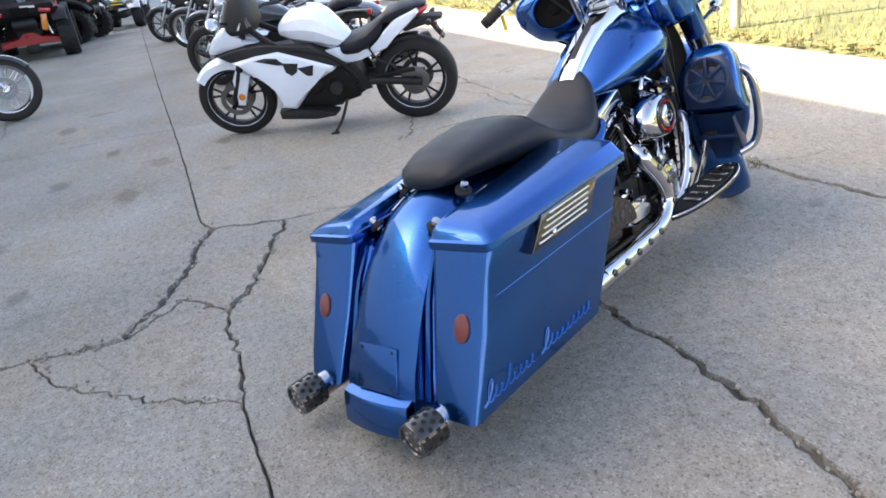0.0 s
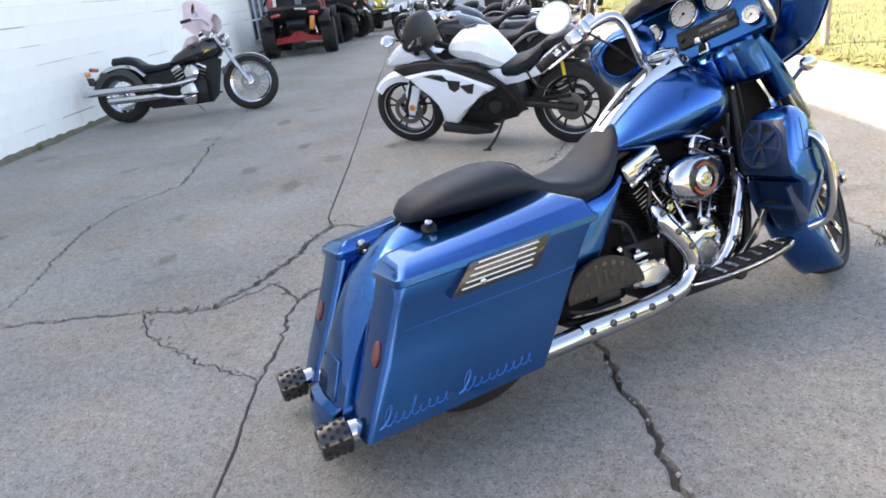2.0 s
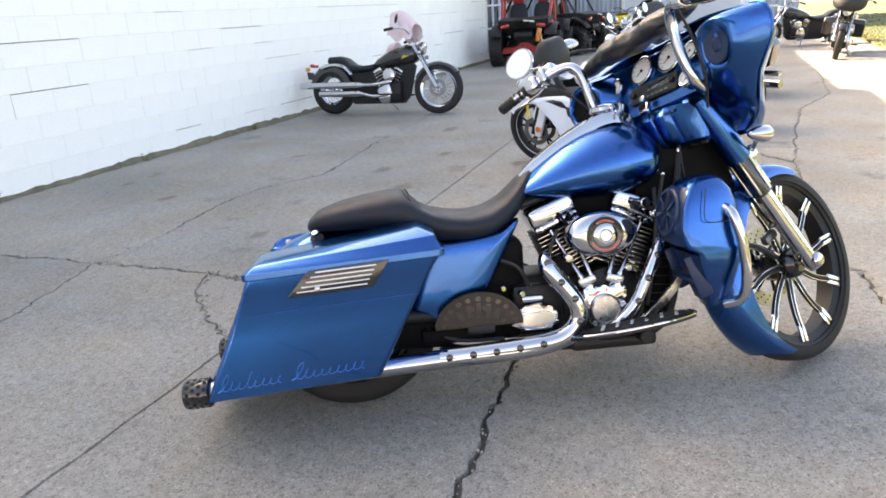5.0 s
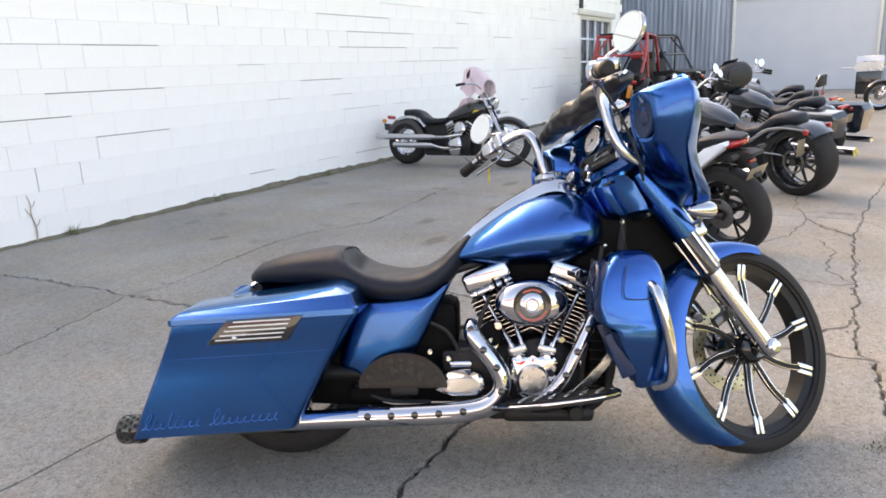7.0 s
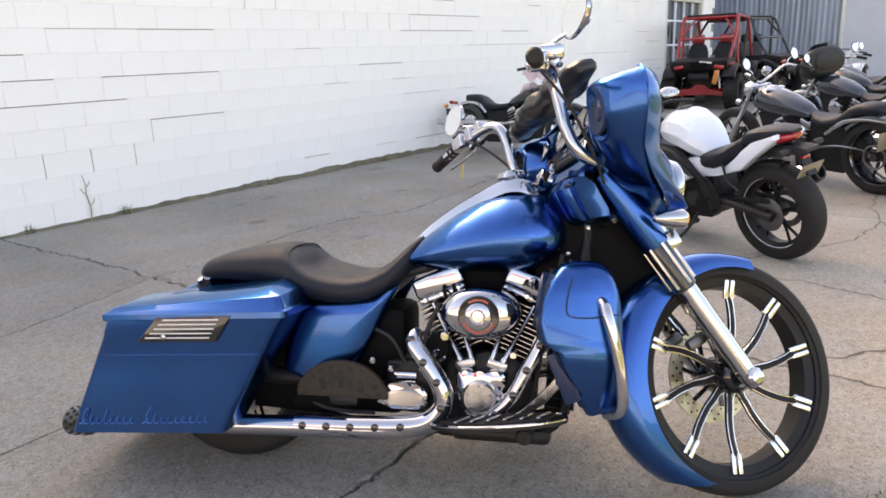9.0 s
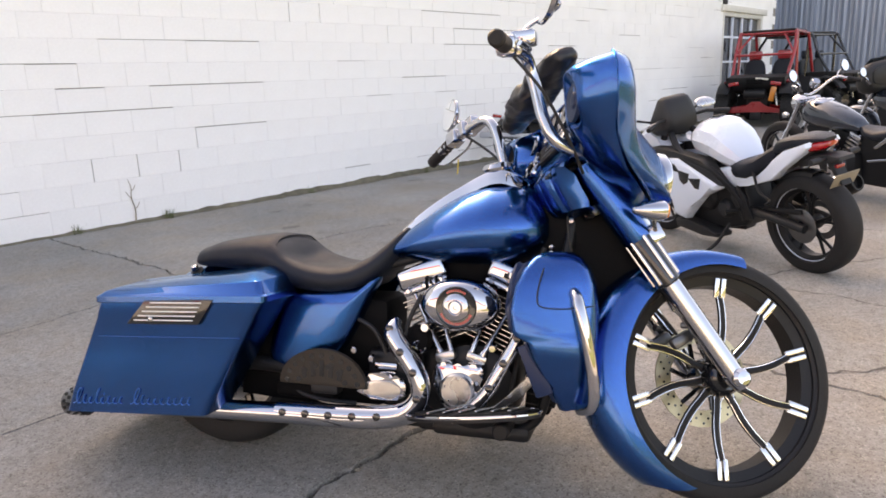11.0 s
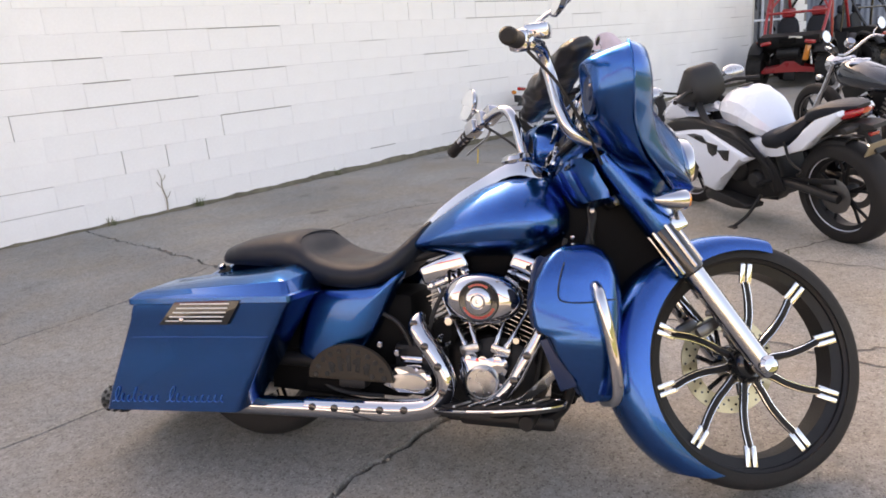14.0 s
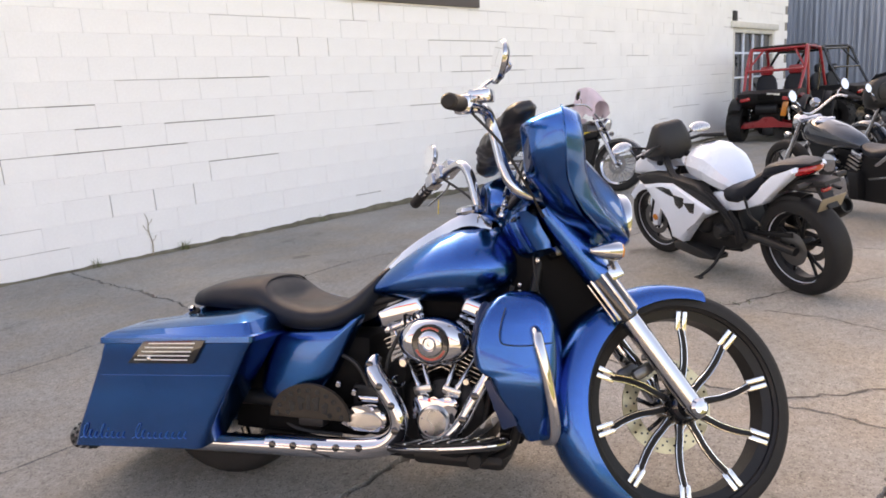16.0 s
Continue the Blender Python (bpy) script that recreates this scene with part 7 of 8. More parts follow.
    st = tube(spline([(0.50, 0.15, 0.24), (0.55, 0.22, 0.12), (0.60, 0.30, 0.052)], 4), 0.011, 8)
    box((0.06, 0.035, 0.01), at(0.60, 0.305, 0.05) @ pose(0, 0, 0, -9, 0, 0), 0.003, bm=st)
    part("side_stand", st, CASE, sb)
    return sb


sports_motorcycle()


# cruisers
def cruiser(label, pos, paint=BLACK, rear_half=0.085, rear_r=0.32, bags=False, fairing=False, backrest=False, pipes="right", group="", wire=True, base=1.60, turn=0.0, cloth=False, tank_badge=None, wide_bars=0.36, bob=False):
    ob = thing("cruiser_motorcycle", pos, label, "motorcycle", group)
    f = base / 1.60
    F = Vector((base, 0, 0.325))
    steer = Matrix.Translation(F) @ Matrix.Rotation(radians(turn), 4, Vector((-0.55, 0, 0.83))) @ Matrix.Translation(-F)
    wheel(ob, "front_wheel", F, 0.325, 0.245, 0.052, "wire" if wire else "cast", CHROME if wire else BLACK, turn=steer)
    wheel(ob, "rear_wheel", (0, 0, rear_r), rear_r, 0.20 if wire else 0.245 if bob else 0.225, rear_half, "wire" if wire else "cast", CHROME if wire else BLACK)
    if not wire:
        for c, h, rr in ((F, 0.036, 0.224), (Vector((0, 0, rear_r)), rear_half * 0.66, 0.243 if bob else 0.224)):
            for d in (-h, h):
                ring = axis(c + Vector((0, d, 0)), (0, 1, 0))
                part("rim_ring", tube([ring @ Vector((rr * math.cos(2 * math.pi * k / 48), rr * math.sin(2 * math.pi * k / 48), 0)) for k in range(49)], 0.0045, 8), CHROME, ob, m=steer if c is F else None)
    part("front_rotor", lathe([(0.07, -0.062), (0.112, -0.062), (0.112, -0.066), (0.07, -0.066), (0.07, -0.062)], axis(F, (0, 1, 0)), 32, caps=False), GUNMETAL, ob, m=steer)
    d = Vector((-0.53, 0, 0.848))
    for s in (-1, 1):
        foot = F + Vector((0, s * 0.10, 0))
        part("fork_leg", tube([foot, foot + d * 0.30, foot + d * 0.31, foot + d * 0.66], [0.028, 0.028, 0.021, 0.021], 14), CHROME, ob, m=steer)
        top = F + d * 0.66
        part("handlebar", tube(spline([top + Vector((0, 0, 0.03)), top + Vector((0.0, s * 0.10, 0.06)), top + Vector((-0.06, s * 0.24, 0.15)), top + Vector((-0.16, s * wide_bars, 0.14)), top + Vector((-0.25, s * (wide_bars + 0.05), 0.11))], 5), 0.0125, 10), CHROME, ob, m=steer)
        part("grip", tube([top + Vector((-0.17, s * (wide_bars + 0.005), 0.138)), top + Vector((-0.27, s * (wide_bars + 0.06), 0.105))], 0.018, 10), RUBBER, ob, m=steer)
        mir = part("mirror", tube(spline([top + Vector((-0.12, s * (wide_bars - 0.06), 0.15)), top + Vector((-0.10, s * (wide_bars - 0.03), 0.20)), top + Vector((-0.13, s * (wide_bars + 0.01), 0.24))], 4), 0.006, 8), CHROME, ob, m=steer)
        part("mirror_head", lathe([(0.0, 0), (0.05, 0), (0.055, 0.008), (0.03, 0.02), (0.0, 0.024)], axis(top + Vector((-0.13, s * (wide_bars + 0.02), 0.255)), (1, 0, -0.22)) @ Matrix.Diagonal((0.85, 1.15, 1, 1)), 20), BLACK, mir)
        part("mirror_glass", lathe([(0.0, -0.002), (0.045, -0.002), (0.047, 0)], axis(top + Vector((-0.13, s * (wide_bars + 0.02), 0.255)), (1, 0, -0.22)) @ Matrix.Diagonal((0.85, 1.15, 1, 1)), 20), TINTED, mir)
        part("turn_signal", lathe([(0.0, -0.03), (0.022, -0.02), (0.03, 0.01), (0.026, 0.03), (0, 0.034)], axis(F + d * 0.50 + Vector((0.03, s * 0.17, 0)), (1, 0, 0)), 16), CHROME, ob, m=steer)
        part("floorboard", box((0.26, 0.09, 0.02), at(0.98, s * 0.26, 0.25), 0.006), CASE, ob)
    part("triple_tree", box((0.06, 0.25, 0.03), Matrix.Translation(F + d * 0.64) @ pose(0, 0, 0, 0, -32, 0), 0.008), CHROME, ob, m=steer)
    hl = axis(F + d * 0.58 + Vector((0.06, 0, 0.02)), (1, 0, -0.1))
    head = part("headlight", lathe([(0.0, -0.06), (0.05, -0.05), (0.08, 0.0), (0.085, 0.04), (0.078, 0.05)], hl, 28), CHROME, ob, m=steer)
    part("headlight_lens", lathe([(0.078, 0.046), (0.05, 0.06), (0, 0.066)], hl, 28), GLASSY, head)
    if bob:
        part("tank_console", lathe([(0.0, 0.012), (0.045, 0.011), (0.060, 0.004), (0.062, 0)], axis((1.10 * f, 0, 0.862), (-0.20, 0, 1)) @ Matrix.Diagonal((1.9, 0.85, 1, 1)), 28), CHROME, ob)
        part("clock", lathe([(0.0, 0.03), (0.035, 0.03), (0.042, 0.02), (0.042, -0.02), (0.03, -0.035)], axis(F + Vector((-0.42, 0, 0.70)), (-0.7, 0, 0.7)), 20), CHROME, ob, m=steer)
    else:
        part("front_fender", hoop(F, 0.346, 38, 158, 0.068, 0.055), paint, ob, m=steer)
    if bob:
        part("rear_fender", hoop((0, 0, rear_r), rear_r + 0.040, 42, 134, rear_half + 0.014, 0.055), paint, ob, "short bobbed rear fender")
    else:
        part("rear_fender", hoop((0, 0, rear_r), rear_r + 0.045, 15, 172, rear_half + 0.02, 0.12), paint, ob)
    part("tank", loft([oval(x * f, h, a, b, 22, 2.4) for x, h, a, b in ((0.66, 0.06, 0.61, 0.66), (0.74, 0.10, 0.60, 0.73), (0.88, 0.14, 0.60, 0.80), (1.04, 0.155, 0.615, 0.855), (1.18, 0.14, 0.63, 0.88), (1.28, 0.10, 0.66, 0.865), (1.33, 0.05, 0.72, 0.82))]), paint, ob, sharp=60)
    part("fuel_cap", lathe([(0.0, 0), (0.05, 0), (0.052, 0.008), (0.03, 0.018), (0, 0.02)], axis((1.12 * f, 0, 0.868), (-0.2, 0, 1)), 20), CHROME, ob)
    if tank_badge:
        for s in (-1, 1):
            part("tank_badge", side_solid([(1.13 * f, 0.70), (1.24 * f, 0.735), (1.16 * f, 0.735)], s * 0.145, s * 0.160, 0.002), tank_badge, ob)
    part("seat", loft([oval(x, h, a, b, 20, 2.8) for x, h, a, b in ((-0.06, 0.05, 0.68, 0.73), (-0.02, 0.10, 0.67, 0.765), (0.15, 0.115, 0.66, 0.77), (0.24, 0.12, 0.60, 0.745), (0.34, 0.15, 0.545, 0.665), (0.48, 0.155, 0.545, 0.635), (0.60, 0.11, 0.56, 0.645), (0.67, 0.06, 0.58, 0.66))]), LEATHER, ob, "black stepped seat", sharp=60)
    part("frame", side_solid([(0.10, 0.42), (0.30, 0.56), (0.70, 0.58), (1.22 * f, 0.66), (1.27 * f, 0.62), (1.16, 0.22), (1.08, 0.14), (0.35, 0.13), (0.20, 0.25)], -0.05, 0.05, 0.015), CASE, ob)
    eng = part("engine", box((0.42, 0.26, 0.28), at(0.88, 0, 0.29), 0.05), CASE, ob)
    for lean_a, x in ((-26, 0.80), (26, 0.95)):
        cm = at(x, 0, 0.40) @ Matrix.Rotation(radians(lean_a), 4, "Y")
        for k in range(7):
            part("fin", box((0.13, 0.17, 0.010), cm @ at(0, 0, 0.02 + 0.021 * k), 0.002, seg=1), CASE if k % 2 else STEEL, eng)
        part("rocker_cover", box((0.13, 0.16, 0.05), cm @ at(0, 0, 0.185), 0.015), CHROME, eng)
    for s in (-1, 1):
        part("air_cleaner", lathe([(0.0, 0.06), (0.05, 0.06), (0.085, 0.045), (0.092, 0.02), (0.09, 0)], axis((0.94, s * 0.13, 0.50), (0, s, 0)), 28), CHROME, eng)
        part("case_cover", lathe([(0.0, 0.04), (0.07, 0.04), (0.10, 0.025), (0.105, 0)], axis((0.86, s * 0.13, 0.28), (0, s, 0)) @ Matrix.Diagonal((1, 1.5, 1, 1)) @ Matrix.Rotation(math.pi / 2, 4, "Z"), 28), CHROME, eng)
        if bob:
            strut = part("fender_strut", tube(spline([(0.44, s * 0.145, 0.50), (0.34, s * 0.150, 0.565), (0.22, s * 0.152, 0.630), (0.04, s * 0.155, 0.655), (-0.16, s * 0.155, 0.640)], 4), [0.016, 0.017, 0.018, 0.019, 0.020, 0.022, 0.023, 0.023, 0.023, 0.022, 0.021, 0.020, 0.019, 0.018, 0.017, 0.016, 0.014][:17], 10, flat=0.6), CHROME, ob, "chrome fender strut")
            part("strut_light", box((0.045, 0.035, 0.055), at(-0.175, s * 0.160, 0.628), 0.012), REDLENS, strut)
            part("belt_guard", tube(spline([(0.50, s * 0.165, 0.385), (0.30, s * 0.170, 0.415), (0.10, s * 0.170, 0.410), (0.02, s * 0.168, 0.395)], 4), 0.014, 8, flat=0.6), CHROME, ob)
            part("belt_pulley", lathe([(0.090, rear_half * 0.75), (0.105, rear_half * 0.75), (0.108, rear_half * 0.82), (0.098, rear_half * 0.84), (0.090, rear_half * 0.80)], axis((0, 0, rear_r), (0, s, 0)), 32, caps=False), GUNMETAL, ob)
        else:
            part("fender_strut", tube(spline([(0.36, s * 0.13, 0.52), (0.24, s * 0.125, 0.62), (0.06, s * 0.12, 0.655), (-0.12, s * 0.12, 0.62)], 4), 0.022, 8, flat=0.5), CHROME, ob)
    if pipes:
        for s in ((-1,) if pipes == "right" else (-1, 1)):
            for z0, z1, x1 in ((0.40, 0.375, -0.34), (0.25, 0.265, -0.06)):
                p = part("exhaust", tube(spline([(0.98, s * 0.16, z0 + 0.02), (0.75, s * 0.22, z0 - 0.02), (0.55, s * 0.235, z1), (0.35, s * 0.24, z1), (x1 + 0.02, s * 0.245, z1), (x1, s * 0.245, z1)], 4), [0.022] * 8 + [0.034, 0.040] + [0.042] * 11, 16), CHROME, ob)
    if not bob:
        part("tail_light", box((0.05, 0.16, 0.05), at(-rear_r * 0.98, 0, 0.655), 0.015), REDLENS, ob)
    for s in () if bob else (-1, 1):
        part("rear_signal", lathe([(0.0, -0.03), (0.022, -0.02), (0.03, 0.01), (0.024, 0.03), (0, 0.032)], axis((-rear_r * 0.95, s * 0.17, 0.60), (-1, 0, 0)), 14), REDLENS if not wire else AMBER, ob)
    if bob:
        part("number_plate", box((0.006, 0.10, 0.15), at(-0.15, 0.195, 0.50) @ pose(0, 0, 0, 0, -8, 0), 0.002), TAN, ob, "plain tan side plate")
    else:
        part("number_plate", box((0.006, 0.17, 0.10), at(-rear_r - 0.05, 0, 0.52) @ pose(0, 0, 0, 0, -12, 0), 0.002), TAN if not wire else PLASTIC, ob)
    st = tube([(0.80, 0.14, 0.16), (0.86, 0.26, 0.048)], 0.012, 8)
    part("side_stand", st, CHROME, ob)
    if bags:
        for s in (-1, 1):
            b = part("saddlebag", side_solid([(-0.42, 0.34), (-0.47, 0.58), (-0.43, 0.65), (0.18, 0.66), (0.24, 0.58), (0.16, 0.33), (-0.36, 0.31)], s * 0.15, s * 0.37, 0.03, taper=0.06), paint, ob, "hard black saddlebag")
            part("bag_seam", box((0.60, 0.006, 0.008), at(-0.08, s * 0.352, 0.55)), CHROME, b)
            part("tail_pipe", cylinder_between((0.3, s * 0.24, 0.22), (-0.50, s * 0.25, 0.22), 0.036, 18), CHROME, ob)
    if fairing:
        fr = part("fairing", loft([oval(x, h, a, b, 22, 2.6) for x, h, a, b in ((1.17, 0.22, 0.92, 1.12), (1.18, 0.27, 0.88, 1.17), (1.23, 0.29, 0.85, 1.22), (1.32, 0.28, 0.82, 1.21), (1.41, 0.22, 0.82, 1.13), (1.48, 0.14, 0.86, 1.04), (1.51, 0.05, 0.92, 0.98))]), PLASTIC, ob, "black batwing fairing", m=steer, sharp=60)
        part("inner_fairing", loft([oval(x, h, a, b, 18, 3) for x, h, a, b in ((1.150, 0.20, 0.95, 1.15), (1.158, 0.22, 0.94, 1.16), (1.20, 0.22, 0.94, 1.16))]), PLASTIC, fr)
        sc = [[Vector((1.36 - 0.07 * k, u * (0.15 - 0.02 * k), 1.18 + 0.075 * k)) for u in (-1, -0.6, 0, 0.6, 1)] for k in range(2)]
        part("windscreen", sheet(sc, 0.005), DARKGLASS, fr)
    if backrest:
        part("backrest_bar", tube(spline([(-0.05, -0.10, 0.68), (-0.14, -0.10, 0.95), (-0.16, 0, 1.0), (-0.14, 0.10, 0.95), (-0.05, 0.10, 0.68)], 5), 0.011, 8), CHROME, ob)
        part("backrest_pad", box((0.05, 0.20, 0.16), at(-0.125, 0, 0.90), 0.02), LEATHER, ob)
    if cloth:
        rows = []
        for i in range(15):
            u = i / 14
            x = 0.95 + 0.33 * u
            ridge = 1.30 + 0.015 * math.sin(5 * u) - 0.15 * max(0, (u - 0.35) / 0.65) ** 1.5
            foot = 0.99 - 0.06 * math.sin(math.pi * u) + 0.03 * math.sin(13 * u)
            row = []
            for k in range(17):
                v = -1 + k / 8
                drop = max(0, abs(v) - 0.22) / 0.78
                fold = 0.022 * math.sin(11 * u + 3 * v) * drop
                row.append(Vector((x + 0.02 * math.sin(8 * v + 4 * u) * drop, math.copysign(min(abs(v), 0.3) * 0.28 + 0.10 * drop ** 0.7, v) + fold, ridge - (ridge - foot) * drop)))
            rows.append(row)
        part("cloth", sheet(rows, 0.004), CLOTH, ob, "pale pink cloth draped over the bars")
        part("rag", loft([oval(0.84, 0.08, 0.72, 0.80, 12), oval(0.92, 0.13, 0.78, 0.90, 12), oval(1.0, 0.10, 0.82, 0.92, 12)]), CLOTH, ob)
    return ob


cruiser("black cruiser motorcycle with chrome pipes and pink cloth on its bars", place(6.85, 4.37, -92, 8), base=1.58, turn=10, cloth=True, tank_badge=YELLOW)
ROW = "motorcycles parked in a row"
cruiser("black cruiser with a very wide rear tyre and bobbed fender", place(5.75, -0.74, 58, 8), paint=SLATE, wire=False, rear_half=0.125, rear_r=0.33, pipes="right", base=1.66, group=ROW, wide_bars=0.27, bob=True)
cruiser("black touring motorcycle with fairing and hard saddlebags", place(8.35, -0.78, 57, 8), paint=SLATE, wire=False, bags=True, fairing=True, pipes=None, base=1.62, group=ROW)
cruiser("dark cruiser with chrome backrest and wire wheels", place(10.2, -0.62, 58, 8), pipes="both", backrest=True, base=1.62, group=ROW)
cruiser("dark cruiser motorcycle with chrome mirrors", place(12.3, -0.30, 60, 8), wire=False, pipes="right", base=1.6, group=ROW)
cruiser("black touring motorcycle with chrome guard rails beside the grass", place(14.6, -2.75, 172, 8), wire=False, bags=True, fairing=True, pipes=None)
cruiser("black and chrome cruiser motorcycle near the far shed", place(17.3, -3.05, 104, 8), base=1.55)


# side-by-side buggies
def buggy(pos, label, cage, cage_name, body_mat):
    ob = thing("side_by_side_buggy", pos, label, "off-road buggy", "buggies")
    for x, nm in ((0.0, "rear_wheel"), (2.1, "front_wheel")):
        for s in (-1, 1):
            c = Vector((x, s * 0.64, 0.36))
            m = axis(c, (0, 1, 0))
            w = part(nm, lathe([(0.0, s * 0.06), (0.06, s * 0.06), (0.08, s * 0.02), (0.15, s * 0.03), (0.18, s * 0.10), (0.18, -s * 0.10), (0, -s * 0.10)], m, 24), CASE, ob)
            t = lathe([(0.18, -0.12), (0.26, -0.145), (0.335, -0.14), (0.355, -0.09), (0.358, 0.0), (0.355, 0.09), (0.335, 0.14), (0.26, 0.145), (0.18, 0.12)], m, 40, caps=False)
            for k in range(18):
                for q in (-1, 1):
                    box((0.03, 0.05, 0.10), m @ Matrix.Rotation(2 * math.pi * (k + 0.25 * q) / 18, 4, "Z") @ at(0.352, 0, q * 0.075) @ Matrix.Rotation(0.4 * q, 4, "X"), 0.0, bm=t)
            part("tyre", t, RUBBER, w, "knobbly off-road tyre")
            part("suspension_arm", tube([(x, s * 0.52, 0.36), (x + (0.15 if x < 1 else -0.1), s * 0.16, 0.42)], 0.028, 8), cage, ob)
            part("suspension_arm", tube([(x, s * 0.52, 0.28), (x + (0.1 if x < 1 else -0.1), s * 0.14, 0.30)], 0.028, 8), cage, ob)
            coil = tube(spline([(x + 0.02 + 0.035 * math.cos(a * 1.9), s * (0.46 - 0.011 * a) + 0.035 * math.sin(a * 1.9), 0.40 + 0.028 * a) for a in range(16)], 3), 0.008, 6)
            part("shock", coil, STEEL, ob)
    YZ = Matrix(((0, 0, 1, 0), (1, 0, 0, 0), (0, 1, 0, 0), (0, 0, 0, 1)))
    part("rear_plate", plate([(-0.56, 0.27), (-0.50, 0.35), (-0.20, 0.41), (-0.08, 0.50), (0.08, 0.50), (0.20, 0.41), (0.50, 0.35), (0.56, 0.27), (0.30, 0.29), (-0.30, 0.29)], 0.03, at(-0.16, 0, 0) @ YZ, bevel=0.006), cage, ob, "painted radius-rod plate")
    part("rear_hitch", box((0.10, 0.22, 0.17), at(-0.12, 0, 0.21), 0.03), CASE, ob)
    part("spring_cover", cylinder_between((-0.10, -0.40, 0.42), (-0.05, -0.30, 0.90), 0.035, 16, None, 0.006), STEEL, ob)
    part("bed_decal", box((0.004, 0.24, 0.035), at(-0.363, -0.14, 0.955) @ pose(0, 0, 0, 6, 0, 0)), FRAMEW, ob)
    part("gearbox", box((0.36, 0.42, 0.32), at(0.12, 0, 0.50), 0.04), CASE, ob)
    part("skid_plate", box((2.2, 0.66, 0.05), at(1.05, 0, 0.30), 0.02), CASE, ob)
    part("bed", side_solid([(-0.34, 0.86), (-0.36, 0.98), (0.0, 1.04), (0.5, 1.02), (0.55, 0.70), (0.2, 0.66), (-0.2, 0.72)], -0.56, 0.56, 0.03), body_mat, ob)
    part("tub", side_solid([(0.5, 0.35), (0.5, 0.95), (0.62, 0.98), (0.8, 0.55), (1.5, 0.50), (1.75, 0.95), (2.5, 0.86), (2.62, 0.66), (2.45, 0.50), (1.6, 0.33)], -0.60, 0.60, 0.03), body_mat, ob)
    for s in (-1, 1):
        part("fender", hoop((0.0, 0, 0.36), 0.50, 30, 150, 0.13, 0.06, thick=0.012), body_mat, ob, m=at(0, s * 0.60, 0.06))
        part("fender", hoop((2.1, 0, 0.36), 0.50, 30, 150, 0.13, 0.06, thick=0.012), body_mat, ob, m=at(0, s * 0.60, 0.06))
        part("tail_light", box((0.04, 0.20, 0.075), at(-0.34, s * 0.40, 0.86) @ pose(0, 0, 0, -8 * s, 0, 0), 0.015), REDLENS, ob)
        part("side_panel", side_solid([(0.5, 0.80), (0.0, 0.95), (-0.25, 0.90), (-0.1, 0.80), (0.3, 0.62)], s * 0.56, s * 0.62, 0.01), cage, ob)
        part("roll_cage", tube(spline([(-0.05, s * 0.52, 0.95), (0.25, s * 0.56, 1.45), (0.42, s * 0.54, 1.82), (0.55, s * 0.53, 1.87), (1.45, s * 0.52, 1.85), (1.6, s * 0.53, 1.78), (2.05, s * 0.56, 1.05)], 5), 0.030, 10), cage, ob, cage_name)
        part("cage_upright", tube([(0.52, s * 0.58, 0.80), (0.50, s * 0.54, 1.86)], 0.028, 10), cage, ob)
        seat = part("seat", loft([oval(0.62, 0.20, 0.55, 1.0, 16, 3, s * 0.28), oval(0.70, 0.22, 0.55, 1.35, 16, 3, s * 0.28), oval(0.80, 0.20, 0.55, 1.30, 16, 3, s * 0.28)]), LEATHER, ob, "tall black bucket seat")
        part("headrest", box((0.10, 0.26, 0.18), at(0.70, s * 0.28, 1.42), 0.04), cage if cage is REDPAINT else LEATHER, seat)
    for x, z in ((0.48, 1.85), (1.5, 1.84), (0.22, 1.42), (-0.02, 0.98)):
        part("cage_bar", tube([(x, -0.54, z), (x, 0.54, z)], 0.026, 10), cage, ob)
    for s in (-1, 1):
        part("cage_brace", tube([(0.25, s * 0.55, 1.45), (0.50, s * 0.30, 1.84)], 0.022, 8), cage, ob)
    part("roof_panel", box((1.05, 1.02, 0.04), at(1.0, 0, 1.90), 0.015), body_mat, ob)
    part("licence_panel", box((0.03, 0.30, 0.10), at(-0.36, 0, 0.90), 0.006), SHADE, ob)
    part("exhaust", lathe([(0.0, 0), (0.09, 0), (0.10, 0.02), (0.10, 0.40), (0, 0.42)], axis((-0.24, -0.20, 0.66), (0, 1, 0)), 20), CASE, ob)
    part("muffler_strap", box((0.04, 0.11, 0.30), at(-0.26, -0.33, 0.66) @ pose(0, 0, 0, 10, 0, 0), 0.02), AMBER if cage is REDPAINT else CASE, ob)
    return ob


buggy(place(14.1, 3.5, 4), "red and black side-by-side off-road buggy seen from behind", REDPAINT, "red roll cage tube", CASE)
buggy(place(17.2, 2.75, 75), "black side-by-side off-road buggy with an open roll cage", BLACK, "black roll cage tube", CASE)


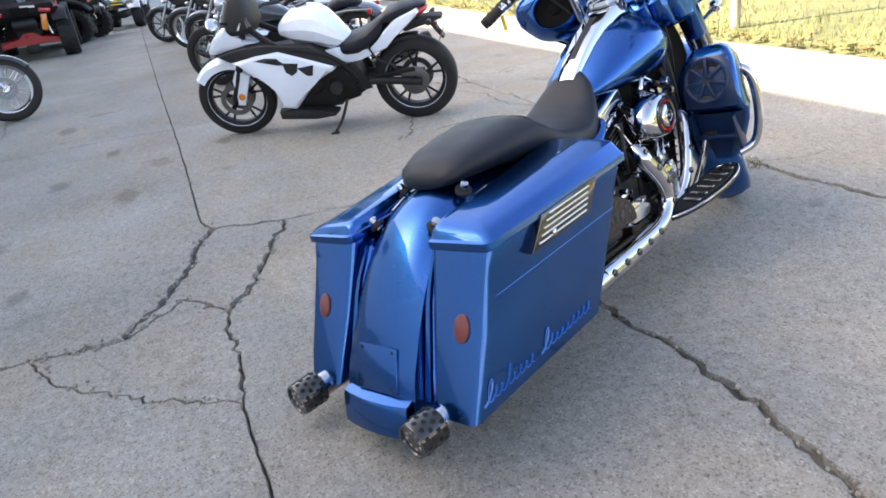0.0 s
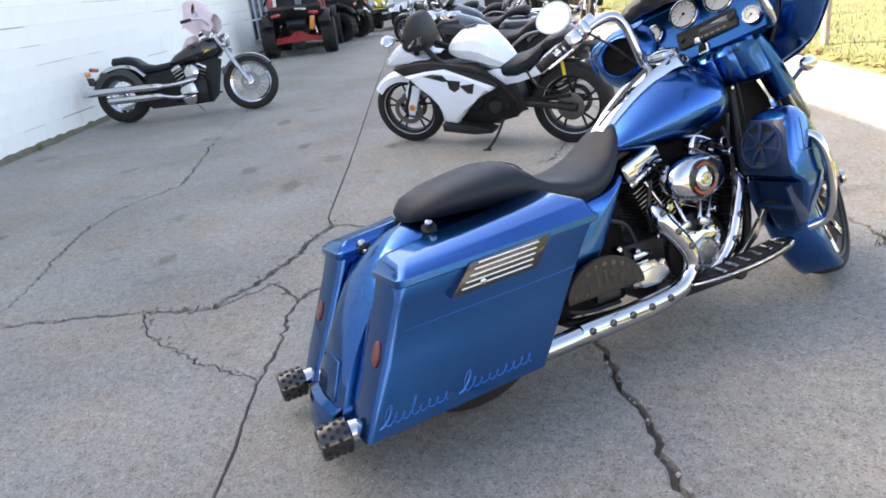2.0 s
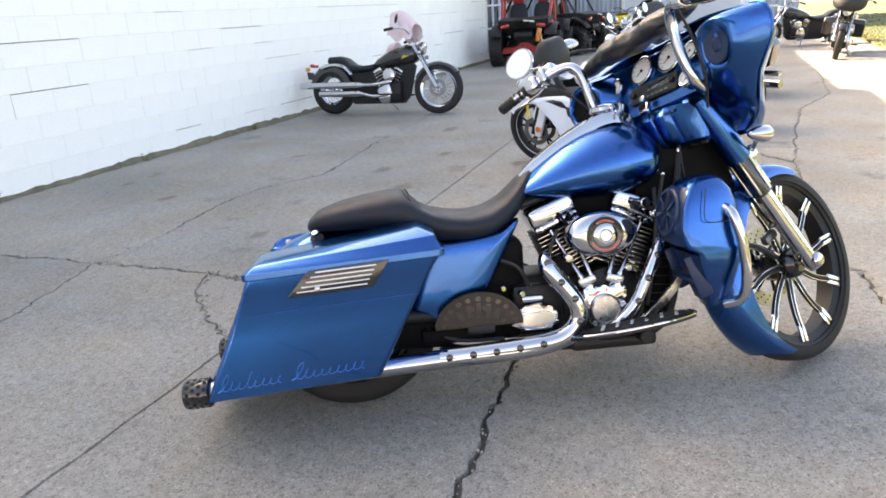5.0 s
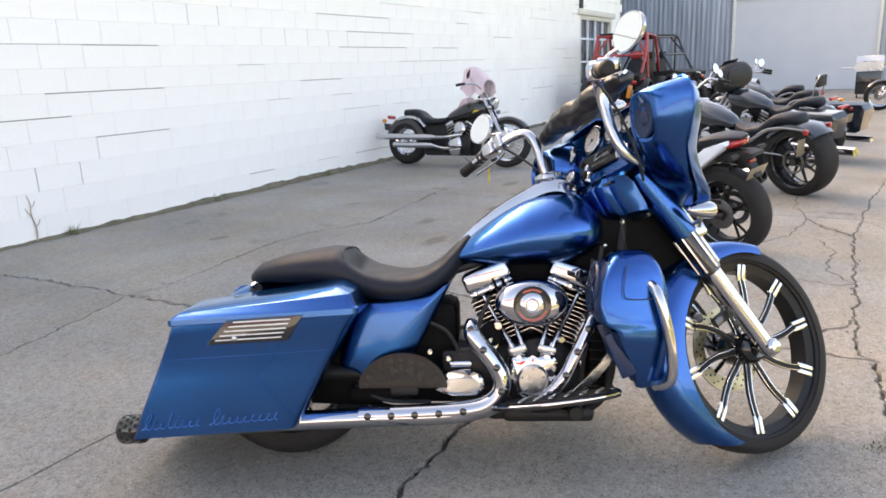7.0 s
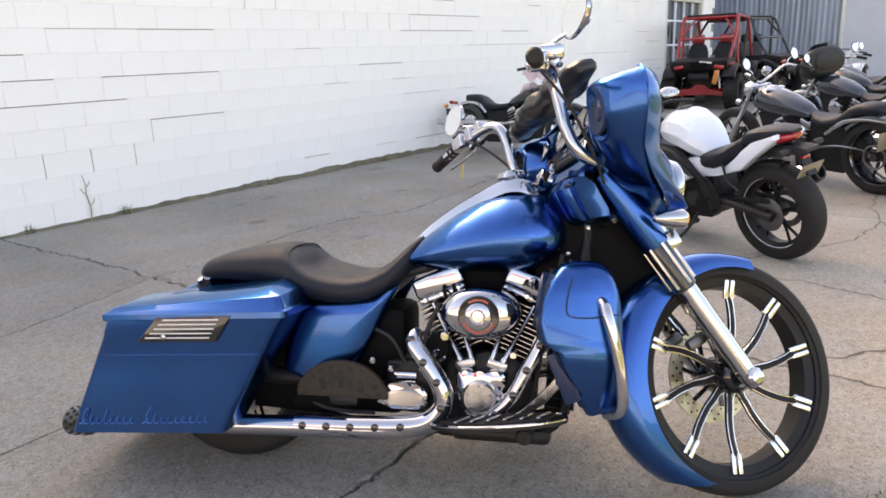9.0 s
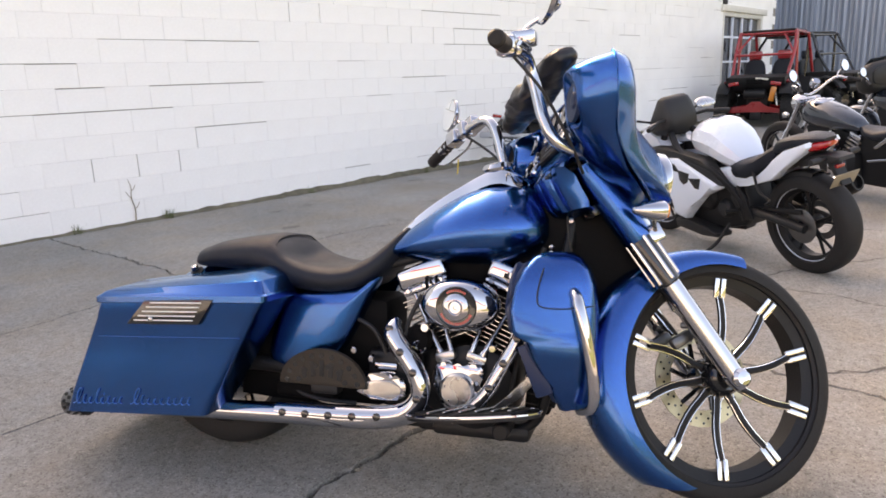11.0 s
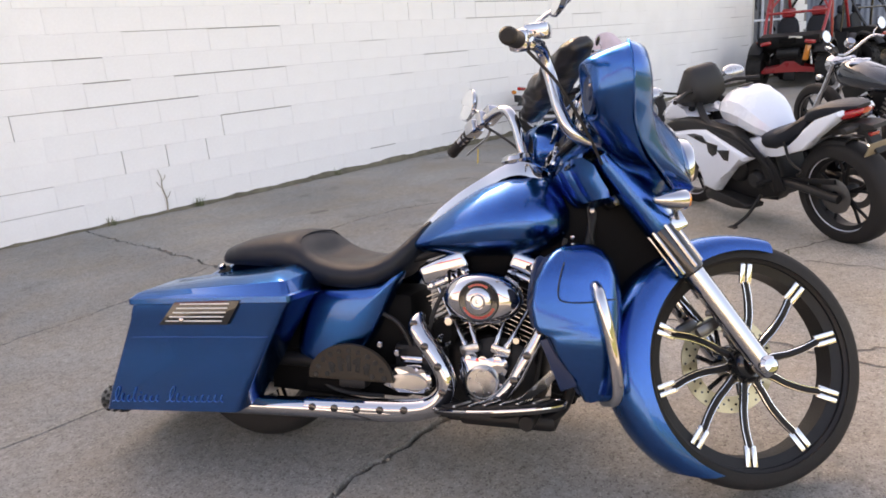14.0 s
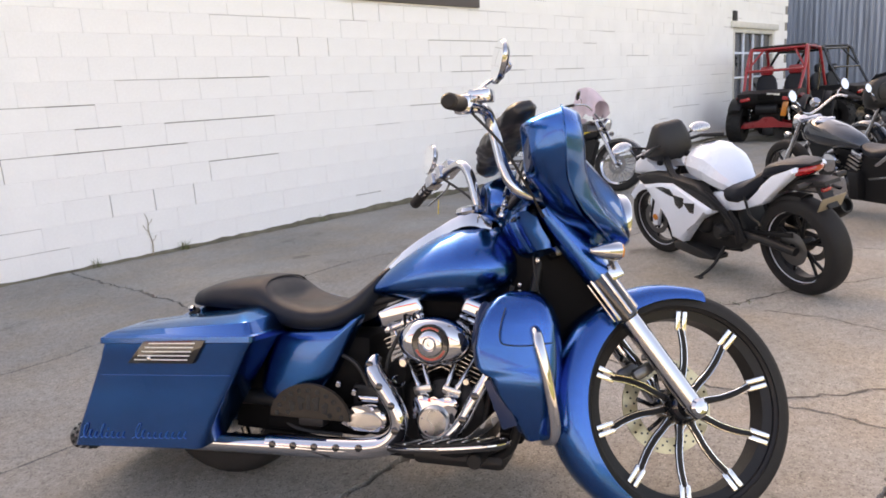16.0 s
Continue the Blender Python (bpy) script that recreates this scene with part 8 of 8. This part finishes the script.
def quad(pos):
    ob = thing("quad_bike", pos, "yellow and grey quad bike with knobbly tyres", "quad bike")
    for x in (0.0, 1.2):
        for s in (-1, 1):
            m = axis((x, s * 0.42, 0.28), (0, 1, 0))
            w = part("wheel", lathe([(0.0, 0.05), (0.13, 0.06), (0.14, 0.09), (0.14, -0.09), (0, -0.09)], m, 20), CASE, ob)
            part("tyre", lathe([(0.14, -0.10), (0.25, -0.12), (0.28, -0.08), (0.28, 0.08), (0.25, 0.12), (0.14, 0.10)], m, 28, caps=False), RUBBER, w)
            part("fender", hoop((x, 0, 0.28), 0.40, 30, 150, 0.16, 0.05, thick=0.01), SILVER, ob, m=at(0, s * 0.40, 0.02))
    part("body", side_solid([(-0.35, 0.62), (-0.1, 0.78), (0.4, 0.80), (0.9, 0.88), (1.4, 0.72), (1.5, 0.60), (1.2, 0.50), (0.2, 0.48)], -0.22, 0.22, 0.05), SILVER, ob)
    part("front_panel", side_solid([(1.2, 0.55), (1.5, 0.60), (1.42, 0.85), (1.1, 0.92)], -0.16, 0.16, 0.03), YELLOW, ob)
    part("seat", loft([oval(x, h, a, b, 14, 3) for x, h, a, b in ((-0.2, 0.10, 0.74, 0.84), (0.1, 0.16, 0.74, 0.88), (0.5, 0.13, 0.74, 0.86), (0.65, 0.08, 0.78, 0.86))]), LEATHER, ob)
    part("bumper", tube(spline([(1.45, -0.25, 0.45), (1.60, -0.22, 0.62), (1.62, 0, 0.66), (1.60, 0.22, 0.62), (1.45, 0.25, 0.45)], 4), 0.018, 8), BLACK, ob)
    part("rack", box((0.45, 0.75, 0.025), at(1.2, 0, 0.95), 0.01), BLACK, ob)
    for s in (-1, 1):
        part("handlebar", tube(spline([(0.95, 0, 0.95), (0.9, s * 0.18, 1.05), (0.82, s * 0.38, 1.04)], 4), 0.013, 8), BLACK, ob)
        part("headlight", lathe([(0.0, 0), (0.07, 0), (0.075, 0.03), (0, 0.045)], axis((1.47, s * 0.12, 0.74), (1, 0, 0.1)), 16), GLASSY, ob)
    part("axle", box((1.4, 0.30, 0.16), at(0.6, 0, 0.34), 0.04), CASE, ob)
    return ob


quad(place(20.6, 1.9, 172))

# barbecue by the far door
bbq = thing("gas_barbecue", place(22.0, -1.35, 180), "steel gas barbecue with side shelves on a black cart", "barbecue")
part("cart", box((0.50, 0.62, 0.62), at(0, 0, 0.42), 0.015), BLACK, bbq)
part("cooker", side_solid([(-0.28, 0.75), (0.28, 0.75), (0.28, 0.98), (0.12, 1.14), (-0.18, 1.16), (-0.28, 1.02)], -0.34, 0.34, 0.03), SILVER, bbq)
for s in (-1, 1):
    part("side_shelf", box((0.42, 0.34, 0.05), at(0, s * 0.53, 0.83), 0.01), SILVER, bbq)
    part("castor", lathe([(0.0, -0.02), (0.05, -0.02), (0.055, 0), (0.05, 0.02), (0, 0.02)], axis((0.15, s * 0.25, 0.055), (0, 1, 0)), 16), RUBBER, bbq)
    part("castor", lathe([(0.0, -0.02), (0.05, -0.02), (0.055, 0), (0.05, 0.02), (0, 0.02)], axis((-0.15, s * 0.25, 0.055), (0, 1, 0)), 16), RUBBER, bbq)
part("lid_handle", tube(spline([(0.30, -0.22, 0.98), (0.36, -0.2, 1.0), (0.36, 0.2, 1.0), (0.30, 0.22, 0.98)], 3), 0.012, 8), STEEL, bbq)

# ---- wall blocks ----
def block_size(kind):
    """Most joints are filled with paint; a few beds and ends stay open."""
    bed, head = ((0.0010, 0.0012), (0.0085, 0.0014), (0.0014, 0.0075), (0.0050, 0.0014))[kind]
    return LONG - head, COURSE - bed, -head / 2, -bed / 2


def block_mesh(kind):
    w, h, dx, dz = block_size(kind)
    bm = box((w, 0.012, h), at(dx, 0, dz), 0.0018, seg=1)
    me = bpy.data.meshes.new("block")
    bm.to_mesh(me)
    bm.free()
    me.materials.append(BLOCK)
    return me


kinds = [block_mesh(k) for k in range(4)]
many = bmesh.new()
rng = random.Random(17)
for row in range(30):
    z = Z_BASE + COURSE * (row + 0.5)
    x = X0 + (LONG / 2 if row % 2 else 0)
    kind = 0
    while x < X1 - 0.25:
        cx, x = x + LONG / 2, x + LONG
        if rng.random() < 0.55:
            kind = rng.choices((0, 1, 2, 3), (0.66, 0.12, 0.07, 0.15))[0]
        if z + 0.1 > top_at(cx + 0.2):
            continue
        if WIN[0] - 0.2032 < cx < WIN[1] + 0.2032 and WIN[2] - 0.1 < z < WIN[3] + 0.1:
            for lo, hi in ((cx - LONG / 2, WIN[0]), (WIN[1], cx + LONG / 2)):
                if 0.02 < hi - lo < LONG:
                    box((hi - lo - 0.002, 0.012, COURSE - 0.002), at((lo + hi) / 2, WALL_Y, z), bm=many)
            continue
        off = rng.uniform(0, 0.0025)
        if 1.0 < cx < 9.3 and z < 2.45 and row < 12 and len(wall.children) < 250:
            ob = new("block", kinds[kind])
            ob.parent = wall
            ob.location = (cx, WALL_Y + off, z)
        else:
            w, h, dx, dz = block_size(kind)
            box((w, 0.012, h), at(cx + dx, WALL_Y + off, z + dz), bm=many)
rest_blocks = part("blocks", many, BLOCK, wall, recalc=False)
rest_blocks["kind"] = "stuff"
